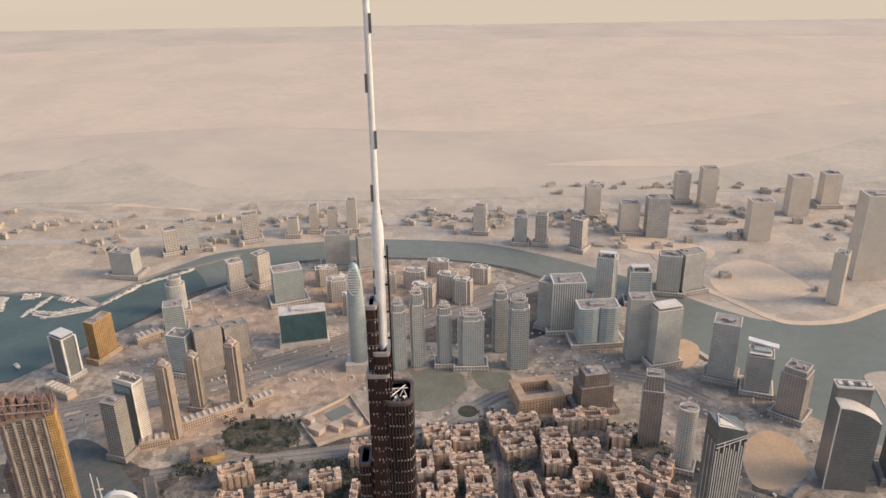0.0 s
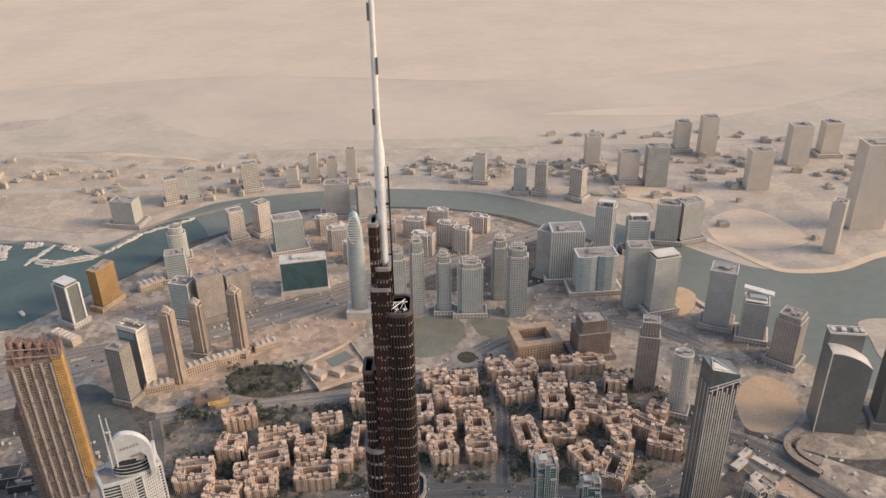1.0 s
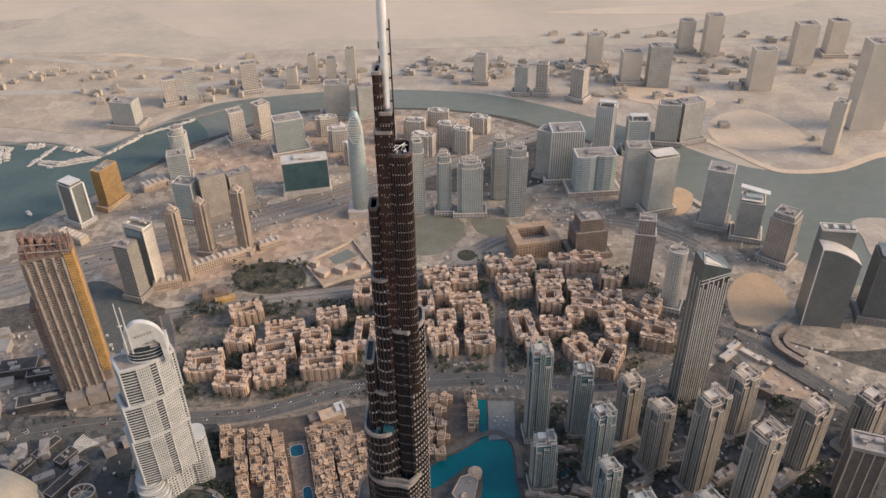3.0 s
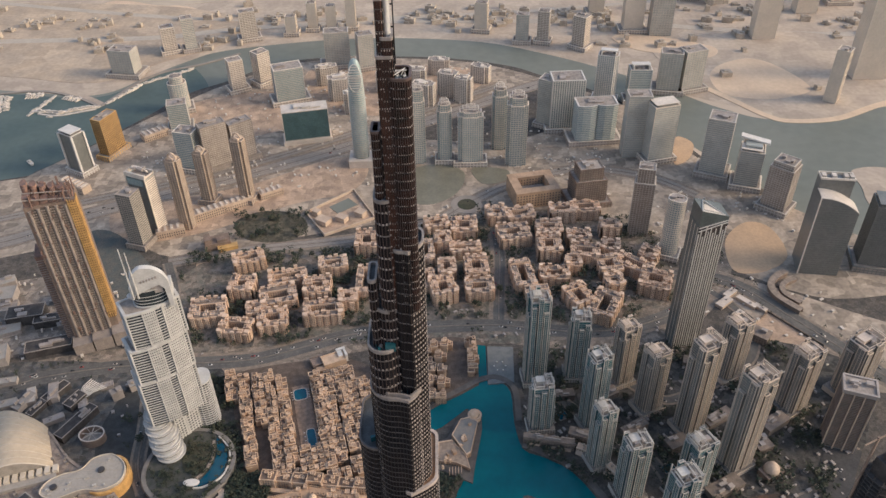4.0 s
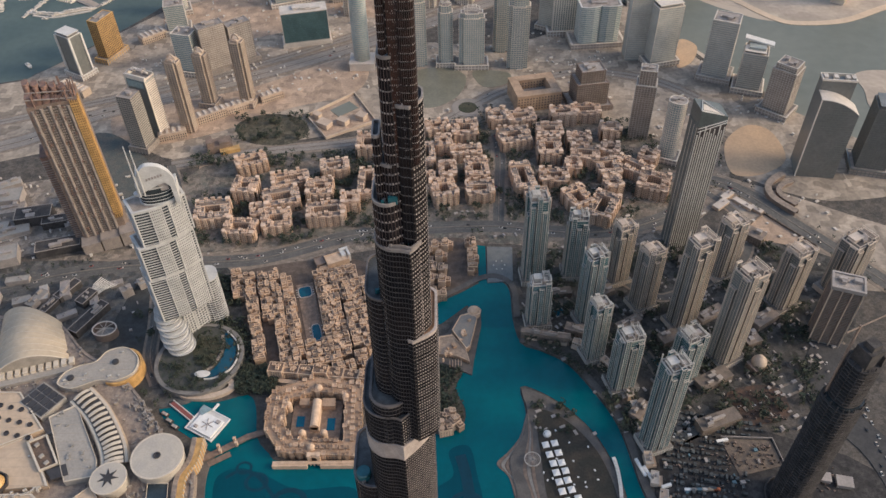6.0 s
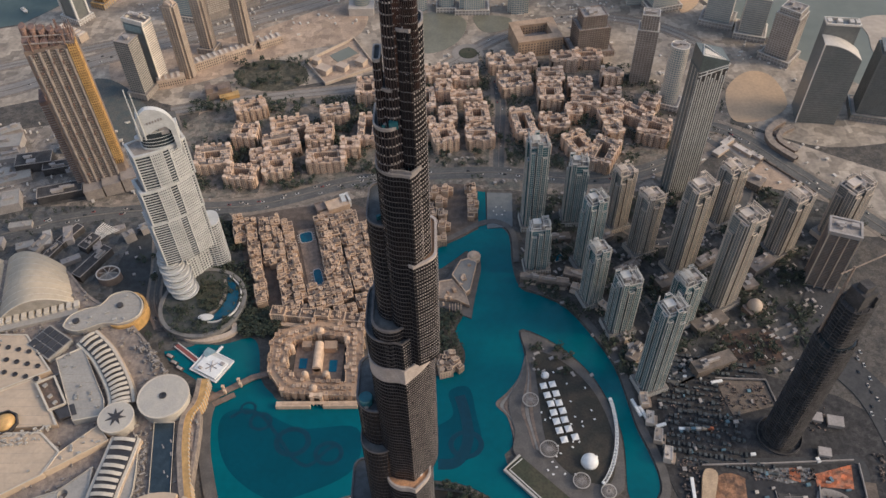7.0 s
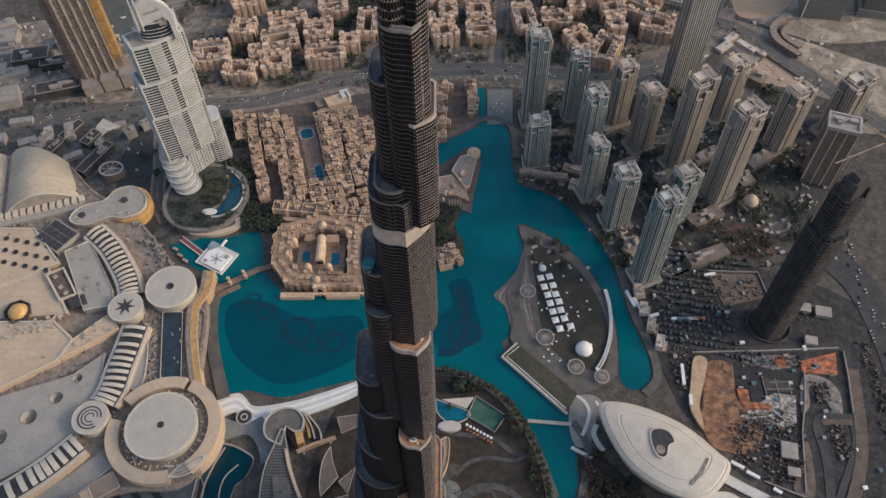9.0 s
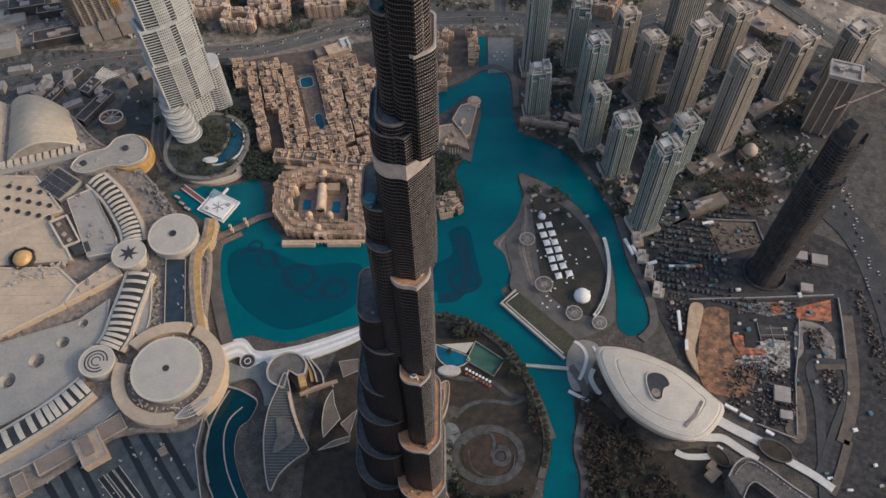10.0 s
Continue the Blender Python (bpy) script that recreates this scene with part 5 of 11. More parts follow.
def raw_tower():
    """Dark unfinished shaft: floor slabs on columns round a core, with a tower crane."""
    t = thing("unfinished_tower", "dark unfinished concrete tower with bare floors and a crane", "tower", at=(352, 352, 0), rot=radians(25))
    t.matrix_basis = t.matrix_basis @ Matrix.Diagonal((0.8, 0.8, 1.0, 1.0))
    part("core", Shape().box(0, 0, 0, 246, 20, 20), DARKCON, t)
    fl, col = Shape(), Shape()
    for k in range(52):
        q = 22 if k < 40 else 17
        fl.prism(oval(0, 0, q, q, 20, 0, 0.75), 3 + k * 4.4, 3.7 + k * 4.4)
    for x, y in oval(0, 0, 20, 20, 18, 0, 0.75):
        col.box(x, y, 0, 180, 1.2, 1.2)
    for x, y in oval(0, 0, 15, 15, 12, 0, 0.75):
        col.box(x, y, 180, 232, 1.1, 1.1)
    part("floor_slabbing", fl, DARKCON, t, kind="stuff")
    part("column_grid", col, DARKCON, t, kind="stuff")
    part("glazing", Shape().prism(oval(0, 0, 19, 19, 20, 0, 0.75), 0, 178), DARKGLASS, t)
    part("scaffold", Shape().box(0, 0, 232, 252, 12, 12).box(12, -10, 200, 240, 6, 6), DARKCON, t)
    part("crane_mast", Shape().box(-14, 14, 0, 268, 2.2, 2.2), BROWN, t)
    part("crane_jib", Shape().tube([(-32, 14, 266), (34, 14, 266)], 0.9, 4), BROWN, t)
    part("base_ring", Shape().band(oval(0, 0, 30, 30, 40), oval(0, 0, 28, 28, 40), 0, 3), DARKCON, t)
    return t


raw_tower()


def arch_tower():
    t = thing("tower", "white-framed glass tower with an arched portal top", "tower", at=(-474, 1012, 0), rot=radians(-24))
    t.matrix_basis = t.matrix_basis @ Matrix.Diagonal((0.78, 0.85, 0.9, 1.0))
    storeys(t, plan("box", 50, 24), 0, 118, HAZEGLASS, None, None, 3.6, 4)
    part("side_frame", Shape().box(-24.6, -1, 0, 127, 1.6, 26), HAZECON, t)
    part("side_frame", Shape().box(24.2, -1, 0, 124, 2.0, 26), HAZECON, t)
    part("top_frame", Shape().box(0, -11, 119, 127, 51, 3.4).box(0, 11, 119, 127, 51, 2), HAZECON, t)
    part("top_rib", Shape().tube([(-24, 0, 127), (-10, 0, 132), (10, 0, 134), (24, 0, 129)], 1.6, 6), HAZECON, t)
    s = Shape()
    for i in range(30):
        s.box(25.8, 0, 4 + i * 4, 5.2 + i * 4, 1.2, 22)
    part("side_banding", s, GREYCON, t, kind="stuff")
    s = Shape()
    for i in range(9):
        s.box(-20 + i * 5, -12.6, 0, 118, 0.5, 0.7)
    for k in range(29):
        s.box(0, -12.4, 3 + k * 4, 3.5 + k * 4, 46, 0.5)
    part("mullion_grid", s, GREYCON, t, kind="stuff")
    part("portal_recess", Shape().box(-2, -13.3, 104, 116, 40, 0.6), HAZEGLASS, t)
    roof_plant(t, 46, 20, 131, random.Random(4), 5)
    return t


arch_tower()


def oval_tower():
    t = thing("tower", "slim green-white oval glass tower with ribbed oval top window", "tower", at=(-150, 1212, 0))
    b = part("shaft", Shape().turn(0, 0, [(14, 10), (14.6, 60), (14.4, 120), (13, 165), (10, 190), (6.5, 200), (2, 204)], 36, 1.0, 0.85), HAZEGLASS, t, smooth=True)
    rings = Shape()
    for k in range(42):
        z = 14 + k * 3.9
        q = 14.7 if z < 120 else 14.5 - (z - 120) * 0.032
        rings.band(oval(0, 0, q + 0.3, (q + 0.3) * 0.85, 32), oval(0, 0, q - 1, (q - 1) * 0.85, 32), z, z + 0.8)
    part("floor_banding", rings, HAZEGREY, b, kind="stuff")
    lens = oval(0, 0, 11, 24, 36)
    w = part("oval_frame", Shape().tube([(x, -12.6 + abs(z) * 0.02 + max(0, z) * 0.2, 172 + z) for x, z in lens + lens[:1]], 0.8, 6), WHITEP, b)
    for k in range(9):
        z = -18 + k * 4.6
        hw = 11 * math.sqrt(max(0.02, 1 - (z / 24) ** 2))
        part("lens_rib", Shape().box(0, -12.6 + max(0, z) * 0.2, 172 + z, 173.6 + z, hw * 2, 0.8), WHITEP, w)
    part("podium", Shape().box(0, 0, 0, 14, 44, 40).box(0, 0, 14, 15, 45, 41), PALECON, t)
    return t


oval_tower()


def black_block():
    t = thing("office_block", "black glass office block held in a pale stone frame", "office block", at=(-262, 1304, 0), rot=radians(12))
    # Black glass with the haze before it mixed into the colour.
    BG = mat("black_block_glass", (0.09, 0.15, 0.15), 0.3, 0.0, vary=0.2, size=20, spec=0.3)
    part("glass_wall", Shape().box(0, 0, 8, 66, 84, 32), BG, t)
    part("frame", Shape().box(0, 0, 66, 67.6, 86, 34).box(-42.4, 0, 0, 66, 1.2, 34).box(42.4, 0, 0, 66, 1.2, 34).box(0, -16.4, 7.4, 8.6, 85, 1.4), HAZEGREY, t)
    a = Shape().box(0, 0, 0, 5, 92, 42)
    for i in range(22):
        a.box(-44 + i * 4.2, -21, 0, 8, 1.4, 1.2)
    part("arcade", a.box(0, -21, 7, 8.4, 92, 2.0), HAZECON, t)
    m = Shape()
    for i in range(20):
        m.box(-40 + i * 4.2, -16.2, 8, 66, 0.2, 0.5)
    for k in range(14):
        m.box(0, -16.2, 10 + k * 4.1, 10.3 + k * 4.1, 84, 0.4)
    part("mullion_grid", m, BG, t, kind="stuff")
    roof_plant(t, 80, 28, 67.6, random.Random(8), 9, HAZEGREY)
    return t


black_block()


def arched_dark_tower():
    """Dark glass slab under a curved sloping roof, with a taller slab behind it."""
    t = thing("tower", "massive dark glass tower with a curved sloping roof", "tower", at=(557, 893, 0), rot=radians(-8))
    n = 12
    top = [(-28 + 56 * i / n, 134 - 22 * (i / n) ** 2.2) for i in range(n + 1)]
    prof = [(-28, 0)] + top + [(28, 0)]
    m = len(prof)
    b = part("front_slab", Shape().add([(x, -18, z) for x, z in prof] + [(x, 8, z) for x, z in prof], [tuple(range(m))[::-1], tuple(range(m, 2 * m))] + [(i, (i + 1) % m, m + (i + 1) % m, m + i) for i in range(m)]), HAZEDARK, t)
    part("curved_roof", Shape().add([(x, y, z + dz) for dz in (0.4, 1.6) for y in (-18.6, 8.6) for x, z in top], [(i, i + 1, n + 2 + i, n + 1 + i) for i in range(n)][::-1] + [(2 * n + 2 + i, 2 * n + 3 + i, 3 * n + 4 + i, 3 * n + 3 + i) for i in range(n)] + [(i, i + 1, 2 * n + 3 + i, 2 * n + 2 + i) for i in range(n)] + [(n + 1 + i, n + 2 + i, 3 * n + 4 + i, 3 * n + 3 + i) for i in range(n)]), HAZEGREY, b, "pale curved roof sheet")
    ln = Shape()
    for k in range(34):
        z = 4 + k * 3.9
        w = 56 if z < 110 else 56 * max(0.05, (134 - z) / 22) ** (1 / 2.2)
        if z < 132:
            ln.box(-28 + w / 2, -18.15, z, z + 0.3, w, 0.3)
    part("floor_banding", ln, HAZELINE, b, kind="stuff")
    part("corner_pier", Shape().box(-28.3, -18.2, 0, 136, 1.6, 1.8), HAZECON, b)
    r = part("rear_slab", Shape().box(-4, 17, 0, 150, 46, 18), HAZEDARK, t)
    part("roof_frame", Shape().band(scaled(plan("box", 47, 19), 1.0, -4, 17), scaled(plan("box", 44, 16), 1.0, -4, 17), 150, 153), HAZECON, r)
    for x in (-22, -8, 8, 16):
        part("roof_unit", Shape().box(x, 17, 150, 154, 6, 9), HAZEGREY, r)
    return t


arched_dark_tower()
for pts, w, h in (([(507, 877), (488, 864), (477, 850), (474, 834), (480, 816), (500, 790)], 9, 11), ([(516, 862), (498, 852), (490, 840), (492, 826), (506, 808)], 7, 8)):
    t = thing("curved_podium", "low curved brown podium building by the dark tower", "podium", "curved podiums")
    line = curve_loop(pts, 6, closed=False)
    part("wall", strip(line, w, 0, h * 0.6), BROWN, t)
    part("roof", strip(line, w + 1.0, h * 0.6, h * 0.6 + 0.9), mat("brown_podium_roof", (0.30, 0.235, 0.185), 0.9, vary=0.3, size=6), t)


def court_box():
    OCH = mat("ochre_block_render", (0.45, 0.30, 0.195), 0.85, vary=0.25, size=12)
    t = thing("courtyard_block", "low ochre-brown block round a courtyard", "courtyard block", at=(150, 1092, 0), rot=radians(12))
    for x, y, w, d in ((0, -24, 76, 14), (0, 24, 76, 14), (-31, 0, 14, 34), (31, 0, 14, 34)):
        b = part("wing", Shape().box(x, y, 0, 30, w, d).box(x, y, 30, 31.4, w + 0.8, d + 0.8), OCH, t)
        s = Shape()
        wall_windows(s, x - w / 2, y - d / 2 - 0.05, x + w / 2, y - d / 2 - 0.05, 2, 30, 5, 5, 2.4, 2.6)
        part("window_grid", s, RECESS, b, kind="stuff")
    part("court_roof", Shape().box(0, 0, 0, 14, 48, 34), ROOF, t)
    return t


# ---------------------------------------------------------------- low sandy quarters
ADOBE = mat("sandy_render", (0.41, 0.27, 0.175), 0.9, vary=0.25, size=9, second=(0.33, 0.218, 0.143), each=0.10)
ADOBE_L = mat("light_sandy_render", (0.62, 0.435, 0.295), 0.9, vary=0.2, size=7, second=(0.50, 0.345, 0.235), each=0.08)
ADOBE_R = mat("sandy_roof", (0.19, 0.132, 0.096), 0.95, vary=0.4, size=4, second=(0.165, 0.112, 0.08), each=0.15)
ROSY = mat("rosy_render", (0.55, 0.385, 0.275), 0.9, vary=0.22, size=9, second=(0.47, 0.325, 0.232), each=0.10)
ROSY_L = mat("light_rosy_render", (0.68, 0.495, 0.36), 0.9, vary=0.18, size=7, second=(0.585, 0.42, 0.305), each=0.08)
ROSY_R = mat("rosy_roof", (0.26, 0.195, 0.15), 0.95, vary=0.4, size=4, second=(0.17, 0.13, 0.105), each=0.15)
RECESS = mat("window_shadow_glass", (0.12, 0.092, 0.075), 0.3, vary=0.3, size=4)


def wall_windows(s, x0, y0, x1, y1, z0, z1, gap=3.2, storey=3.4, w=1.3, h=1.7):
    """Dark window boxes set into one stretch of wall."""
    ln = math.hypot(x1 - x0, y1 - y0)
    n, a = max(1, int(ln / gap)), math.atan2(y1 - y0, x1 - x0)
    z = z0 + 1.2
    while z + h < z1 - 0.8:
        for i in range(n):
            t = (i + 0.5) / n
            s.box(x0 + (x1 - x0) * t, y0 + (y1 - y0) * t, z, z + h, w, 0.24, a)
        z += storey


def rim_box(s, rim, x, y, z, w, d, h):
    """A roof room whose edge stands up round a sunken top."""
    s.box(x, y, z, z + h, w, d)
    rim.band([(x + a * w / 2, y + b * d / 2) for a, b in ((-1, -1), (1, -1), (1, 1), (-1, 1))], [(x + a * (w / 2 - 0.7), y + b * (d / 2 - 0.7)) for a, b in ((-1, -1), (1, -1), (1, 1), (-1, 1))], z + h, z + h + 0.9)


def town_block(w, d, h, seed, at, rot):
    """A courtyard apartment block with bays, parapets, stair towers and windows."""
    r = random.Random(seed)
    t = thing("apartment_block", "sandy rendered courtyard apartment block with projecting bays and roof turrets", "apartment block", "old town apartment blocks", (*at, 0), rot)
    k = min(w, d) * 0.30
    wings = [(0, -d / 2 + k / 2, w, k), (0, d / 2 - k / 2, w, k), (-w / 2 + k / 2, 0, k, d - 2 * k), (w / 2 - k / 2, 0, k, d - 2 * k)]
    clutter, rims, win = Shape(), Shape(), Shape()
    for i, (x, y, ww, dd) in enumerate(wings):
        hh = h * r.uniform(0.82, 1.0)
        body = part("wing", Shape().box(x, y, 0, hh, ww, dd), ROSY, t)
        par = Shape().band([(x + a * (ww / 2 + 0.15), y + b * (dd / 2 + 0.15)) for a, b in ((-1, -1), (1, -1), (1, 1), (-1, 1))], [(x + a * (ww / 2 - 0.5), y + b * (dd / 2 - 0.5)) for a, b in ((-1, -1), (1, -1), (1, 1), (-1, 1))], hh, hh + 1.1)
        part("parapet", par, ROSY_L, body)
        part("roof", Shape().box(x, y, hh, hh + 0.15, ww - 1.2, dd - 1.2), ROSY_R, body)
        wall_windows(win, x - ww / 2, y - dd / 2, x + ww / 2, y - dd / 2, 0, hh)
        wall_windows(win, x - ww / 2, y + dd / 2, x + ww / 2, y + dd / 2, 0, hh)
        if i > 1:
            wall_windows(win, x - ww / 2, y - dd / 2, x - ww / 2, y + dd / 2, 0, hh)
            wall_windows(win, x + ww / 2, y - dd / 2, x + ww / 2, y + dd / 2, 0, hh)
        for _q in range(7):
            clutter.box(x + r.uniform(-0.4, 0.4) * ww, y + r.uniform(-0.4, 0.4) * dd, hh, hh + r.uniform(0.8, 2.6), r.uniform(0.8, 3.0), r.uniform(0.8, 3.0))
        for _q in range(5):
            rim_box(clutter, rims, x + r.uniform(-0.36, 0.36) * ww, y + r.uniform(-0.36, 0.36) * dd, hh, r.uniform(3.4, 6.4), r.uniform(3.4, 6.4), r.uniform(1.2, 3.8))
    part("window_grid", win, RECESS, t, kind="stuff")
    part("roof_clutter", clutter, ROSY if seed % 4 else GREYCON, t, kind="stuff")
    part("roof_coping", rims, ROSY_L, t, kind="stuff")
    nb = max(2, int(w / 8.5))
    bw = Shape()
    for sy in (-1, 1):
        for i in range(nb):
            x = -w / 2 + w * (i + 0.5) / nb
            hh = h * r.choice((0.86, 0.95, 1.08, 1.14))
            part("bay", Shape().box(x, sy * (d / 2 + 0.2), 0, hh, w / nb * 0.55, 2.6).box(x, sy * (d / 2 + 0.2), hh, hh + 0.5, w / nb * 0.55 + 0.5, 3.0), ROSY_L if r.random() < 0.4 else ROSY, t)
            wall_windows(bw, x - w / nb * 0.27, sy * (d / 2 + 1.5), x + w / nb * 0.27, sy * (d / 2 + 1.5), 0, hh, 2.2, 3.4, 0.9, 1.8)
    part("bay_window_grid", bw, RECESS, t, kind="stuff")
    nb = max(2, int(d / 11))
    for sx in (-1, 1):
        for i in range(nb):
            y = -d / 2 + d * (i + 0.5) / nb
            hh = h * r.choice((0.86, 0.95, 1.08))
            part("bay", Shape().box(sx * (w / 2 + 0.2), y, 0, hh, 2.4, d / nb * 0.5).box(sx * (w / 2 + 0.2), y, hh, hh + 0.5, 2.8, d / nb * 0.5 + 0.5), ROSY, t)
    for sx, sy in ((-1, -1), (1, -1), (1, 1), (-1, 1)):
        if r.random() < 0.75:
            q = r.uniform(4, 6)
            hh = h * r.uniform(1.05, 1.2)
            part("stair_tower", Shape().box(sx * (w / 2 - q * 0.5), sy * (d / 2 - q * 0.5), 0, hh, q, q).box(sx * (w / 2 - q * 0.5), sy * (d / 2 - q * 0.5), hh, hh + 0.7, q + 0.7, q + 0.7), ROSY_L, t)
    return t


for i, (x, y, w, d, h, r) in enumerate(RES):
    if i == 10:
        louvred_block(x, y, w, d, h, r)
    else:
        warm = i in (2, 4, 5, 7, 8, 9, 6)
        residence(RES_W if warm else RES_L, x, y, w, d, h, r, RESGLASS if warm else TEAL, CREAMRIB if warm else mat("grey_white_pier", (0.47, 0.435, 0.39), 0.7, vary=0.18, size=10, each=0.08), i)
dp = thing("domed_pavilion", "small pale pavilion with a round dome among the residences", "pavilion", at=(368, 520, 0), rot=radians(28))
part("hall", Shape().box(0, 0, 0, 8, 24, 16).box(0, 0, 8, 9, 25, 17), BROWN, dp)
part("dome", Shape().turn(0, 0, [(9, 8.5), (9, 11), (8.2, 14), (5.6, 17.5), (2.4, 19.4), (0.1, 20)], 28), BEIGE, dp, smooth=True)

BLOCKS = [(-336, 776, 46, 40, 8), (-290, 742, 42, 30, -6), (-297, 826, 34, 34, 0), (-234, 846, 52, 26, 14), (-241, 804, 48, 34, 14), (-242, 757, 38, 34, 8), (-187, 822, 36, 36, 2), (-173, 773, 52, 32, 6), (-170, 876, 40, 24, 8),
          (-116, 838, 28, 56, 0), (-122, 930, 34, 40, 0), (-300, 890, 44, 26, 20), (-31, 904, 24, 44, 4), (-30, 840, 26, 36, 8), (-4, 816, 34, 38, 14), (46, 864, 32, 40, 4), (49, 818, 38, 30, 4), (31, 912, 44, 22, 4)]
BLOCKS += [(30, 966, 38, 36, 0), (-14, 974, 36, 26, 10), (114, 845, 28, 56, 8), (161, 848, 40, 28, 0), (160, 912, 34, 42, 0), (165, 958, 38, 32, 0), (108, 948, 46, 40, 10), (122, 1002, 44, 28, 12), (213, 894, 40, 34, -10),
           (209, 936, 34, 24, 0), (245, 866, 32, 34, 8), (282, 866, 54, 26, -38), (305, 824, 42, 38, -20), (190, 794, 32, 40, 24), (224, 776, 34, 52, -28), (132, 800, 32, 34, 5), (192, 1006, 40, 26, 0), (232, 1012, 40, 26, 0), (84, 1004, 30, 30, 10)]
BLOCKS += [(-268, 778, 26, 22, 10), (-140, 796, 24, 26, 4), (-80, 842, 26, 34, 4), (-78, 900, 30, 36, 2), (2, 866, 24, 30, 4), (-4, 930, 24, 24, 6),
           (192, 870, 22, 20, 0), (246, 826, 24, 24, 10), (255, 912, 26, 24, -10), (262, 960, 30, 24, 0), (310, 890, 26, 22, -30), (-74, 956, 34, 26, 6)]
BLOCKS = [(x, y + 22, w, d, r) for x, y, w, d, r in BLOCKS]
for i, (x, y, w, d, r) in enumerate(BLOCKS):
    town_block(w * 1.06, d * 1.06, (20, 18, 23, 21)[i % 4], i, (x, y), radians(r))


def town_house(seed):
    r = random.Random(seed)
    t = thing("town_house", "small sandy flat-roofed house with stepped roof terraces", "house", "old town island houses")
    w, d, h = r.uniform(12, 16), r.uniform(12, 16), r.uniform(9.5, 13.5)
    win, cl, rims = Shape(), Shape(), Shape()
    for i in range(2):
        ww, dd, hh = (w, d * r.uniform(0.55, 0.7), h) if i else (w * r.uniform(0.55, 0.75), d, h * r.uniform(0.7, 0.85))
        x, y = (0, (d - dd) * r.choice((-0.5, 0.5))) if i else ((w - ww) * r.choice((-0.5, 0.5)), 0)
        b = part("wing", Shape().box(x, y, 0, hh, ww, dd), ADOBE if r.random() < 0.75 else ADOBE_L, t)
        sq = ((-1, -1), (1, -1), (1, 1), (-1, 1))
        part("parapet", Shape().band([(x + p * (ww / 2 + 0.12), y + q * (dd / 2 + 0.12)) for p, q in sq], [(x + p * (ww / 2 - 0.75), y + q * (dd / 2 - 0.75)) for p, q in sq], hh, hh + 1.1), ADOBE_L, b)
        part("roof", Shape().box(x, y, hh, hh + 0.2, ww - 1.0, dd - 1.0), ADOBE_R, b)
        for _ in range(2):
            cl.box(x + r.uniform(-0.4, 0.4) * ww, y + r.uniform(-0.4, 0.4) * dd, hh, hh + r.uniform(0.6, 1.6), r.uniform(0.8, 2.0), r.uniform(0.8, 2.0))
        for _ in range(2):
            rim_box(cl, rims, x + r.uniform(-0.3, 0.3) * ww, y + r.uniform(-0.3, 0.3) * dd, hh, r.uniform(3.6, 6.4), r.uniform(3.6, 6.4), r.uniform(0.6, 3.4))
        wall_windows(win, x - ww / 2, y - dd / 2, x + ww / 2, y - dd / 2, 0, hh, 2.8, 3.3, 1.0, 1.6)
        wall_windows(win, x + ww / 2, y - dd / 2, x + ww / 2, y + dd / 2, 0, hh, 2.8, 3.3, 1.0, 1.6)
    part("window_grid", win, RECESS, t, kind="stuff")
    q = r.uniform(2.8, 4.0)
    cl.box(w * 0.25, d * 0.2, 0, h + 3, q, q).box(w * 0.25, d * 0.2, h + 3, h + 3.6, q + 0.6, q + 0.6)
    part("roof_clutter", cl, ADOBE if seed % 2 else ADOBE_R, t, kind="stuff")
    part("roof_coping", rims, ADOBE_L, t, kind="stuff")
    if seed % 2 == 0:
        q = r.uniform(2.2, 3.0)
        part("round_turret", Shape().turn(-w * 0.28, -d * 0.25, [(q, 0), (q, h + 2.6), (q + 0.3, h + 2.8), (q + 0.3, h + 3.6), (q - 0.5, h + 3.6), (q - 0.5, h + 2.9), (0.1, h + 2.9)], 16), ADOBE_L, t)
    return t


HOUSES = [town_house(s) for s in range(8)]
used = set()


def place_house(k, x, y, rot):
    m = Matrix.Translation((x, y, 0)) @ Matrix.Rotation(rot, 4, "Z")
    if k not in used:
        used.add(k)
        HOUSES[k].matrix_basis = m
    else:
        copy_thing(HOUSES[k], m)


rnd = random.Random(11)
# long rows of houses on the island quarter, with lanes and pools between
ISLE = [(-285, 678), (-233, 534), (-212, 526), (-100, 512), (-92, 560), (-98, 660), (-128, 684), (-180, 682)]
ca, sa = math.cos(radians(15)), math.sin(radians(15))
for u in (-110, -96.5, -83, -67.5, -50, -36, -21, 22, 35.5, 51, 64.5, 80, 93.5):
    for gj in range(-9, 10):
        v = gj * 12.2 + (3 if u > 0 else 0)
        x, y = -172 + u * ca - v * sa + rnd.uniform(-0.5, 0.5), 592 + u * sa + v * ca + rnd.uniform(-0.5, 0.5)
        if inside((x, y), ISLE) and not (u == -50 and v < 22) and rnd.random() < 0.97:
            place_house(rnd.randrange(8), x, y, radians(15 + rnd.choice((0, 90, 180, 270))))
for v in (-62, -49.5, -37.5):
    for u in (-5, 9):
        place_house(rnd.randrange(8), -172 + u * ca - v * sa, 592 + u * sa + v * ca, radians(15))


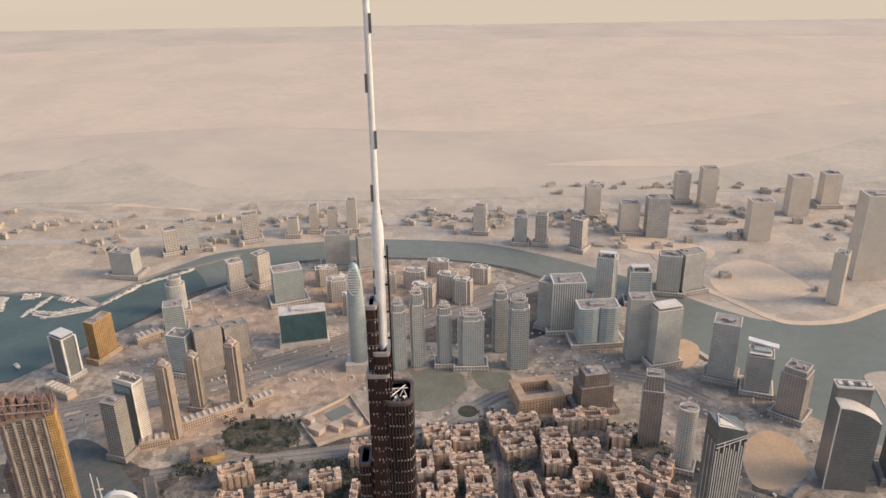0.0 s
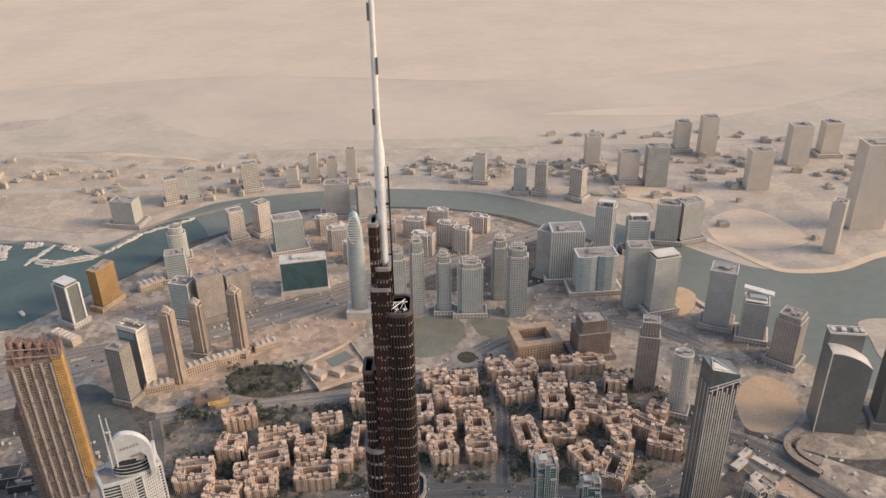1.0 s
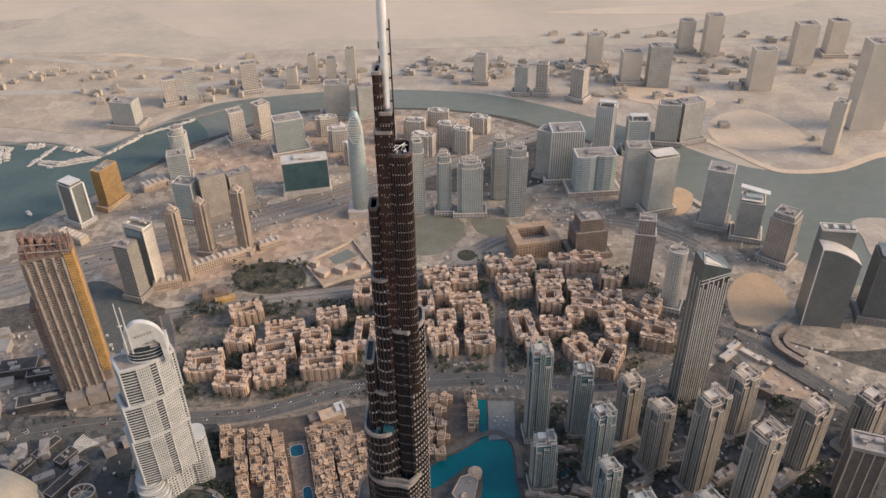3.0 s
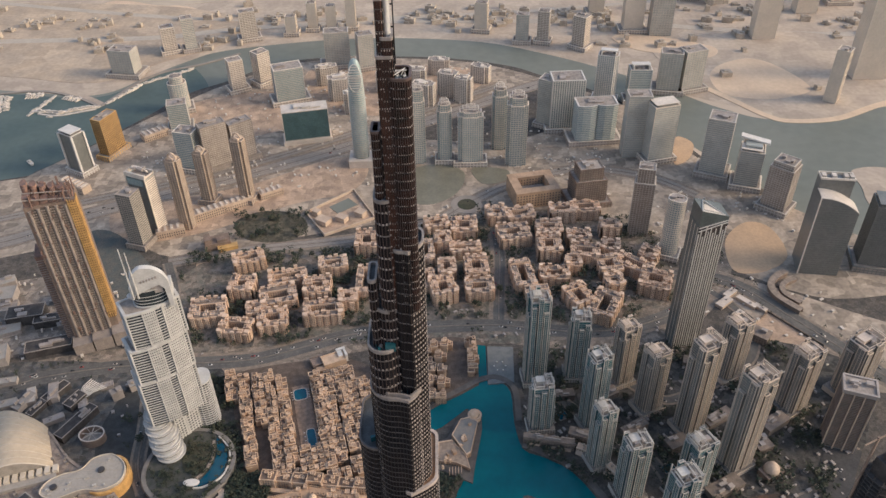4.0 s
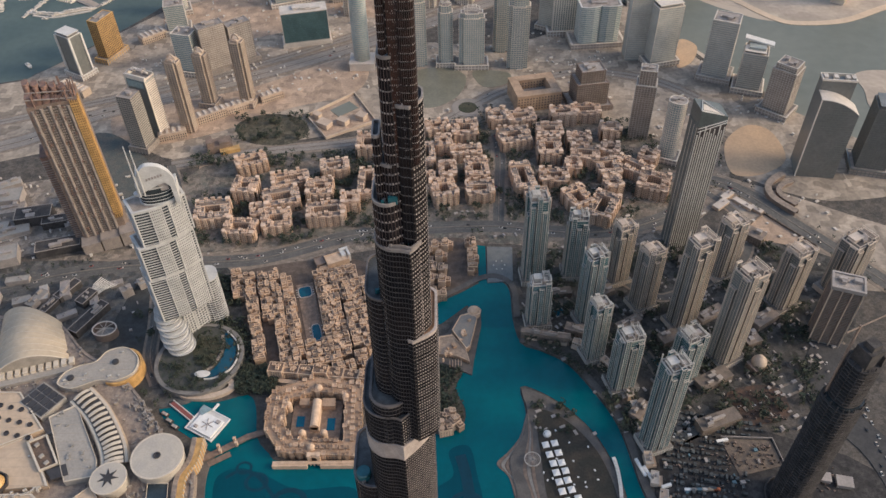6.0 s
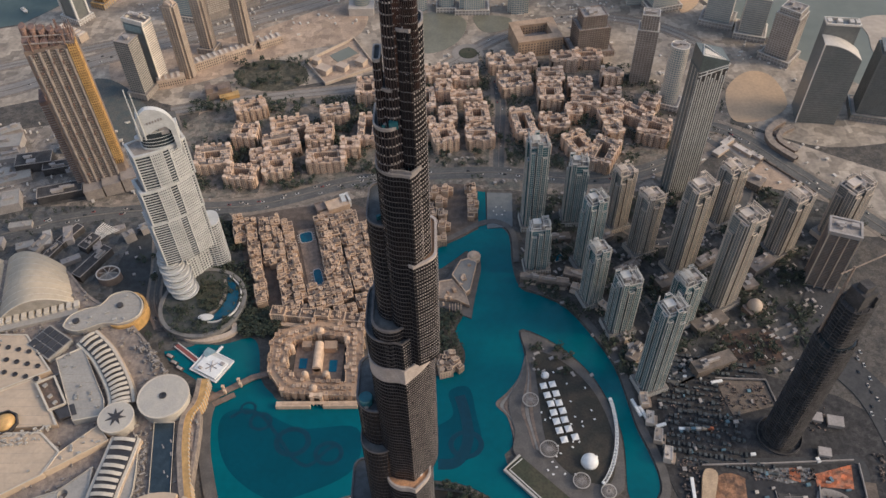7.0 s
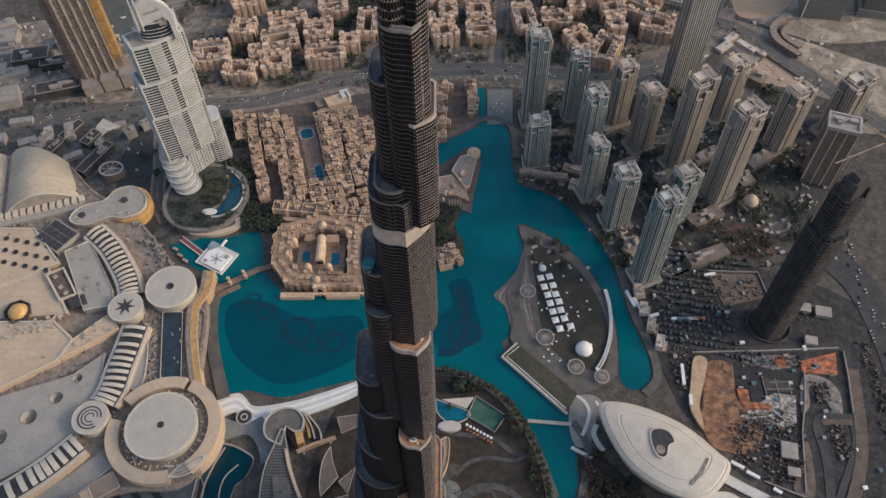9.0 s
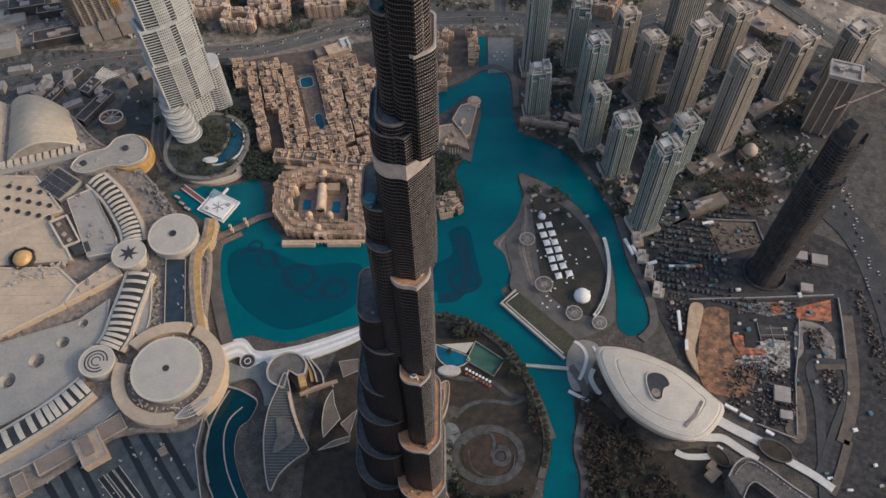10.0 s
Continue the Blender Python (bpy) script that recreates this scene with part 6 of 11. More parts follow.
def palace_front():
    """The long many-windowed front that closes the island quarter towards the bazaar."""
    t = thing("palace_front", "long sandy palace front with rows of windows and a central gate", "palace", at=(-150, 511, 0), rot=radians(-6.3))
    r = random.Random(6)
    for k in range(7):
        x, w, h, d = -54 + k * 18, 17.4, (15, 13, 14, 18, 14, 13, 15)[k], 12 if k % 2 else 14
        b = part("wing", Shape().box(x, 0, 0, h, w, d), ADOBE if k % 2 else ADOBE_L, t)
        sq = ((-1, -1), (1, -1), (1, 1), (-1, 1))
        part("parapet", Shape().band([(x + p * (w / 2 + 0.12), q * (d / 2 + 0.12)) for p, q in sq], [(x + p * (w / 2 - 0.5), q * (d / 2 - 0.5)) for p, q in sq], h, h + 1.1), ADOBE_L, b)
        part("roof", Shape().box(x, 0, h, h + 0.2, w - 1.0, d - 1.0), ADOBE_R, b)
        win, cl, rims = Shape(), Shape(), Shape()
        wall_windows(win, x - w / 2, -d / 2, x + w / 2, -d / 2, 0, h, 2.5, 3.5, 1.2, 2.0)
        wall_windows(win, x + w / 2, d / 2, x - w / 2, d / 2, 0, h, 2.5, 3.5, 1.2, 2.0)
        part("window_grid", win, RECESS, b, kind="stuff")
        for _ in range(4):
            rim_box(cl, rims, x + r.uniform(-0.36, 0.36) * w, r.uniform(-0.3, 0.3) * d, h, r.uniform(2.4, 4.6), r.uniform(2.4, 4.6), r.uniform(0.8, 3.0))
        part("roof_clutter", cl, ADOBE, b, kind="stuff")
        part("roof_coping", rims, ADOBE_L, b, kind="stuff")
        for sx in (-1, 1):
            part("buttress", Shape().box(x + sx * w * 0.46, -d / 2 - 0.5, 0, h + 1.8, 1.5, 1.6), ADOBE_L, t)
    part("gate_recess", Shape().box(0, -6.3, 0, 11, 6.5, 0.8), RECESS, t)
    part("terrace", Shape().box(0, -10.5, 0, 3.2, 124, 6).box(0, -13.6, 3.2, 4.2, 124, 0.5), ADOBE_L, t)
    return t


palace_front()
setting("pool_court", Shape().box(-170 - 24 * sa, 592 + 24 * ca, 0, 0.95, 22, 104, radians(15)), mat("pool_court_paving", (0.27, 0.19, 0.14), 0.9, vary=0.35, size=5, second=(0.17, 0.125, 0.095)), "paved court with pools between the rows of houses")
for x, y in ((-28, 722), (-14, 726), (0, 728), (-26, 704), (-8, 706), (-22, 686), (-6, 684), (-20, 664), (-4, 660), (-22, 642), (-8, 638), (32, 732), (34, 716), (35, 700), (34, 684), (-48, 715), (-50, 690), (-46, 668), (-70, 700), (-74, 676), (-70, 650), (-90, 690), (-92, 664)):
    place_house(rnd.randrange(8), x, y, radians(rnd.choice((0, 90)) + rnd.uniform(-8, 8)))
for x, y in ((-10, 446), (2, 450), (-4, 436), (8, 440)):
    place_house(rnd.randrange(8), x, y, radians(rnd.uniform(0, 90)))
for x, y, w, d in ((-187, 650, 16, 18), (-164, 581, 10, 26)):
    p = thing("swimming_pool", "small teal swimming pool with rounded ends in a paved court", "pool", "courtyard pools", (x, y, 0.9), radians(15))
    ring = oval(0, 0, w / 2, d / 2, 28, 0, 0.5)
    part("basin", Shape().band([(a * 1.16, b * 1.09) for a, b in ring], ring, 0.0, 0.9), PALE, p)
    part("water", Shape().prism(ring, 0, 0.7), mat("court_pool_water", (0.006, 0.085, 0.125), 0.15, vary=0.2, size=6), p)
    for k in range(8):
        part("lounger", Shape().box((-1) ** k * (w / 2 + 2.6), -d * 0.36 + (k // 2) * d * 0.24, 0, 0.6, 1.8, 0.7), WHITEP, p)


def souk():
    """The waterside bazaar: a many-cornered ring of halls round courts, with domes and towers."""
    r = random.Random(5)
    t = thing("bazaar", "golden-brown waterside bazaar with courts, domes and battlements", "bazaar")
    ring = [(-206, 474), (-205, 434), (-184, 404), (-96, 398), (-100, 494), (-156, 504), (-196, 490)]
    inner = [(p[0] + (-150 - p[0]) * 0.36, p[1] + (450 - p[1]) * 0.36) for p in ring]
    for i in range(len(ring)):
        j = (i + 1) % len(ring)
        h = r.uniform(10, 13)
        b = part("hall", Shape().prism([ring[i], ring[j], inner[j], inner[i]], 0, h), ADOBE, t)
        par = Shape()
        for a, c in ((ring[i], ring[j]), (inner[i], inner[j])):
            ln, an = math.hypot(c[0] - a[0], c[1] - a[1]), math.atan2(c[1] - a[1], c[0] - a[0])
            m = int(ln / 2.2)
            for s in range(m):
                par.box(a[0] + (c[0] - a[0]) * (s + 0.5) / m, a[1] + (c[1] - a[1]) * (s + 0.5) / m, h, h + 1.5, 1.3, 0.8, an)
        part("battlement_edging", par, ADOBE_L, b, kind="stuff")
        win = Shape()
        wall_windows(win, *ring[i], *ring[j], 0, h, 3.4, 4.2, 1.5, 2.4)
        wall_windows(win, *inner[i], *inner[j], 0, h, 3.4, 4.2, 1.5, 2.4)
        part("window_grid", win, RECESS, b, kind="stuff")
        m = int(math.hypot(ring[j][0] - ring[i][0], ring[j][1] - ring[i][1]) / 9)
        for s in range(m + 1):
            u = (s + 0.5) / (m + 1)
            for dep in (0.04, 0.5, 0.96):
                if r.random() < (0.3 if dep != 0.5 else 0.1):
                    continue
                ox, oy = ring[i][0] + (ring[j][0] - ring[i][0]) * u, ring[i][1] + (ring[j][1] - ring[i][1]) * u
                ix, iy = inner[i][0] + (inner[j][0] - inner[i][0]) * u, inner[i][1] + (inner[j][1] - inner[i][1]) * u
                x, y, q, hh = ox + (ix - ox) * dep, oy + (iy - oy) * dep, r.uniform(2.6, 5.2), h + r.uniform(0.8, 3.6)
                part("turret", Shape().box(x, y, 0, hh, q, q).band([(x - q / 2 - 0.3, y - q / 2 - 0.3), (x + q / 2 + 0.3, y - q / 2 - 0.3), (x + q / 2 + 0.3, y + q / 2 + 0.3), (x - q / 2 - 0.3, y + q / 2 + 0.3)], [(x - q / 2 + 0.5, y - q / 2 + 0.5), (x + q / 2 - 0.5, y - q / 2 + 0.5), (x + q / 2 - 0.5, y + q / 2 - 0.5), (x - q / 2 + 0.5, y + q / 2 - 0.5)], hh, hh + 0.9), ADOBE_L if r.random() < 0.5 else ADOBE, t)
    for x, y, w, d, h in ((-137, 470, 14, 10, 9), (-165, 472, 10, 8, 8)):
        part("inner_hall", Shape().box(x, y, 0, h, w, d).box(x, y, h, h + 0.8, w + 1, d + 1), ADOBE, t)
    part("court_pool", Shape().box(-168, 450, 0, 1.2, 9, 14), POOL, t, "teal court pool")
    part("court_pool", Shape().box(-133, 446, 0, 1.2, 9, 16), POOL, t, "teal court pool")
    part("court_paving", Shape().box(-150, 450, 0, 0.8, 56, 56), mat("court_paving", (0.30, 0.21, 0.15), 0.9, vary=0.3, size=5), t)
    part("barrel_roof", Shape().tube([(-150, 436, 10), (-150, 472, 10)], 5.0, 18).box(-150, 454, 0, 10, 10, 36), ADOBE_L, t, smooth=False)
    for x, y, q, z in ((-162, 428, 3.6, 12.5), (-138, 428, 3.6, 12.5), (-182, 466, 3.2, 12), (-118, 476, 3.6, 13), (-150, 488, 4.0, 13.5), (-112, 440, 3.2, 12), (-188, 446, 3.2, 12), (-150, 409, 4.2, 13), (-128, 409, 2.6, 12), (-172, 412, 2.6, 12)):
        part("dome", Shape().turn(x, y, [(q * 1.12, 0), (q * 1.12, z), (q, z), (q * 0.95, z + q * 0.35), (q * 0.7, z + q * 0.75), (q * 0.35, z + q * 0.98), (0.15, z + q * 1.15)], 18), ADOBE_L, t, smooth=False)
    arc = Shape()
    for i in range(22):
        arc.box(-182 + i * 4.0, 394.5, 0, 5, 1.2, 1.2)
    arc.box(-140, 394.5, 5, 6.2, 88, 3.4)
    part("arcade", arc, ADOBE_L, t)
    for sx in (-1, 1):
        part("gate_pylon", Shape().box(-146 + sx * 5.2, 399, 0, 14.5, 3.4, 5).box(-146 + sx * 5.2, 399, 14.5, 15.2, 4.2, 5.8), ADOBE_L, t)
        part("water_terrace", Shape().box(-146 + sx * 26, 393.4, 0, 5.4, 38, 7).box(-146 + sx * 26, 390.2, 5.4, 6.4, 38, 0.5), ADOBE_L, t)
    part("gate_arch", Shape().tube([(-146 + 3.9 * math.cos(k * math.pi / 8), 397.2, 9 + 3.6 * math.sin(k * math.pi / 8)) for k in range(9)], 0.9, 6).box(-146, 399.5, 12.6, 14.8, 9, 4), ADOBE_L, t)
    part("gate_recess", Shape().box(-146, 400.6, 0, 12, 7.4, 0.6), RECESS, t)
    return t


souk()
court_box()


def promenade_hall():
    """Flat-roofed hall on the promontory, with a domed round end and a lower wing."""
    t = thing("promenade_hall", "flat-roofed sandy waterside hall with a domed round end", "hall")
    main = [(5, 576), (22, 546), (27, 550), (37, 596), (30, 604), (16, 600)]
    wing = [(-12, 540), (10, 537), (26, 528), (22, 546), (5, 570), (-11, 567)]
    for poly, z, m in ((main, 8.5, mat("hall_roof_felt", (0.20, 0.185, 0.165), 0.9, vary=0.4, size=4, second=(0.24, 0.2, 0.165))), (wing, 6.5, mat("hall_tan_roof", (0.36, 0.26, 0.185), 0.9, vary=0.3, size=5))):
        n = len(poly)
        cx, cy = sum(p[0] for p in poly) / n, sum(p[1] for p in poly) / n
        inn = [(p[0] + (cx - p[0]) * 0.06, p[1] + (cy - p[1]) * 0.06) for p in poly]
        b = part("hall_block", Shape().prism(poly, 0, z), ADOBE, t)
        part("parapet", Shape().band(poly, inn, z, z + 1.1), ADOBE_L, b)
        part("roof", Shape().prism(inn, z, z + 0.2), m, b)
        w = Shape()
        for k in range(n):
            wall_windows(w, *poly[k], *poly[(k + 1) % n], 0, z, 3.0, 3.4, 1.4, 2.0)
        part("window_grid", w, RECESS, b, kind="stuff")
    part("round_end", Shape().turn(33.5, 607, [(8.0, 0), (8.0, 8), (8.6, 8.2), (8.6, 9.0), (7.0, 9.2)], 24), ADOBE_L, t)
    part("dome", Shape().turn(33.5, 607, [(6.6, 9.0), (6.2, 11), (4.6, 13), (2.2, 14.2), (0.1, 14.6)], 24), ADOBE_L, t, smooth=True)
    part("quay_wall", Shape().prism([(-16, 534), (10, 522), (28, 512), (31, 534), (42, 590), (42, 612), (30, 616), (12, 604), (0, 578), (-16, 570)], 0, 1.6), PAVING, t)
    rr = random.Random(4)
    for k in range(16):
        a, b, q = rr.random(), rr.random(), rr.uniform(1.2, 4.2)
        x, y = (14 + 14 * a, 556 + 34 * a + 10 * b - 5) if k < 8 else (-8 + 22 * a, 528 + 26 * b)
        part("roof_block", Shape().box(x, y, 6, 8.6 + rr.uniform(0.8, 3.0), q, q * rr.uniform(0.6, 1.6), 0.5), ADOBE_L if k % 3 else ADOBE, t)
    for k in range(5):
        part("pergola", Shape().box(2 + k * 3.4, 524 + k * 0.6, 6.6, 9.4, 0.5, 9), ADOBE_L, t)
    return t


promenade_hall()
setting("fountain_plaza", Shape().prism([(53, 663), (87, 666), (90, 730), (55, 732)], 0.0, 1.3), mat("plaza_paving", (0.17, 0.17, 0.16), 0.8, vary=0.25, size=9, second=(0.13, 0.135, 0.13)), "grey-green paved fountain plaza")
setting("side_basin", Shape().prism([(41, 650), (52, 650), (53, 734), (42, 736)], 0.0, 0.45), WATER, "narrow teal water basin beside the plaza")
# White dots of the plaza's fountain ring; post and globe shapes are invented.
for k in range(6):
    a = k * math.pi / 3
    f = thing("plaza_lamp", "small round white globe on a post in the plaza ring", "lamp", "ring of plaza lamps", (70 + 7.5 * math.cos(a), 694 + 8.5 * math.sin(a), 1.3))
    part("post", Shape().box(0, 0, 0, 0.8, 0.5, 0.5), GREYCON, f)
    part("globe", Shape().turn(0, 0, [(0.2, 0.7), (0.95, 1.3), (0.95, 1.7), (0.2, 2.2)], 12), WHITEP, f)


# ---------------------------------------------------------------- shopping mall
MROOF = mat("mall_roof_membrane", (0.54, 0.395, 0.27), 0.85, vary=0.12, size=30, second=(0.47, 0.35, 0.245))
MROOF2 = mat("mall_grey_roof", (0.345, 0.305, 0.26), 0.85, vary=0.16, size=18, second=(0.30, 0.268, 0.232))
MDISC = mat("mall_disc_roof", (0.46, 0.40, 0.325), 0.75, vary=0.12, size=12, second=(0.41, 0.36, 0.305))
MRIB = mat("mall_vault_rib", (0.58, 0.49, 0.385), 0.7, vary=0.12, size=5)
MDARK = mat("mall_skylight", (0.06, 0.052, 0.048), 0.3, vary=0.3, size=5)
# Gold that carries the low sun's tone on the mall's lake front.
MGOLD = mat("mall_golden_facade", (0.60, 0.35, 0.13), 0.5, 0.1, vary=0.25, size=6)
MCLUT = mat("mall_service_decks", (0.30, 0.235, 0.185), 0.9, vary=0.4, size=5, second=(0.19, 0.15, 0.125))
MVAULT = mat("mall_fabric_vault", (0.50, 0.40, 0.29), 0.85, vary=0.12, size=40, second=(0.42, 0.345, 0.26), spec=0.2)

STRIPGLASS = mat("sunken_strip_glass", (0.035, 0.05, 0.06), 0.25, vary=0.25, size=9)

mall = thing("shopping_mall", "sprawling pale shopping mall with curved roofs, domes and arched vaults", "shopping mall")


def slab(poly, z, m, label="", edge=MRIB, name="roof_slab"):
    b = part(name, Shape().prism(poly, 0, z), m, mall, label)
    n = len(poly)
    cx, cy = sum(p[0] for p in poly) / n, sum(p[1] for p in poly) / n
    part("parapet", Shape().band(poly, [(p[0] + (cx - p[0]) * 0.025, p[1] + (cy - p[1]) * 0.025) for p in poly], z, z + 1.2), edge, b)
    x0, x1, y0, y1 = min(p[0] for p in poly), max(p[0] for p in poly), min(p[1] for p in poly), max(p[1] for p in poly)
    if m not in (MCLUT, MDARK, STRIPGLASS) and (x1 - x0) * (y1 - y0) > 1500:
        rr = random.Random(int(x0 + y0))
        seams, units = Shape(), Shape()
        y = y0 + 5
        while y < y1:
            x = x0
            while x < x1:
                if inside((x - 3, y), poly) and inside((x + 3, y), poly):
                    seams.box(x, y, z, z + 0.12, 4.1, 0.25)
                x += 4
            y += 11
        for _ in range(26):
            x, y = rr.uniform(x0, x1), rr.uniform(y0, y1)
            if inside((x - 4, y - 4), poly) and inside((x + 4, y + 4), poly):
                units.box(x, y, z, z + rr.uniform(0.8, 2.4), rr.uniform(1.2, 5), rr.uniform(1.2, 3), rr.choice((0.4, 1.97)))
        if seams.v:
            part("roof_seaming", seams, mat("roof_seam", (0.43, 0.35, 0.27), 0.85, vary=0.3, size=8), b, kind="stuff")
        if units.v:
            part("roof_plant_group", units, mat("roof_unit_metal", (0.42, 0.38, 0.33), 0.6, vary=0.4, size=3, each=0.2), b, kind="stuff")
    return b


BASE = curve_loop([(-690, 590), (-566, 604), (-490, 592), (-440, 545), (-375, 500), (-300, 410), (-270, 380), (-262, 290), (-252, 250), (-240, 200), (-262, 168), (-330, 160), (-420, 100), (-640, 60)], 4)
slab(BASE, 13, MCLUT, "cluttered service roof with ducts and walkways", MCLUT, "service_roof")
slab([(-640, 470), (-535, 482), (-491, 481), (-447, 431), (-510, 398), (-640, 330)], 20, MROOF)
slab([(-640, 320), (-512, 396), (-458, 424), (-418, 362), (-498, 368 - 12), (-640, 270)], 19, MROOF)
slab([(-402, 365), (-446, 446), (-420, 462), (-376, 392), (-370, 372)], 21, MROOF2)
slab([(-640, 262), (-500, 352), (-430, 352), (-404, 330), (-414, 304), (-468, 270), (-640, 180)], 21, MROOF)
slab([(-412, 306), (-404, 328), (-372, 360), (-357, 342)], 22, MROOF)
# sunken roof court with its stair huts, and the brown plant strip beside it
CT = [(-457, 413), (-432, 379), (-416, 387), (-440, 422)]
ct = part("roof_court", Shape().prism(CT, 18, 20.6), mat("brown_court_deck", (0.16, 0.105, 0.075), 0.9, vary=0.35, size=4, second=(0.10, 0.072, 0.055)), mall, "brown sunken roof court")
part("court_parapet", strip(CT + [CT[0]], 2.2, 19, 23), MRIB, ct)
for x, y in ((-446, 410), (-436, 396), (-428, 388)):
    part("court_hut", Shape().box(x, y, 20.6, 22.6, 4.5, 3.2, 0.95).box(x, y, 22.6, 23, 5, 3.7, 0.95), MROOF2, ct)
part("dark_well", Shape().prism([(-426, 379), (-416, 368), (-400, 374), (-407, 387)], 18, 21.6), MDARK, mall, "dark roof well")
pr_ = Shape()
mq = random.Random(33)
for _ in range(60):
    x, y = mq.uniform(-480, -424), mq.uniform(336, 354)
    pr_.box(x, y + (x + 452) * 0.3, 19, 21.6 + mq.uniform(0.4, 2.4), mq.uniform(1.0, 4.5), mq.uniform(0.8, 2.2), 0.45)
part("plant_clutter", pr_, MATS["mall_disc_roof"], mall, kind="stuff")
# grey roof with round bowl skylights let into it
PIERCED = [(-640, 168), (-468, 262), (-394, 288), (-366, 314), (-358, 255), (-376, 212), (-440, 172), (-640, 70)][::-1]
BOWLS = ((-450, 219, 9.0), (-426, 241, 8.6), (-404, 262, 7.0), (-388, 284, 5.6), (-478, 200, 9.0))
rims = [oval(x, y, q, q, 28) for x, y, q in BOWLS]
loops = [[Vector((p[0], p[1], 0)) for p in ring] for ring in [PIERCED] + [r_[::-1] for r_ in rims]]
flat = [p for ring in loops for p in ring]
n = len(PIERCED)
sk = Shape().add([(p.x, p.y, 18.0) for p in flat], [tuple(f) for f in tessellate_polygon(loops)])
sk.add([(*p, 0) for p in PIERCED] + [(*p, 18.0) for p in PIERCED], [(i, (i + 1) % n, n + (i + 1) % n, n + i) for i in range(n)])
pr = part("roof_slab", sk, MROOF2, mall, "grey roof pierced by round skylight bowls")
part("parapet", Shape().band(PIERCED, [(p[0] + (-450 - p[0]) * 0.02, p[1] + (215 - p[1]) * 0.02) for p in PIERCED], 18, 19.1), MROOF2, pr)
for x, y, q in BOWLS:
    part("skylight_bowl", Shape().turn(x, y, [(q, 18.0), (q, 18.5), (q - 0.35, 18.5), (q - 0.4, 17.6), (q * 0.86, 14.5), (q * 0.55, 12.2), (0.05, 11.4)], 28, a0=0.0, a1=2 * math.pi), MROOF2, pr, smooth=True)
for i in range(15):
    x, y = -520 + (i % 5) * 13 + (i // 5) * 4, 466 - (i // 5) * 17 - (i % 5) * 3
    part("round_skylight", Shape().turn(x, y, [(3.0, 19.8), (3.0, 21.4), (2.3, 21.4), (2.3, 20.4), (0.1, 20.4)], 16), MDARK, mall)
# eight-sided dome
part("dome_well", Shape().turn(-475, 368 - 4, [(15, 18), (15, 23), (13.5, 23), (13.5, 20), (0.1, 20)], 8), MDARK, mall)
part("dome", Shape().turn(-474, 364, [(11, 20), (10.5, 23), (8, 26.5), (4, 28.6), (0.1, 29.2)], 24), MGOLD, mall, "copper-toned shallow dome", smooth=True)


def rotunda(x, y, r, z, collar=0.0):
    b = part("rotunda", Shape().turn(x, y, [(r * 0.97, 0), (r * 0.97, z - 2.2), (r, z - 2), (r, z), (r * 0.985, z + 0.5), (r * 0.3, z + 1.0), (0.1, z + 1.1)], 56), MDISC, mall)
    part("rim", Shape().band(oval(x, y, r * 1.03, r * 1.03, 56), oval(x, y, r * 0.96, r * 0.96, 56), z - 1.2, z + 0.7), MRIB, b)
    return b


d1 = rotunda(-354, 366, 18.4, 27)
star = []
for i in range(14):
    a = math.pi * i / 7
    star.append((-354 + math.cos(a) * (11 if i % 2 == 0 else 4.2), 366 + math.sin(a) * (11 if i % 2 == 0 else 4.2)))
part("star_skylight", Shape().prism(star, 27.5, 28.5), MDARK, d1, "dark star-shaped skylight")
d2 = rotunda(-309, 391, 27, 28)
part("hub", Shape().turn(-309, 391, [(4, 28.6), (4, 30.2), (2.2, 30.2), (2.2, 29.4), (0.1, 29.4)], 20), MDARK, d2)
d3 = rotunda(-359, 236, 17.6, 27)
for q0, q1 in ((11.5, 10.1), (8.0, 6.8), (4.4, 3.2)):
    sp = Shape()
    n = 40
    vs = [(-359 + math.cos(a) * (q + a * 0.28), 236 + math.sin(a) * (q + a * 0.28)) for q in (q0, q1) for a in [5.4 * i / n for i in range(n + 1)]]
    sp.prism(vs[:n + 1] + vs[n + 1:][::-1], 27.4, 28.1)
    part("spiral_groove", sp, MDARK, d3)
d4 = rotunda(-285, 226, 34.6, 30)
part("oculus", Shape().turn(-285, 226, [(3.4, 30.6), (3.4, 31.6), (2.6, 31.6), (0.1, 31.7)], 20), MDARK, d4)
part("moat", Shape().band(oval(-285, 226, 44, 44, 56), oval(-285, 226, 34, 34, 56), 0, 17), MCLUT, d4)
ringo = Shape()
for a0, a1 in ((-0.9, 1.2), (1.32, 2.55), (2.95, 5.0)):
    m = 24
    o = [(-285 + 57 * math.cos(a0 + (a1 - a0) * i / m), 226 + 57 * math.sin(a0 + (a1 - a0) * i / m)) for i in range(m + 1)]
    n2 = [(-285 + 44.5 * math.cos(a1 - (a1 - a0) * i / m), 226 + 44.5 * math.sin(a1 - (a1 - a0) * i / m)) for i in range(m + 1)]
    part("ring_roof", Shape().prism(o + n2, 0, 23), MROOF, d4)
units = Shape()
for i in range(80):
    a = i * 0.53 + (i * 13 % 7) * 0.05
    q = 35.8 + (i * 7 % 9) * 0.9
    units.box(-285 + q * math.cos(a), 226 + q * math.sin(a), 17, 17.8 + (i % 4) * 0.4, 1.4 + (i % 3) * 0.7, 0.9 + (i % 2) * 0.6, a)
part("moat_plant_group", units, MRIB, d4, kind="stuff")
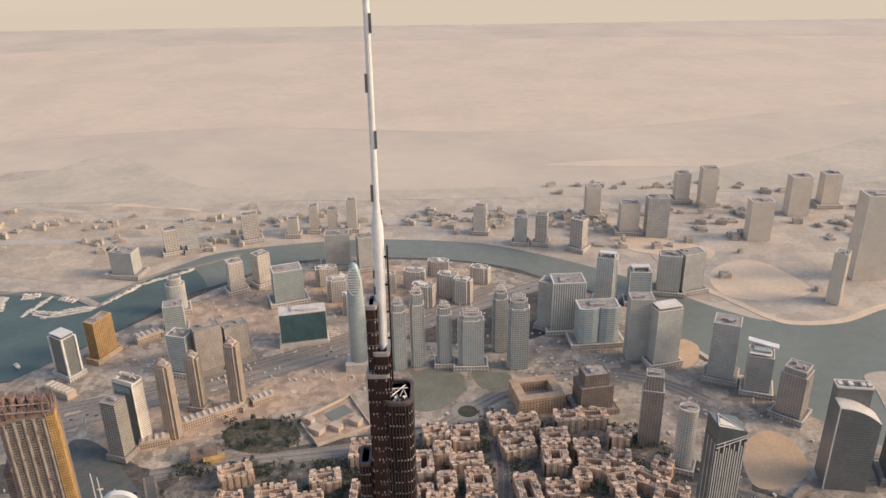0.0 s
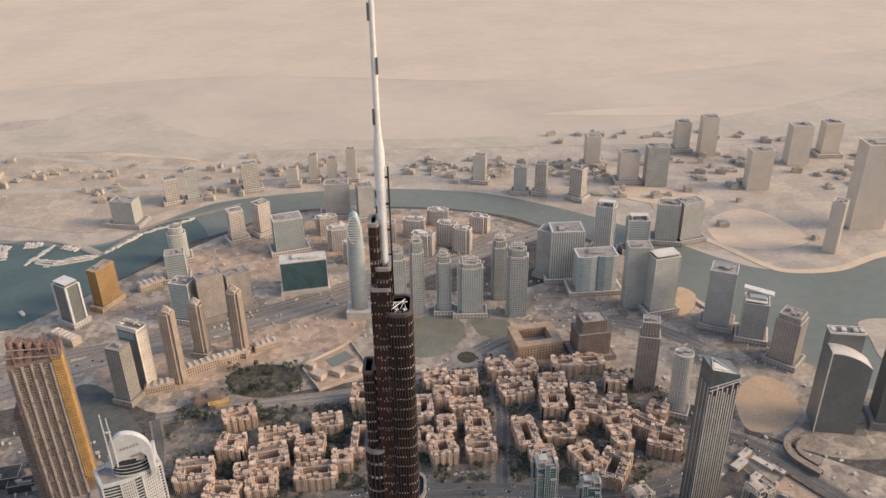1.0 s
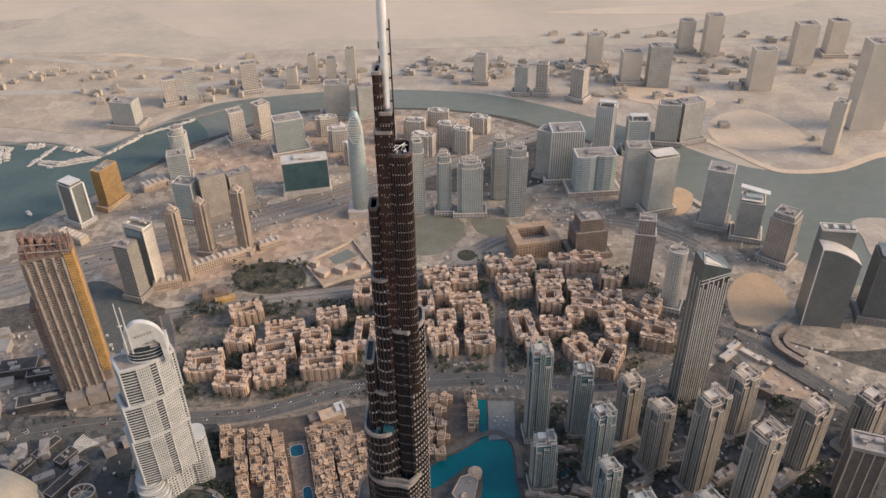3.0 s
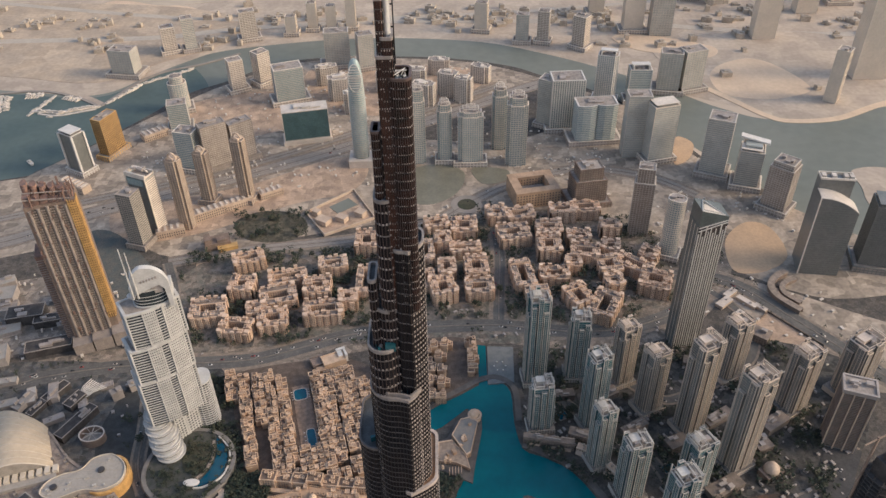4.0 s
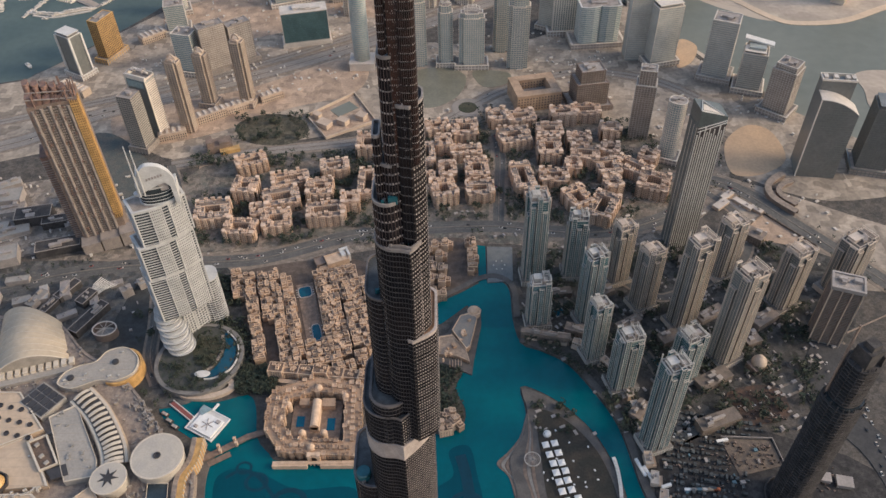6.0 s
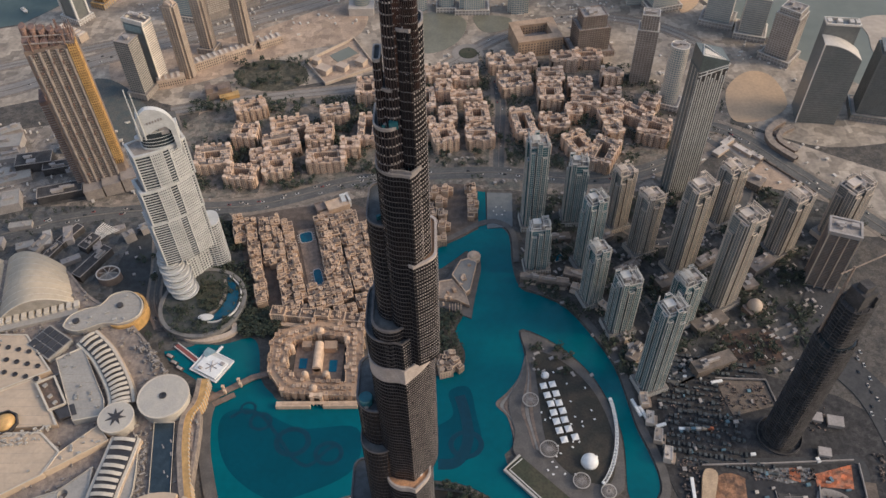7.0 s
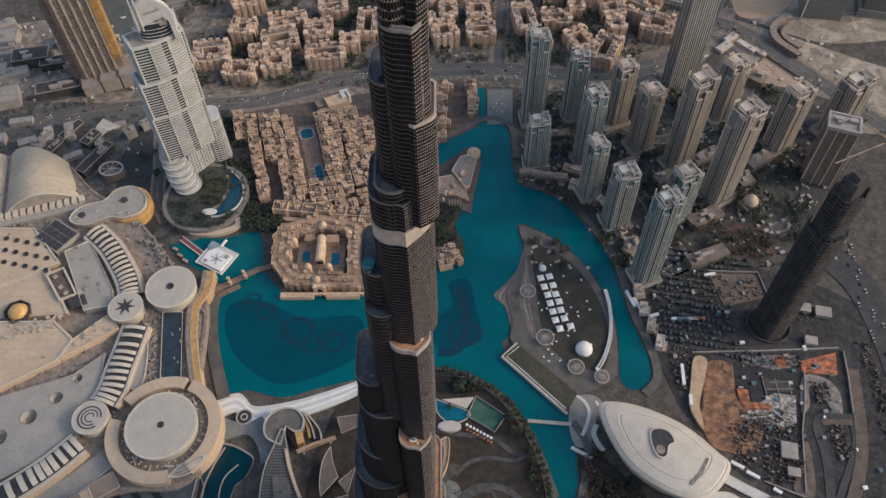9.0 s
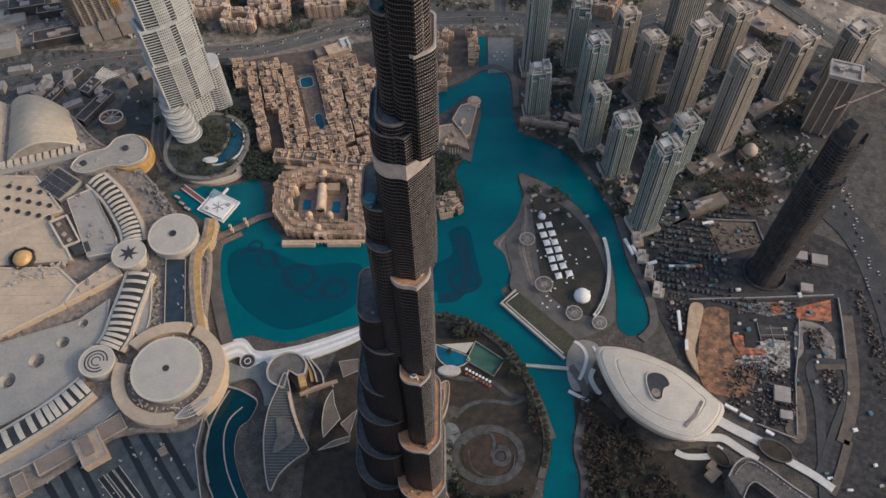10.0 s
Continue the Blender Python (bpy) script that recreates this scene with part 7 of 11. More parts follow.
for a in (2.62, -2.2, -1.25, 0.9):
    part("moat_stair", Shape().box(-285 + 39.5 * math.cos(a), 226 + 39.5 * math.sin(a), 17, 19.4, 9.5, 1.6, a + 1.2), MRIB, d4)
# lens-shaped white lattice canopy
lat = Shape()
ax, wx = Vector((math.cos(radians(34)), math.sin(radians(34)))), Vector((-math.sin(radians(34)), math.cos(radians(34))))
lens = lambda u, v: (-253 + ax.x * u * 20 + wx.x * v * 6.5 * (1 - u * u), 186.5 + ax.y * u * 20 + wx.y * v * 6.5 * (1 - u * u), 24.5 - 3.0 * abs(v) * (1 - u * u))
for v in (-1.0, -0.5, 0.0, 0.5, 1.0):
    lat.tube([lens(-1 + 0.1 * k, v) for k in range(21)], 0.5 if abs(v) == 1 else 0.26, 5)
for k in range(1, 20):
    lat.tube([lens(-1 + 0.1 * k, v) for v in (-1.0, -0.5, 0.0, 0.5, 1.0)], 0.24, 5)
part("lattice_canopy", lat, WHITEP, d4, "white lattice canopy")


def vault(pts, width, ribs, z):
    line = curve_loop(pts, 12, closed=False)
    b = part("vault", strip(line, width + 10, 0, z - 4), MROOF, mall)
    part("skylight", strip(line, width, z - 4, z - 0.8), MDARK, b)
    n = len(line)
    for i in range(ribs):
        t = (i + 0.5) / ribs * (n - 1)
        k = min(int(t), n - 2)
        p = Vector(line[k]).lerp(Vector(line[k + 1]), t - k)
        d = (Vector(line[k + 1]) - Vector(line[k])).normalized()
        q = Vector((-d.y, d.x))
        rib = Shape()
        gap = math.hypot(line[-1][0] - line[0][0], line[-1][1] - line[0][1]) / ribs * 0.52
        arcs = [(s, z - 0.9 + 2.2 * (1 - s * s)) for s in (-1, -0.6, -0.2, 0.2, 0.6, 1)]
        for (s0, z0), (s1, z1) in zip(arcs, arcs[1:]):
            a, c = p + q * s0 * width / 2, p + q * s1 * width / 2
            e = d * gap / 2
            rib.add([(a.x - e.x, a.y - e.y, z0), (c.x - e.x, c.y - e.y, z1), (c.x + e.x, c.y + e.y, z1), (a.x + e.x, a.y + e.y, z0),
                     (a.x - e.x, a.y - e.y, z0 - 0.9), (c.x - e.x, c.y - e.y, z1 - 0.9), (c.x + e.x, c.y + e.y, z1 - 0.9), (a.x + e.x, a.y + e.y, z0 - 0.9)],
                    [(0, 3, 2, 1), (4, 5, 6, 7), (0, 1, 5, 4), (2, 3, 7, 6)])
        part("roof_rib", rib, MRIB, b)
    for s in (-1, 1):
        off = [(line[k][0] + s * (width / 2 + 2) * -(line[min(k + 1, n - 1)][1] - line[max(k - 1, 0)][1]) / max(1e-6, math.hypot(line[min(k + 1, n - 1)][0] - line[max(k - 1, 0)][0], line[min(k + 1, n - 1)][1] - line[max(k - 1, 0)][1])),
                line[k][1] + s * (width / 2 + 2) * (line[min(k + 1, n - 1)][0] - line[max(k - 1, 0)][0]) / max(1e-6, math.hypot(line[min(k + 1, n - 1)][0] - line[max(k - 1, 0)][0], line[min(k + 1, n - 1)][1] - line[max(k - 1, 0)][1]))) for k in range(n)]
        part("vault_edge", strip(off, 3.2, z - 4, z - 2.2), MRIB, b)


vault([(-339, 345), (-342, 316), (-345, 293), (-347, 270), (-352, 254)], 24, 12, 24)
vault([(-420, 476), (-396, 454), (-377, 429), (-362, 405), (-354, 384)], 20, 16, 24)
vault([(-366, 212), (-385, 191), (-405, 174), (-440, 148), (-480, 122)], 20, 14, 24)
slab([(-316, 366), (-294, 366), (-280, 284), (-302, 284)], 16, STRIPGLASS, "dark sunken roof strip")
slab(curve_loop([(-330, 350), (-322, 320), (-318, 280), (-328, 270), (-334, 300)], 4), 19, MROOF2)
# curved front along the lake, its gold being sunlight put into the colour
front = curve_loop([(-272, 420), (-272, 392), (-280, 372), (-277, 340), (-270, 310), (-262, 282), (-255, 262)], 6, closed=False)
part("lake_front", strip(front, 7, 0, 17), MGOLD, mall, "curved lakeside front toned with golden sunlight")
for i in range(0, len(front), 1):
    part("front_fin", Shape().box(front[i][0] + 3.8, front[i][1], 0, 18.5, 0.9, 1.2), MRIB, mall)
part("front_deck", strip([(p[0] - 6, p[1]) for p in front], 5, 0, 18), MCLUT, mall)
# hammer-headed wing by the hotel
HAM = curve_loop([(-434, 485), (-453, 492), (-450, 508), (-436, 518), (-418, 524), (-408, 540), (-388, 545), (-369, 530), (-368, 508), (-386, 496), (-408, 496)], 5)
slab(HAM, 20, MROOF2)
part("wing_front", Shape().band(oval(-388, 520, 25, 27, 40), oval(-388, 520, 22, 24, 40), 0, 17), MGOLD, mall)
for x, y in ((-394, 523), (-440, 500)):
    part("roof_hub", Shape().turn(x, y, [(4, 20), (4, 22), (1.5, 22.4), (0.1, 22.5)], 18), MDARK, mall)
# two great fabric barrel vaults at the back, with grey gable ends and a toothed gutter
for fl, fr, bk, bl in (((-538, 503), (-454, 532), (-484, 592), (-562, 604)), ((-650, 466), (-542, 500), (-566, 604), (-668, 596))):
    vs, n, m = [], 18, 8
    for j in range(m + 1):
        a, c = Vector(fl).lerp(Vector(bl), j / m), Vector(fr).lerp(Vector(bk), j / m)
        for i in range(n + 1):
            p = a.lerp(c, i / n)
            vs.append((p.x, p.y, 13 + 24 * math.sin(math.pi * i / n) ** 0.8))
    q = n + 1
    bv = part("fabric_vault", Shape().add(vs, [(j * q + i, j * q + i + 1, (j + 1) * q + i + 1, (j + 1) * q + i) for j in range(m) for i in range(n)]), MVAULT, mall, "cream translucent barrel vault", smooth=True)
    for nm, j in (("gable_end", 0), ("back_gable", m)):
        part(nm, Shape().add(vs[j * q:j * q + q], [tuple(range(q))]), mat("vault_gable_cladding", (0.33, 0.285, 0.235), 0.8, vary=0.2, size=8), bv, "grey clad gable end")
    for j in range(1, m):
        part("vault_seam", Shape().tube([(x, y, z + 0.05) for x, y, z in vs[j * q:j * q + q]], 0.35, 6), MRIB, bv)
    part("gable_rim", Shape().tube([(x, y, z + 0.2) for x, y, z in vs[:q]], 0.8, 6), MRIB, bv)
part("gutter_deck", strip([(-690, 446), (-446, 522)], 15, 0, 17), MROOF2, mall, "grey gutter deck before the vaults")
for i in range(30):
    part("vault_gutter_block", Shape().box(-686 + i * 8.2, 453 + i * 2.55, 16, 21, 5.6, 9, radians(17)), MRIB, mall)
lb = part("louvre_frame", Shape().box(-462, 470, 13, 20.5, 40, 34, radians(-34)), MROOF2, mall)
for i in range(4):
    for j in range(3):
        u, v = (i - 1.5) * 9.4, (j - 1) * 10.6
        part("louvre_bank", Shape().box(-462 + u * math.cos(radians(34)) + v * math.sin(radians(34)), 470 - u * math.sin(radians(34)) + v * math.cos(radians(34)), 20.5, 21.3, 8.2, 9.4, radians(-34)), MDARK, lb)
rnd = random.Random(21)
mr = random.Random(71)
cl = Shape()
for k in range(1300):
    if k < 900:
        x, y = mr.uniform(-600, -255), mr.uniform(150, 560)
    else:
        p = Vector((-355, 470)).lerp(Vector((-285, 395)), mr.random()) if k % 2 else Vector((-326, 350)).lerp(Vector((-318, 278)), mr.random())
        x, y = p.x + mr.uniform(-8, 8), p.y + mr.uniform(-6, 6)
    if inside((x, y), BASE):
        cl.box(x, y, 13, 13 + mr.uniform(0.8, 4.2), mr.uniform(1.0, 6.0), mr.uniform(0.8, 2.6), mr.choice((0.5, 2.07)) + mr.uniform(-0.1, 0.1))
part("service_clutter", cl, mat("mall_duct_metal", (0.34, 0.29, 0.245), 0.7, vary=0.5, size=4, second=(0.18, 0.155, 0.135)), mall, kind="stuff")


# ---------------------------------------------------------------- lakeside, island, opera, park, building site
CREAM = mat("cream_cladding", (0.55, 0.475, 0.385), 0.7, vary=0.12, size=14, second=(0.49, 0.42, 0.345))
TENT = mat("white_canvas", (0.78, 0.74, 0.69), 0.8, vary=0.1, size=4)
TIMBER = mat("brown_deck_boards", (0.22, 0.155, 0.118), 0.85, vary=0.3, size=4)
DARKGREEN = mat("dark_planting", (0.026, 0.022, 0.016), 0.95, vary=0.5, size=9, second=(0.05, 0.036, 0.026))
COURT = mat("green_court", (0.05, 0.12, 0.085), 0.9, vary=0.2, size=12)
SITEGREY = mat("site_grey_dust", (0.050, 0.044, 0.041), 0.95, vary=0.45, size=9, second=(0.031, 0.028, 0.027), cells=4.0, cell=0.35)
ORANGE = mat("orange_sheeting", (0.42, 0.115, 0.045), 0.85, vary=0.5, size=6, second=(0.22, 0.10, 0.06), cells=3.5, cell=0.5)
BLUEGREY = mat("blue_grey_site_hut", (0.10, 0.17, 0.20), 0.7, vary=0.2, size=5, each=0.2)


PIERSTONE = mat("pier_stone", (0.27, 0.235, 0.20), 0.85, vary=0.25, size=6)


def quay(pts, w, z, m, label, name="quay"):
    setting(name, strip(curve_loop(pts, 6, closed=False), w, 0.0, z), m, label)


quay([(-236, 268), (-250, 306), (-262, 345), (-267, 384), (-262, 412)], 13, 1.6, PAVING, "brown lakeside promenade by the mall")
quay([(90, 566), (115, 554), (149, 531), (179, 481), (195, 443), (202, 403), (207, 366), (215, 338), (221, 309), (219, 286), (204, 270)], 9, 1.6, PAVING, "brown paved promenade along the lake")
quay([(-20, 632), (18, 655), (42, 671), (66, 675), (86, 655), (88, 602)], 8, 1.6, PAVING, "brown paved promenade at the lake head")
quay([(126, 240), (139, 208), (126, 154), (130, 118), (118, 58)], 8, 1.6, PAVING, "pale paved canal side walk")
quay([(-18, 297), (22, 290), (54, 266), (76, 234), (92, 194), (96, 154), (88, 122)], 7, 1.8, PAVING, "brown planted canal bank walk")
# white stepped terraces
for k in range(5):
    off = k * 4.5
    setting("terrace_step", strip(curve_loop([(-246 + off * 0.2, 262 - off), (-222, 272 - off), (-206, 258 - off), (-186, 258 - off), (-150, 266 - off * 0.9), (-110, 280 - off * 0.8), (-86, 290 - off * 0.6)], 6, closed=False), 4.4, 0.0, 1.2 + k * 0.5), WHITEP if k % 2 == 0 else TENT, "white curved stone lakeside terrace step")
fn = thing("round_fountain", "dark round fountain basin in the white terrace", "fountain")
part("basin", Shape().band(oval(-211, 246, 8.5, 8.5, 32), oval(-211, 246, 7.4, 7.4, 32), 0, 4.2), PALE, fn)
part("water", Shape().turn(-211, 246, [(7.4, 0), (7.4, 3.6), (0.1, 3.6)], 32), MDARK, fn)
part("centre_ring", Shape().band(oval(-211, 246, 3.6, 3.6, 24), oval(-211, 246, 2.8, 2.8, 24), 3.6, 4.4), WHITEP, fn)

DEEP = mat("deep_lake_water", (0.0, 0.058, 0.080), 0.2, vary=0.1, size=40, bump=0.04, spec=0.25)
setting("deep_water", Shape().prism(curve_loop([(-250, 380), (-228, 392), (-200, 384), (-160, 366), (-100, 366), (-100, 318), (-150, 290), (-186, 286), (-226, 312), (-246, 345)], 6), 0.0, 0.40), DEEP, "darker deep basin of the lake")
setting("deep_water", Shape().prism(curve_loop([(0, 410), (22, 416), (30, 380), (34, 345), (14, 325), (-14, 330), (-20, 360), (4, 380)], 6), 0.0, 0.40), DEEP, "darker deep basin of the lake")
# fountain rings showing dark in the lake
for x, y, r in ((-206, 375, 13), (-168, 350, 20), (-128, 336, 16), (18, 345, 19), (-222, 392, 9)):
    f = thing("fountain_ring", "dark fountain ring lying in the lake", "fountain", "lake fountains")
    part("ring", Shape().band(oval(x, y, r, r * 0.9, 40), oval(x, y, r * 0.7, r * 0.62, 40), 0.2, 0.50), mat("fountain_pipes", (0.0, 0.036, 0.055), 0.3, vary=0.2, size=6), f)
f = thing("fountain_ring", "long dark curved fountain line in the lake", "fountain", "lake fountains")
part("pipe", strip(curve_loop([(-240, 380), (-226, 388), (-206, 382), (-184, 356), (-166, 332), (-148, 322), (-130, 340), (-118, 346)], 6, closed=False), 4, 0.2, 0.48), MATS["fountain_pipes"], f)
f = thing("fountain_ring", "long dark curved fountain line in the lake", "fountain", "lake fountains")
part("pipe", strip(curve_loop([(12, 405), (18, 380), (20, 350), (8, 325), (-12, 322)], 6, closed=False), 12, 0.2, 0.47), MATS["fountain_pipes"], f)

# white floating stage with pier and timber bridge
st = thing("floating_stage", "white square pavilion floating on the lake beside a pier", "pavilion", at=(-273, 448, 0), rot=radians(-29))
part("deck", Shape().box(0, 0, 0.2, 2.2, 38, 33), WHITEP, st)
part("deck_edge", Shape().band(plan("box", 38.6, 33.6), plan("box", 36.6, 31.6), 2.2, 3.0), TENT, st)
part("roof", Shape().box(1, -2, 2.2, 4.6, 30, 24), TENT, st)
part("canopy", Shape().add([(-19, 16.5, 5.5), (-6, 16.5, 5.0), (-12, 4, 4.8), (-19, 8, 5.2), (-19, 16.5, 5.0), (-6, 16.5, 4.5), (-12, 4, 4.3), (-19, 8, 4.7)], [(0, 3, 2, 1), (4, 5, 6, 7), (0, 1, 5, 4), (1, 2, 6, 5), (2, 3, 7, 6), (3, 0, 4, 7)]), mat("grey_glass_canopy", (0.24, 0.32, 0.33), 0.4, vary=0.2, size=5), st, "grey glass canopy")
part("canopy_post", Shape().box(-15, 12, 2.2, 4.8, 0.6, 0.6), GREYCON, st)
for k in range(6):
    a = k * math.pi / 3
    part("roof_frame", Shape().box(2 + 4.2 * math.cos(a), -2 + 4.2 * math.sin(a), 4.6, 5.3, 7.0, 0.7, a), GREYCON, st)
part("roof_unit", Shape().box(-8, -10, 4.6, 6.4, 4, 3).box(11, 6, 4.6, 6.0, 5, 4), GREYCON, st)
part("fin", Shape().box(-7, 21.5, 0.6, 2.2, 2.6, 11), TENT, st)
part("gangway", strip([(-56, 2.8), (-18.5, -3.6)], 5, 0.4, 2.0), mat("red_brown_gangway", (0.24, 0.07, 0.06), 0.8, vary=0.2, size=3), st)
part("gangway_edge", strip([(-56, 5.8), (-18.5, -0.6)], 1.0, 0.4, 2.6), WHITEP, st)
part("gangway_edge", strip([(-56.6, -0.2), (-18.5, -6.6)], 1.0, 0.4, 2.6), WHITEP, st)
for k, (x, y) in enumerate(((-325, 462), (-318, 453), (-310, 445))):
    bg = thing("moored_barge", "small dark covered boat moored at the lakeside", "boat", "lakeside boats", (x, y, 0.3), radians(-29))
    part("hull", Shape().box(0, 0, 0, 1.4, 10, 4.2, top=1.05), DARKCON, bg)
    part("cover", Shape().box(-0.5, 0, 1.4, 2.6, 7.5, 3.6, top=0.85), GREYCON, bg)

br = thing("timber_bridge", "brown timber footbridge with small gate towers across the lake", "bridge")
part("deck", strip([(-272, 400), (-246, 416), (-224, 430), (-206, 436)], 7, 1.5, 3.2), TIMBER, br)
part("side_deck", strip([(-262, 396), (-240, 409)], 6, 0.8, 2.2), TIMBER, br)
for x, y in ((-252, 413), (-236, 422)):
    for s in (-1, 1):
        part("gate_tower", Shape().box(x + s * 1.6, y - s * 2.8, 1.5, 8, 2.6, 2.6).box(x + s * 1.6, y - s * 2.8, 8, 8.8, 3.2, 3.2), ADOBE_L, br)
ft = thing("footbridge", "thin pale footbridge over the canal", "bridge")
part("deck", strip([(80, 240), (124, 236)], 3, 1.0, 3.0), PALE, ft)
for s in (-1, 1):
    part("rail", strip([(80, 240 + s * 1.4), (124, 236 + s * 1.4)], 0.3, 3.0, 4.0), WHITEP, ft)

# island park
ISL = curve_loop([(86, 490), (107, 484), (138, 459), (163, 424), (177, 387), (183, 358), (183, 330), (180, 303), (172, 287), (128, 268), (110, 290), (70, 330), (71, 359), (67, 381), (67, 402), (81, 426), (90, 459)], 6)
setting("island_ground", Shape().prism(ISL, 0.0, 2.0), PAVING, "brown paved island park ground")
setting("island_lawn", Shape().prism(curve_loop([(101, 459), (130, 449), (158, 414), (172, 374), (175, 338), (169, 306), (156, 297), (124, 310), (104, 342), (100, 402)], 6), 2.0, 2.3), mat("dim_lawn", (0.030, 0.029, 0.023), 0.95, vary=0.45, size=16, second=(0.055, 0.043, 0.032)), "dark worn lawn of the island park")
IN = curve_loop([(90, 458), (93, 432), (92, 405), (92, 380), (94, 356), (98, 334)], 6, closed=False)
OUT = curve_loop([(88, 457), (79, 428), (64, 408), (51, 394), (63, 378), (69, 350)], 6, closed=False)
for k in range(9):
    u, v = k / 9, (k + 0.86) / 9
    a = [(p[0] + (q[0] - p[0]) * u, p[1] + (q[1] - p[1]) * u) for p, q in zip(IN, OUT)]
    b = [(p[0] + (q[0] - p[0]) * v, p[1] + (q[1] - p[1]) * v) for p, q in zip(IN, OUT)]
    setting("pier_step", Shape().prism(a + b[::-1], 0.0, 2.5 - k * 0.2), PIERSTONE if k % 2 else TIMBER, "curved step of the island pier")


def canvas_tent(x, y, w, rot):
    t = thing("market_tent", "square white canvas market tent on the lawn", "tent", "island tents", (x, y, 2.3), rot)
    c = Shape().add([(-w / 2, -w / 2, 3), (w / 2, -w / 2, 3), (w / 2, w / 2, 3), (-w / 2, w / 2, 3), (0, 0, 4.6), (-w / 2, -w / 2, 2.5), (w / 2, -w / 2, 2.5), (w / 2, w / 2, 2.5), (-w / 2, w / 2, 2.5)],
                    [(0, 1, 4), (1, 2, 4), (2, 3, 4), (3, 0, 4), (5, 6, 1, 0), (6, 7, 2, 1), (7, 8, 3, 2), (8, 5, 0, 3)])
    part("canopy", c, TENT, t)
    for sx in (-1, 1):
        for sy in (-1, 1):
            part("pole", Shape().box(sx * (w / 2 - 0.2), sy * (w / 2 - 0.2), 0, 2.9, 0.2, 0.2), GREYCON, t)


for x, y in ((106, 414), (116, 416), (109, 402), (119, 404), (112, 391), (121, 392), (114, 380), (124, 382), (116, 369), (125, 371), (118, 358), (128, 360), (122, 347), (134, 350)):
    canvas_tent(x, y, 7.4, radians(12))
bt = thing("dome_tent", "large white domed event tent", "tent")
part("canopy", Shape().turn(146, 322, [(9.2, 2.3), (9, 5), (7.4, 8.4), (4.2, 10.4), (0.2, 11.2)], 28), TENT, bt, smooth=True)
bt = thing("dome_tent", "small round white tent", "tent")
part("canopy", Shape().turn(109, 429, [(4.6, 2.3), (4.4, 4.4), (3, 6), (0.2, 7)], 20), TENT, bt, smooth=True)
for x, y, r in ((90, 396, 9), (105, 336, 10), (135, 300, 9), (161, 288, 8)):
    p = thing("round_pergola", "round slatted garden pergola", "pergola", "island pergolas", (x, y, 2.0))
    part("rim", Shape().band(oval(0, 0, r, r, 32), oval(0, 0, r - 0.8, r - 0.8, 32), 3.4, 4.2), PALE, p)
    for k in range(12):
        part("slat", Shape().box(0, 0, 3.6, 4.0, r * 2 - 1, 0.4, math.pi * k / 12), GREYCON, p)
    for k in range(6):
        part("post", Shape().box(math.cos(k * 1.047) * (r - 0.4), math.sin(k * 1.047) * (r - 0.4), 0, 3.5, 0.4, 0.4), GREYCON, p)
rnd = random.Random(33)
for k in range(26):
    a = -0.92 + k * 0.047
    x, y = 125 + 55 * math.cos(a), 372 + 92 * math.sin(a)
    c = thing("market_stall", "small white market stall by the water", "stall", "island stalls", (x, y, 2.0), a)
    part("box", Shape().box(0, 0, 0, 2.6, 3, 5).box(0, 0, 2.6, 2.9, 3.6, 5.6), TENT, c)
for k in range(30):
    x, y = rnd.uniform(100, 160), rnd.uniform(300, 450)
    c = thing("picnic_table", "white garden table on the lawn", "table", "island tables", (x, y, 2.2), rnd.uniform(0, 3))
    part("tabletop", Shape().box(0, 0, 0.8, 1.0, 2.4, 1.6), TENT, c)
    part("leg", Shape().box(0, 0, 0, 0.8, 0.5, 0.5), GREYCON, c)
dk = thing("waterside_terrace", "dark green terrace in a pale concrete edge beside the canal", "terrace")
part("deck", Shape().prism([(58, 314), (74, 330), (134, 270), (120, 248)][::-1], 0, 3.2), GRASS, dk)
part("edge", strip([(74, 330), (57, 314), (121, 247)], 2.6, 0, 4.4), PALE, dk)
part("inner_edge", strip([(76, 326), (62, 314), (120, 253)], 1.0, 3.2, 4.0), WHITEP, dk)


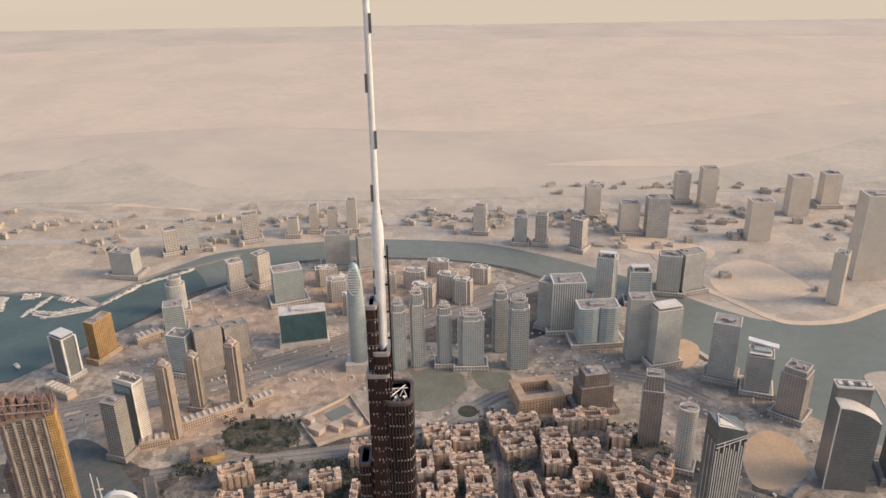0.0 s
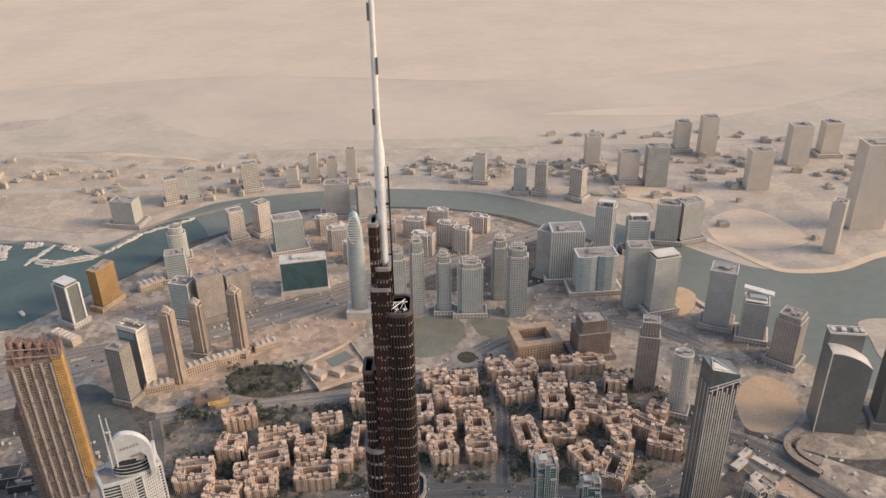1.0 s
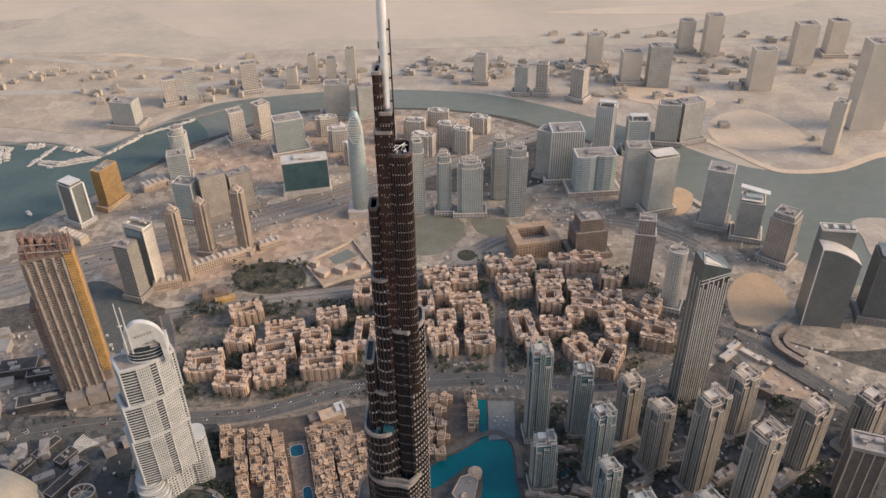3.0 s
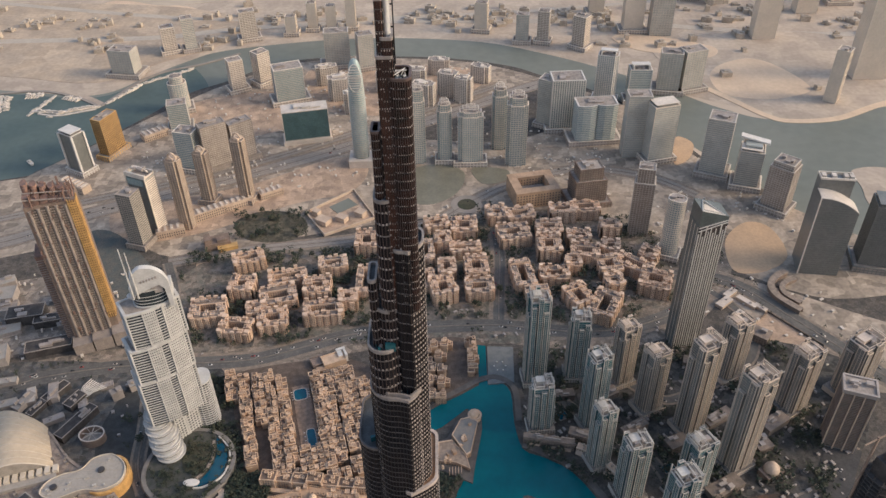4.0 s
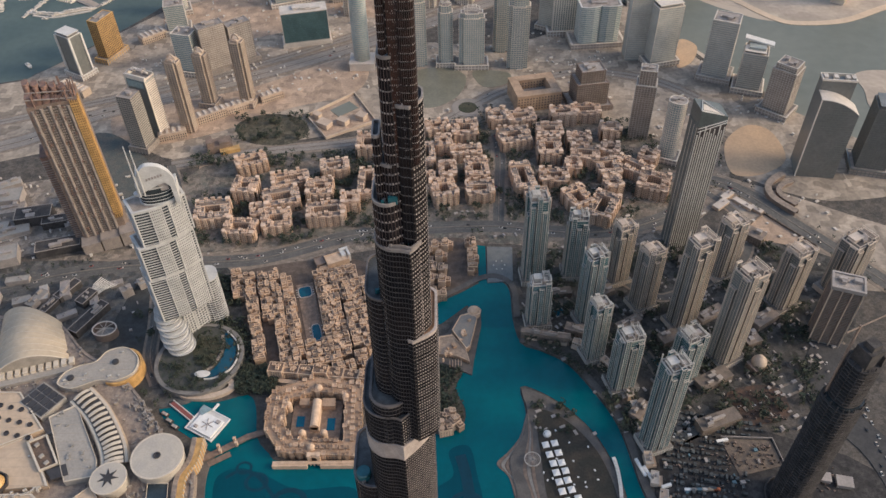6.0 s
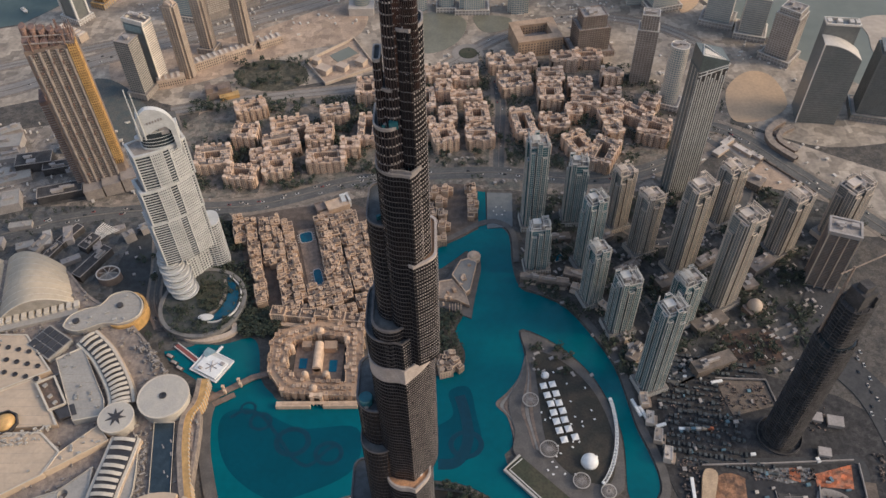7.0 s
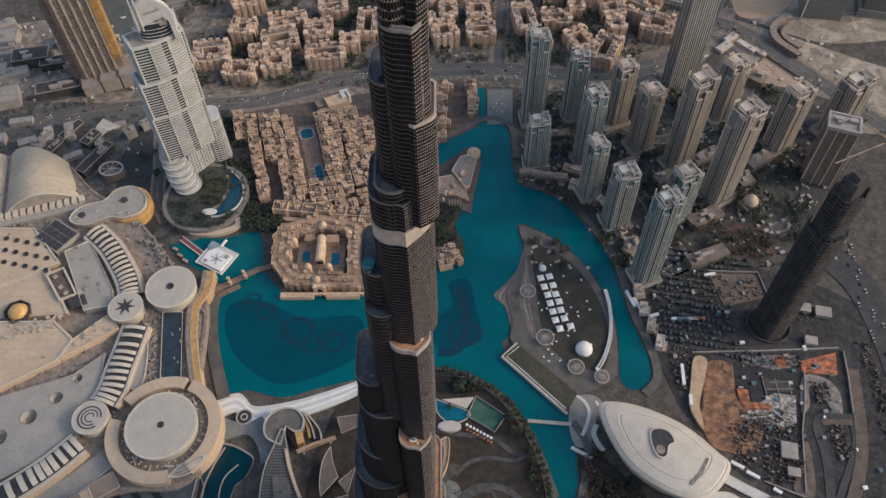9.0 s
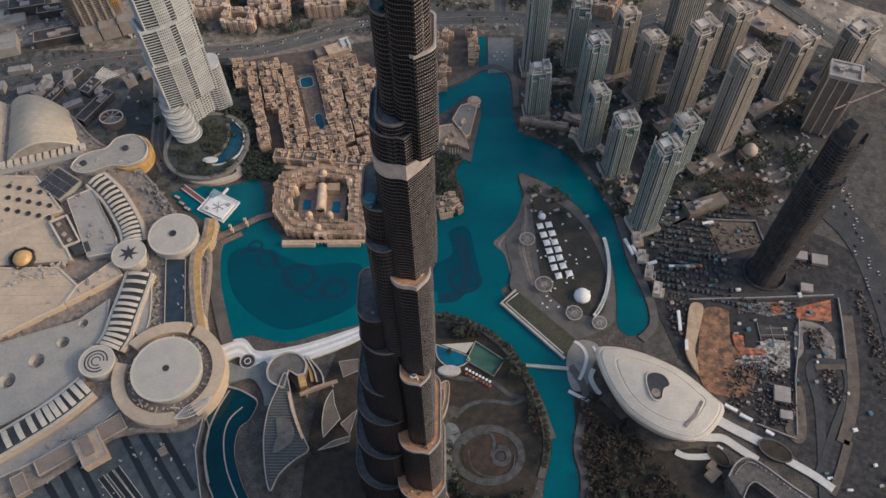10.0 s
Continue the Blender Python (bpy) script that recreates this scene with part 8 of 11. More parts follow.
def opera():
    t = thing("opera_house", "cream dhow-shaped opera house with a smooth hull roof", "opera house")
    out = curve_loop([(149, 244), (164, 250), (195, 243), (231, 224), (258, 197), (268, 180), (242, 152), (212, 154), (178, 176), (158, 207)], 6)
    cx, cy = 208, 202
    lay = [(0.80, 0), (0.86, 8), (0.95, 18), (1.0, 25), (0.99, 27), (0.94, 28.5), (0.93, 28.2), (0.90, 29.4), (0.70, 31.4), (0.68, 31.0), (0.66, 31.7), (0.40, 33.2), (0.15, 33.8)]
    n = len(out)
    vs, fs = [], []
    for k, z in lay:
        vs += [(cx + (p[0] - cx) * k, cy + (p[1] - cy) * k, z) for p in out]
    for i in range(len(lay) - 1):
        for j in range(n):
            fs.append((i * n + j, (i + 1) * n + j, (i + 1) * n + (j + 1) % n, i * n + (j + 1) % n)[::-1])
    fs.append(tuple((len(lay) - 1) * n + j for j in range(n)))
    h = part("hull", Shape().add(vs, fs), CREAM, t, smooth=False)
    hole = curve_loop([(196, 214), (204, 217), (213, 213), (216, 204), (210, 200), (206, 190), (199, 190), (195, 202)], 5)
    part("roof_well", Shape().prism(hole, 30.5, 34.3), MDARK, h, "dark roof terrace well")
    part("well_rim", Shape().band([(p[0] + (p[0] - 205) * 0.09, p[1] + (p[1] - 204) * 0.09) for p in hole], hole, 30.5, 35), CREAM, h)
    part("well_deck", Shape().turn(202, 196, [(4.5, 34.3), (4.5, 34.7), (0.1, 34.8)], 18), MCLUT, h)
    part("roof_slot", strip([(246, 188), (237, 174), (226, 163)], 3.0, 29, 32.4), MCLUT, h)
    return t


opera()
PL = [(128, 262), (142, 270), (158, 262), (150, 240), (140, 215), (126, 214), (122, 240)]
setting("opera_plaza", Shape().prism(curve_loop(PL, 5), 0, 1.4), mat("plaza_stone", (0.26, 0.235, 0.21), 0.8, vary=0.2, size=10), "grey stone plaza before the opera")
for pts, w in (([(130, 270), (140, 262), (144, 250), (140, 236), (134, 224)], 3.5), ([(152, 262), (158, 250), (164, 246)], 3), ([(150, 236), (146, 226), (150, 214), (154, 208)], 5), ([(122, 212), (132, 206), (142, 200)], 3.5),
               ([(258, 187), (265.5, 182), (283, 170.6), (303, 159), (320, 147.5)], 10), ([(318, 146), (331, 137), (350, 124), (365, 111)], 8), ([(244, 163), (258, 162), (270, 161), (284, 150.5), (299, 139)], 8), ([(221, 148), (232, 143), (256, 144), (266, 153)], 6)):
    setting("white_path", strip(curve_loop(pts, 6, closed=False), w, 0.5, 1.9), WHITEP, "white curved stone path band")
sb = thing("sunken_ring", "brown oval planted ring beside the white path", "planter")
part("bed", Shape().turn(318, 148.5, [(16, 0), (16, 2.6), (0.1, 2.6)], 32, 1.0, 0.55, radians(-30)), DARKGREEN, sb)
part("rim", Shape().band(oval(318, 148.5, 17.2, 10, 36, radians(-30)), oval(318, 148.5, 15.8, 8.6, 36, radians(-30)), 0, 3.2), PAVING, sb)
# curved frame building south of the path
cf = thing("concrete_frame", "curved unfinished concrete frame of open bays", "building")
FRO = curve_loop([(262, 118), (271, 130), (282, 136), (294, 131), (318, 110), (340, 92), (356, 74)], 5, closed=False)
FRI = curve_loop([(272, 98), (278, 108), (285, 113), (292, 109), (308, 94), (324, 78), (338, 62)], 5, closed=False)
for k in range(5):
    part("floor_slab", Shape().prism((FRO + FRI[::-1])[::-1], 3.2 + k * 3.7, 3.8 + k * 3.7), mat("weathered_frame_concrete", (0.13, 0.112, 0.10), 0.9, vary=0.35, size=6), cf)
for k in range(0, len(FRO), 3):
    p, q = Vector(FRO[k]), Vector(FRI[k])
    m_, d_ = (p + q) / 2, p - q
    part("bay_frame", Shape().box(m_.x, m_.y, 0, 18, 0.9, d_.length - 1.0, math.atan2(d_.y, d_.x) - math.pi / 2), MATS["weathered_frame_concrete"], cf)
part("roof_coping", strip(FRO, 1.2, 18.6, 20), GREYCON, cf)
part("roof_coping", strip(FRI, 1.0, 18.6, 19.6), GREYCON, cf)
for k in range(3, len(FRO) - 2):
    p = Vector(FRO[k]).lerp(Vector(FRI[k]), 0.22)
    part("roof_rail_post", Shape().box(p.x, p.y, 18.6, 21.2, 1.0, 1.0, 0.6), GREYCON, cf)
ov = thing("sunken_ring", "brown oval planted ring beside the white path", "planter", "planted rings")
part("bed", Shape().turn(262, 143, [(12, 0), (12, 2.2), (0.1, 2.2)], 28, 1.0, 0.55, radians(-50)), DARKGREEN, ov)
part("rim", Shape().band(oval(262, 143, 13, 7.4, 32, radians(-50)), oval(262, 143, 11.8, 6.4, 32, radians(-50)), 0, 2.8), PAVING, ov)
hut = thing("garden_kiosk", "small tan flat-roofed kiosk by the opera garden", "kiosk", at=(252.5, 125, 0), rot=radians(42))
part("wall", Shape().box(0, 0, 0, 6, 13, 10).box(5, 6, 0, 7, 8, 6), ADOBE_L, hut)
part("roof", Shape().box(0, 0, 6, 6.6, 13.6, 10.6).box(5, 6, 7, 7.5, 8.6, 6.6), ADOBE, hut)

# building site
setting("site_yard", Shape().prism([(214, 480), (330, 440), (430, 400), (520, 330), (430, 60), (370, 60), (340, 140), (290, 196), (240, 250), (216, 340)][::-1], 0.0, 0.5), SITEGREY, "grey dusty building-site yard")
setting("excavation", Shape().prism(curve_loop([(276, 306), (303, 303), (299, 277), (299, 262), (312, 258), (320, 240), (312, 216), (298, 204), (279, 206), (263, 213), (257, 236), (264, 264)], 4), 0.5, 0.9), REDEARTH, "red-brown excavated earth")
setting("site_ramp", Shape().prism(curve_loop([(262.6, 311), (254, 283), (248, 257), (251, 241), (257, 229), (258, 243), (258, 257), (267, 281), (275.4, 308)], 5)[::-1], 0.5, 4.0), mat("site_sand_bank", (0.50, 0.35, 0.22), 0.95, vary=0.25, size=8, second=(0.40, 0.275, 0.175)), "sandy bank round the excavation")
setting("foundation_pit", Shape().prism([(302.5, 301), (315, 304), (367, 290), (362, 270), (330, 257), (312.5, 260), (314.7, 277), (299.4, 278)], 0.5, 1.0), mat("dark_pit_slab", (0.036, 0.034, 0.036), 0.9, vary=0.35, size=6), "dark waterproofed foundation pit")
setting("foundation_slab", Shape().prism([(318, 257), (338, 270), (360, 266.6), (353.4, 237), (338.5, 231), (314, 237.6), (297.5, 244)], 0.5, 1.3), mat("fresh_screed", (0.42, 0.385, 0.345), 0.9, vary=0.5, size=4, second=(0.17, 0.135, 0.11), cells=2.2, cell=0.5), "pale fresh concrete foundation slab")
setting("steel_yard", Shape().prism([(312.6, 305.5), (336, 314.4), (372.5, 314), (369, 300), (344, 297)], 0.5, 1.05), mat("grey_steel_store", (0.22, 0.205, 0.19), 0.9, vary=0.5, size=4, second=(0.09, 0.082, 0.077), cells=2.5, cell=0.5), "grey material yard")
setting("sheeted_strip", Shape().prism([(300.7, 275.6), (312, 273.5), (311.3, 260), (332.5, 257), (331, 250.4), (305, 252), (301, 262)], 0.5, 1.5), ORANGE, "orange-red sheeted trench edge")
setting("sheeted_strip", Shape().prism([(351, 314), (362, 314), (358.5, 298), (348, 302)], 0.5, 1.5), ORANGE, "orange-red sheeted store")
setting("red_yard", Shape().prism([(375.7, 307), (416, 317), (410, 290), (373.7, 293.4)], 0.5, 1.1), ORANGE, "orange-red sheeted yard")
setting("plant_yard", Shape().prism(curve_loop([(372.5, 288.6), (396, 286.4), (406.7, 270), (401.6, 243.5), (392, 240), (391.4, 256.5), (386, 276), (376, 276), (372, 256), (361.4, 247)], 3), 0.5, 1.0), mat("light_gravel", (0.25, 0.212, 0.185), 0.95, vary=0.35, size=7, second=(0.17, 0.142, 0.122), cells=5.0, cell=0.25), "light gravel plant yard")
setting("spoil_mound", Shape().prism(curve_loop([(351.5, 212), (360, 212), (353, 165), (341, 156), (333, 170), (344, 186)], 4), 0.5, 1.2, 0.0), mat("brown_spoil", (0.165, 0.125, 0.095), 0.95, vary=0.4, size=6, second=(0.11, 0.085, 0.068)), "brown spoil mound")
setting("store_yard", Shape().prism([(299, 422), (354, 419), (358, 388), (309, 376)][::-1], 0.5, 1.0), MATS["brown_spoil"], "light gravel store yard")
setting("turned_earth", Shape().prism(curve_loop([(324, 484), (380, 491), (386, 452), (350, 440), (316, 442)], 4), 0.4, 1.1), mat("dark_turned_earth", (0.10, 0.058, 0.04), 0.95, vary=0.5, size=6, second=(0.05, 0.038, 0.032)), "dark turned red earth")
setting("site_road", strip(curve_loop([(236, 322), (300, 321), (380, 322), (424, 322), (424, 290), (416, 244), (376, 240), (372, 190), (352, 92)], 6, closed=False), 9, 0.5, 1.02), DARKASPHALT, "dark asphalt site road")
setting("main_road", strip(curve_loop([(470, 60), (470, 200), (480, 300), (470, 400), (430, 480), (470, 560)], 6, closed=False), 38, 0.0, 0.95), DARKASPHALT, "wide dark asphalt road beside the site")
VERGE = mat("verge_sand", (0.145, 0.108, 0.082), 0.95, vary=0.4, size=8, second=(0.10, 0.077, 0.06))
for pts, w in (([(428, 297), (419, 243), (410, 206), (398, 178), (386, 156)], 12), ([(392, 158), (376, 128), (362, 106)], 8), ([(379, 237), (410, 237)], 6)):
    setting("road_verge", strip(curve_loop(pts, 6, closed=False), w, 0.5, 1.5), VERGE, "brown sandy road verge")
setting("site_road", strip(curve_loop([(410, 236), (406, 212), (381, 170), (361, 136), (350, 118)], 6, closed=False), 7, 0.5, 1.2), DARKASPHALT, "dark asphalt site loop road")
DW = thing("foundation_walls", "dark concrete foundation walls of a half-built block", "building", at=(338, 280, 0.5))
for i in range(3):
    part("wall", Shape().box(-8 + i * 13, -4 - i, 0.4, 1.8, 0.5, 26 - i * 4).box(4 + i * 3, -14 + i * 8, 0.4, 1.8, 34 - i * 6, 0.5), GREYCON, DW)
part("raised_slab", Shape().box(6, -2, 0.3, 1.5, 26, 14, -0.1), DARKCON, DW)
for k, (x, y, ln, rt) in enumerate(((205, 386, 22, 1.9), (212, 378, 20, 1.95), (247, 291, 24, 1.5), (250, 262, 12, 1.45), (228, 364, 11, 0.3), (283, 192, 13, -0.55), (296, 182, 13, -0.55), (316, 166, 8, -0.6), (300, 418, 13, 0.2))):
    c = thing("site_trailer", "long white trailer parked at the edge of the site", "trailer", "site trailers", (x, y, 0.9), rt)
    part("body", Shape().box(0, 0, 0.9, 3.6, ln, 3.0).box(0, 0, 3.6, 3.8, ln + 0.2, 3.2), TENT, c)
    for sx in (-1, 1):
        part("axle", Shape().box(sx * ln * 0.34, 0, 0, 0.9, 2.4, 2.6), DARKCON, c)
sg = Shape()
for _ in range(1500):
    zone = random.Random(_ * 7 + 1)
    cx, cy, sx, sy = zone.choice(((325, 238, 26, 14), (345, 306, 32, 6), (388, 270, 8, 12), (330, 200, 22, 20), (330, 190, 20, 16), (318, 232, 20, 10), (326, 400, 26, 16), (270, 380, 34, 40), (250, 300, 12, 26), (296, 214, 12, 22), (380, 376, 30, 20), (350, 466, 30, 20), (392, 216, 8, 18), (446, 200, 8, 60), (448, 290, 6, 40)))
    x, y = cx + zone.uniform(-sx, sx), cy + zone.uniform(-sy, sy)
    if inside((x, y), LAKE_LOOP) or (x - 352) ** 2 + (y - 352) ** 2 < 34 ** 2:
        continue
    sg.box(x, y, 0.5, 0.9 + zone.uniform(0.3, 2.6), zone.uniform(0.4, 1.8), zone.uniform(0.5, 3.4), zone.uniform(0, 3.1))
tagged(new("site_rubble", sg.mesh("site_rubble", mat("dark_site_scrap", (0.19, 0.13, 0.10), 0.9, vary=0.6, size=3, second=(0.045, 0.042, 0.04), cells=3.0, cell=0.9))), "scattered building material and dark scrap on the yard", "rubble", kind="stuff")
cr = Shape()
zr = random.Random(19)
for row in range(17):
    for k in range(22):
        x, y = 226 + k * 5.2 + row * 0.8, 330 + row * 8.2 - k * 1.1
        if zr.random() < 0.72 and not inside((x, y), LAKE_LOOP) and x > 214 + (y - 330) * -0.1 and (x - 352) ** 2 + (y - 352) ** 2 > 40 ** 2 and not (298 < x < 358 and 378 < y < 424):
            cr.box(x, y, 0.5, 2.2 + zr.uniform(0, 2.2), zr.uniform(1.6, 4.6), zr.uniform(1.6, 6.0), -0.2 + zr.choice((0, 1.57)) + zr.uniform(-0.08, 0.08))
tagged(new("stacked_containers", cr.mesh("stacked_containers", mat("weathered_site_boxes", (0.095, 0.097, 0.094), 0.85, vary=0.5, size=5, second=(0.045, 0.052, 0.054), cells=4.5, cell=0.6))), "packed rows of weathered site boxes and vehicles", "containers", kind="stuff")
for pts in ([(262, 318), (330, 319), (420, 322)], [(424, 318), (420, 286), (413, 246)], [(376, 294), (368, 262), (356, 226), (343, 164)], [(306, 176), (341, 160)], [(300, 424), (356, 421), (360, 387)]):
    setting("site_fence", strip(pts, 0.9, 0.5, 3.2), GREYCON, "grey metal site fence")
rnd = random.Random(77)
CONT = []
for k, m in enumerate((TENT, GREYCON, BLUEGREY, PALECON, MROOF, ORANGE)):
    c = thing("site_hut", ("white", "grey", "blue-grey", "pale", "sand-coloured", "orange")[k] + " metal site container on the yard", "container", "site containers", (250 + k * 6, 360, 0.5))
    part("box", Shape().box(0, 0, 0, 2.8, 7, 2.8), m, c)
    part("roof_lip", Shape().box(0, 0, 2.8, 3.0, 7.3, 3.1), m, c)
    CONT.append(c)
site = [(230, 470), (330, 436), (420, 396), (410, 330), (430, 100), (372, 100), (345, 150), (296, 204), (226, 330)]
n = 0
while n < 62:
    x, y = rnd.uniform(225, 430), rnd.uniform(100, 470)
    if not inside((x, y), site) or (x - 352) ** 2 + (y - 352) ** 2 < 38 ** 2 or (255 < x < 300 and 200 < y < 316):
        continue
    c = copy_thing(CONT[rnd.choice((0, 1, 1, 1, 1, 1, 2, 2, 2, 3))], Matrix.Translation((x, y, 0.5)) @ Matrix.Rotation(rnd.choice((0.1, 1.67)) + rnd.uniform(-0.15, 0.15), 4, "Z") @ Matrix.Diagonal((rnd.uniform(0.25, 0.8), rnd.uniform(0.5, 1.5), 0.9, 1)))
    n += 1
for x, y, w, d in ((337, 206, 15, 16), (336, 184, 11, 8), (395, 372, 14, 10), (415, 366, 16, 12), (392, 330, 12, 9)):
    h = thing("site_shed", "flat dusty-roofed site shed", "shed", "site sheds", (x, y, 0.5), radians(-12))
    part("wall", Shape().box(0, 0, 0, 5, w, d), GREYCON, h)
    part("roof", Shape().box(0, 0, 5, 5.5, w + 1, d + 1), PALECON if w > 16 else GREYCON, h)

# park at the foot of the great tower
PARKPATH = mat("dim_park_paving", (0.088, 0.084, 0.08), 0.9, vary=0.45, size=7, second=(0.052, 0.048, 0.045))
setting("park_terrace", Shape().prism(curve_loop([(-24, 176), (4, 178), (12, 160), (6, 140), (8, 118), (-6, 100), (-30, 108), (-34, 150)], 6), 0.0, 1.35), mat("pale_green_terrace", (0.20, 0.215, 0.20), 0.85, vary=0.35, size=6, second=(0.13, 0.13, 0.12)), "pale paved terrace at the tower foot")
setting("park_path", strip(curve_loop([(-16, 232), (14, 226), (44, 222), (62, 208), (76, 204), (88, 196)], 6, closed=False), 5, 0.9, 1.42), PARKPATH, "winding grey park path")
setting("park_path", strip(curve_loop([(6, 184), (11, 190), (23, 198.6), (43, 201.5), (63, 198.4), (75, 203)], 6, closed=False), 4, 0.9, 1.44), PARKPATH, "winding grey park path")
setting("park_path", Shape().prism(curve_loop([(-8.6, 172), (2.8, 183.6), (11.4, 192.6), (0, 196), (-6, 186), (-14, 172)], 5), 0.9, 1.46), PARKPATH, "paved corner of the park")
for o in ([(-12.5, 212.6), (-1, 218.7), (-0.5, 200.4), (-5.6, 182.5), (-16.8, 171), (-18, 182.6), (-11.3, 200.5)], [(-16.7, 161), (-9.5, 159.4), (-7.3, 148), (-9.5, 140), (-12.7, 134.2), (-16.5, 133)], [(-16.4, 123.2), (-8.3, 115), (-2, 104), (0, 92), (-14.6, 96)]):
    pw = thing("entrance_wing", "peach stone petal-shaped entrance wing with a golden slot roof", "wing", "tower entrance wings")
    o = curve_loop(o, 5)
    cx, cy = sum(p[0] for p in o) / len(o), sum(p[1] for p in o) / len(o)
    part("base", Shape().prism(o, 0, 11.4), ADOBE, pw)
    part("rim", strip(o + [o[0]], 0.9, 11.4, 12.6), ADOBE_L, pw)
    part("roof_slot", Shape().prism([(cx + (p[0] - cx) * 0.4 - 2, cy + (p[1] - cy) * 0.5 - 3) for p in o], 11.4, 12.2), MGOLD, pw, "golden glazed slot")
    part("inner_rib", strip([(cx + (p[0] - cx) * 0.62 - 1.5, cy + (p[1] - cy) * 0.72 - 1.5) for p in o + [o[0]]], 0.7, 11.4, 12.5), ADOBE_L, pw)
setting("tower_park", Shape().prism(curve_loop([(-90, 290), (-20, 296), (22, 288), (60, 262), (84, 222), (95, 172), (84, 118), (40, 60), (-120, 40), (-140, 160), (-120, 250)], 5), 0.0, 1.0), DARKGREEN, "dark planted park at the tower foot")
setting("park_path", Shape().band(oval(38, 146, 36, 30.5, 56), oval(38, 146, 29, 23.5, 56), 1.0, 1.5), PARKPATH, "round grey garden path")
setting("rust_garden", Shape().prism(oval(37, 145.5, 24, 21.5, 44), 1.0, 1.3), mat("rust_brown_planting", (0.062, 0.036, 0.024), 0.95, vary=0.5, size=7, second=(0.03, 0.024, 0.02)), "rust-brown round garden bed")
setting("spiral_path", strip(curve_loop([(14, 156), (17, 160), (28, 167), (40.8, 167), (44.4, 157), (41.6, 146), (45.3, 136.3), (54.7, 136.2), (59, 144), (56, 152), (48, 154)], 6, closed=False), 3.0, 1.0, 1.7), PARKPATH, "spiral grey garden path")
setting("spiral_path", strip(curve_loop([(19, 150), (20, 138), (26, 129), (38, 124), (54, 126), (62, 134), (64, 146)], 6, closed=False), 1.2, 1.0, 1.6), PARKPATH, "thin curved garden kerb")
setting("park_quay", Shape().prism([(89.7, 213.5), (97, 195), (101.5, 177), (106, 162.6), (100, 161), (95, 178), (89, 198)][::-1], 0.0, 1.5), PAVING, "brown quay strip on the canal")
rp = thing("round_pond", "small round dark pond in a pale rim", "pond")
part("rim", Shape().band(oval(50, 144, 8.2, 8.0, 28), oval(50, 144, 5.6, 5.4, 28), 1, 2.0), PARKPATH, rp)
part("water", Shape().turn(50, 144, [(4.4, 1), (4.4, 1.7), (0.1, 1.7)], 28), MDARK, rp)
lp = thing("leaf_pool", "turquoise leaf-shaped pool with pale sail roofs beside it", "pool")
part("water", Shape().prism(curve_loop([(-14, 264), (2, 258), (18, 250), (14, 243), (0, 241), (-10, 250)], 5), 1.0, 2.0), POOL, lp)
part("rim", strip(curve_loop([(-14, 265), (20, 251), (14, 241), (0, 239), (-12, 250), (-14, 265)], 4, closed=False), 1.2, 1.0, 2.4), PALE, lp)
part("sail_roof", Shape().add([(-8, 264, 4), (26, 266, 5), (18, 254, 3), (-8, 264, 3.4), (26, 266, 4.4), (18, 254, 2.4)], [(0, 2, 1), (3, 4, 5), (0, 1, 4, 3), (1, 2, 5, 4), (2, 0, 3, 5)]), CREAM, lp)
part("bath_house", Shape().turn(0, 234, [(12, 1), (12, 5), (10.5, 5.6), (0.1, 5.8)], 28, 1.0, 0.5), PALE, lp)
tc = thing("sports_court", "green fenced sports court", "court")
part("surface", Shape().prism([(28, 268), (58, 246), (46, 228), (18, 246)][::-1], 1.0, 1.5), COURT, tc)
part("fence", strip([(28, 268), (58, 246), (46, 228), (18, 246), (28, 268)], 0.5, 1.0, 4.0), GREYCON, tc)
for k in range(16):
    c = thing("sun_shade", "small red and white sunshade", "sunshade", "pool sunshades", (18 + (k % 8) * 3.4, 236 - (k % 8) * 2.0 - (k // 8) * 5, 1.0))
    part("canopy", Shape().turn(0, 0, [(1.6, 2.2), (0.1, 3.0)], 8), TENT if k < 8 else ORANGE, c)
    part("pole", Shape().box(0, 0, 0, 2.4, 0.15, 0.15), GREYCON, c)
# entrance buildings left of the tower
rb = thing("round_pavilion", "round grey-roofed pavilion with a warm stone wall", "pavilion", at=(-163, 230, 0))
DISC = curve_loop([(-5, -18), (-20, -10), (-24, 2), (-20, 14), (-8, 21), (6, 20), (15, 10), (15, 0), (13.5, -3)], 6, closed=False) + [(7.5, -4), (-2, 1.5)]
part("roof", Shape().prism(DISC, 0, 11.6), mat("pavilion_brown_roof", (0.155, 0.135, 0.12), 0.85, vary=0.25, size=8), rb)
part("parapet", strip(DISC + [DISC[0]], 1.7, 11.6, 13.2), PALE, rb)
part("gold_wall", Shape().prism([(7.5, -4), (14, -2.5), (18, -15), (11.5, -17)][::-1], 0, 12.4), MGOLD, rb, "golden notch wall")
part("notch_wall", Shape().prism([(-2, 1.5), (7.5, -4), (11, -17), (9, -18), (-1.5, -4)][::-1], 0, 7), mat("notch_brown_stone", (0.12, 0.075, 0.055), 0.9, vary=0.3, size=4), rb, "dark brown notch")
for k, pts in enumerate(([(12, 22), (22, 6), (27, -8.5)], [(15, 21), (30, 3), (34, -11)], [(10, 20), (18, 6), (22, -7)])):
    part("curved_screen", strip(curve_loop(pts, 8, closed=False), 1.5 if k < 2 else 3.0, 0, 5 - k), PALE if k < 2 else MGOLD, rb)
tri = thing("leaf_hall", "long leaf-shaped hall with a slatted grey roof", "hall")
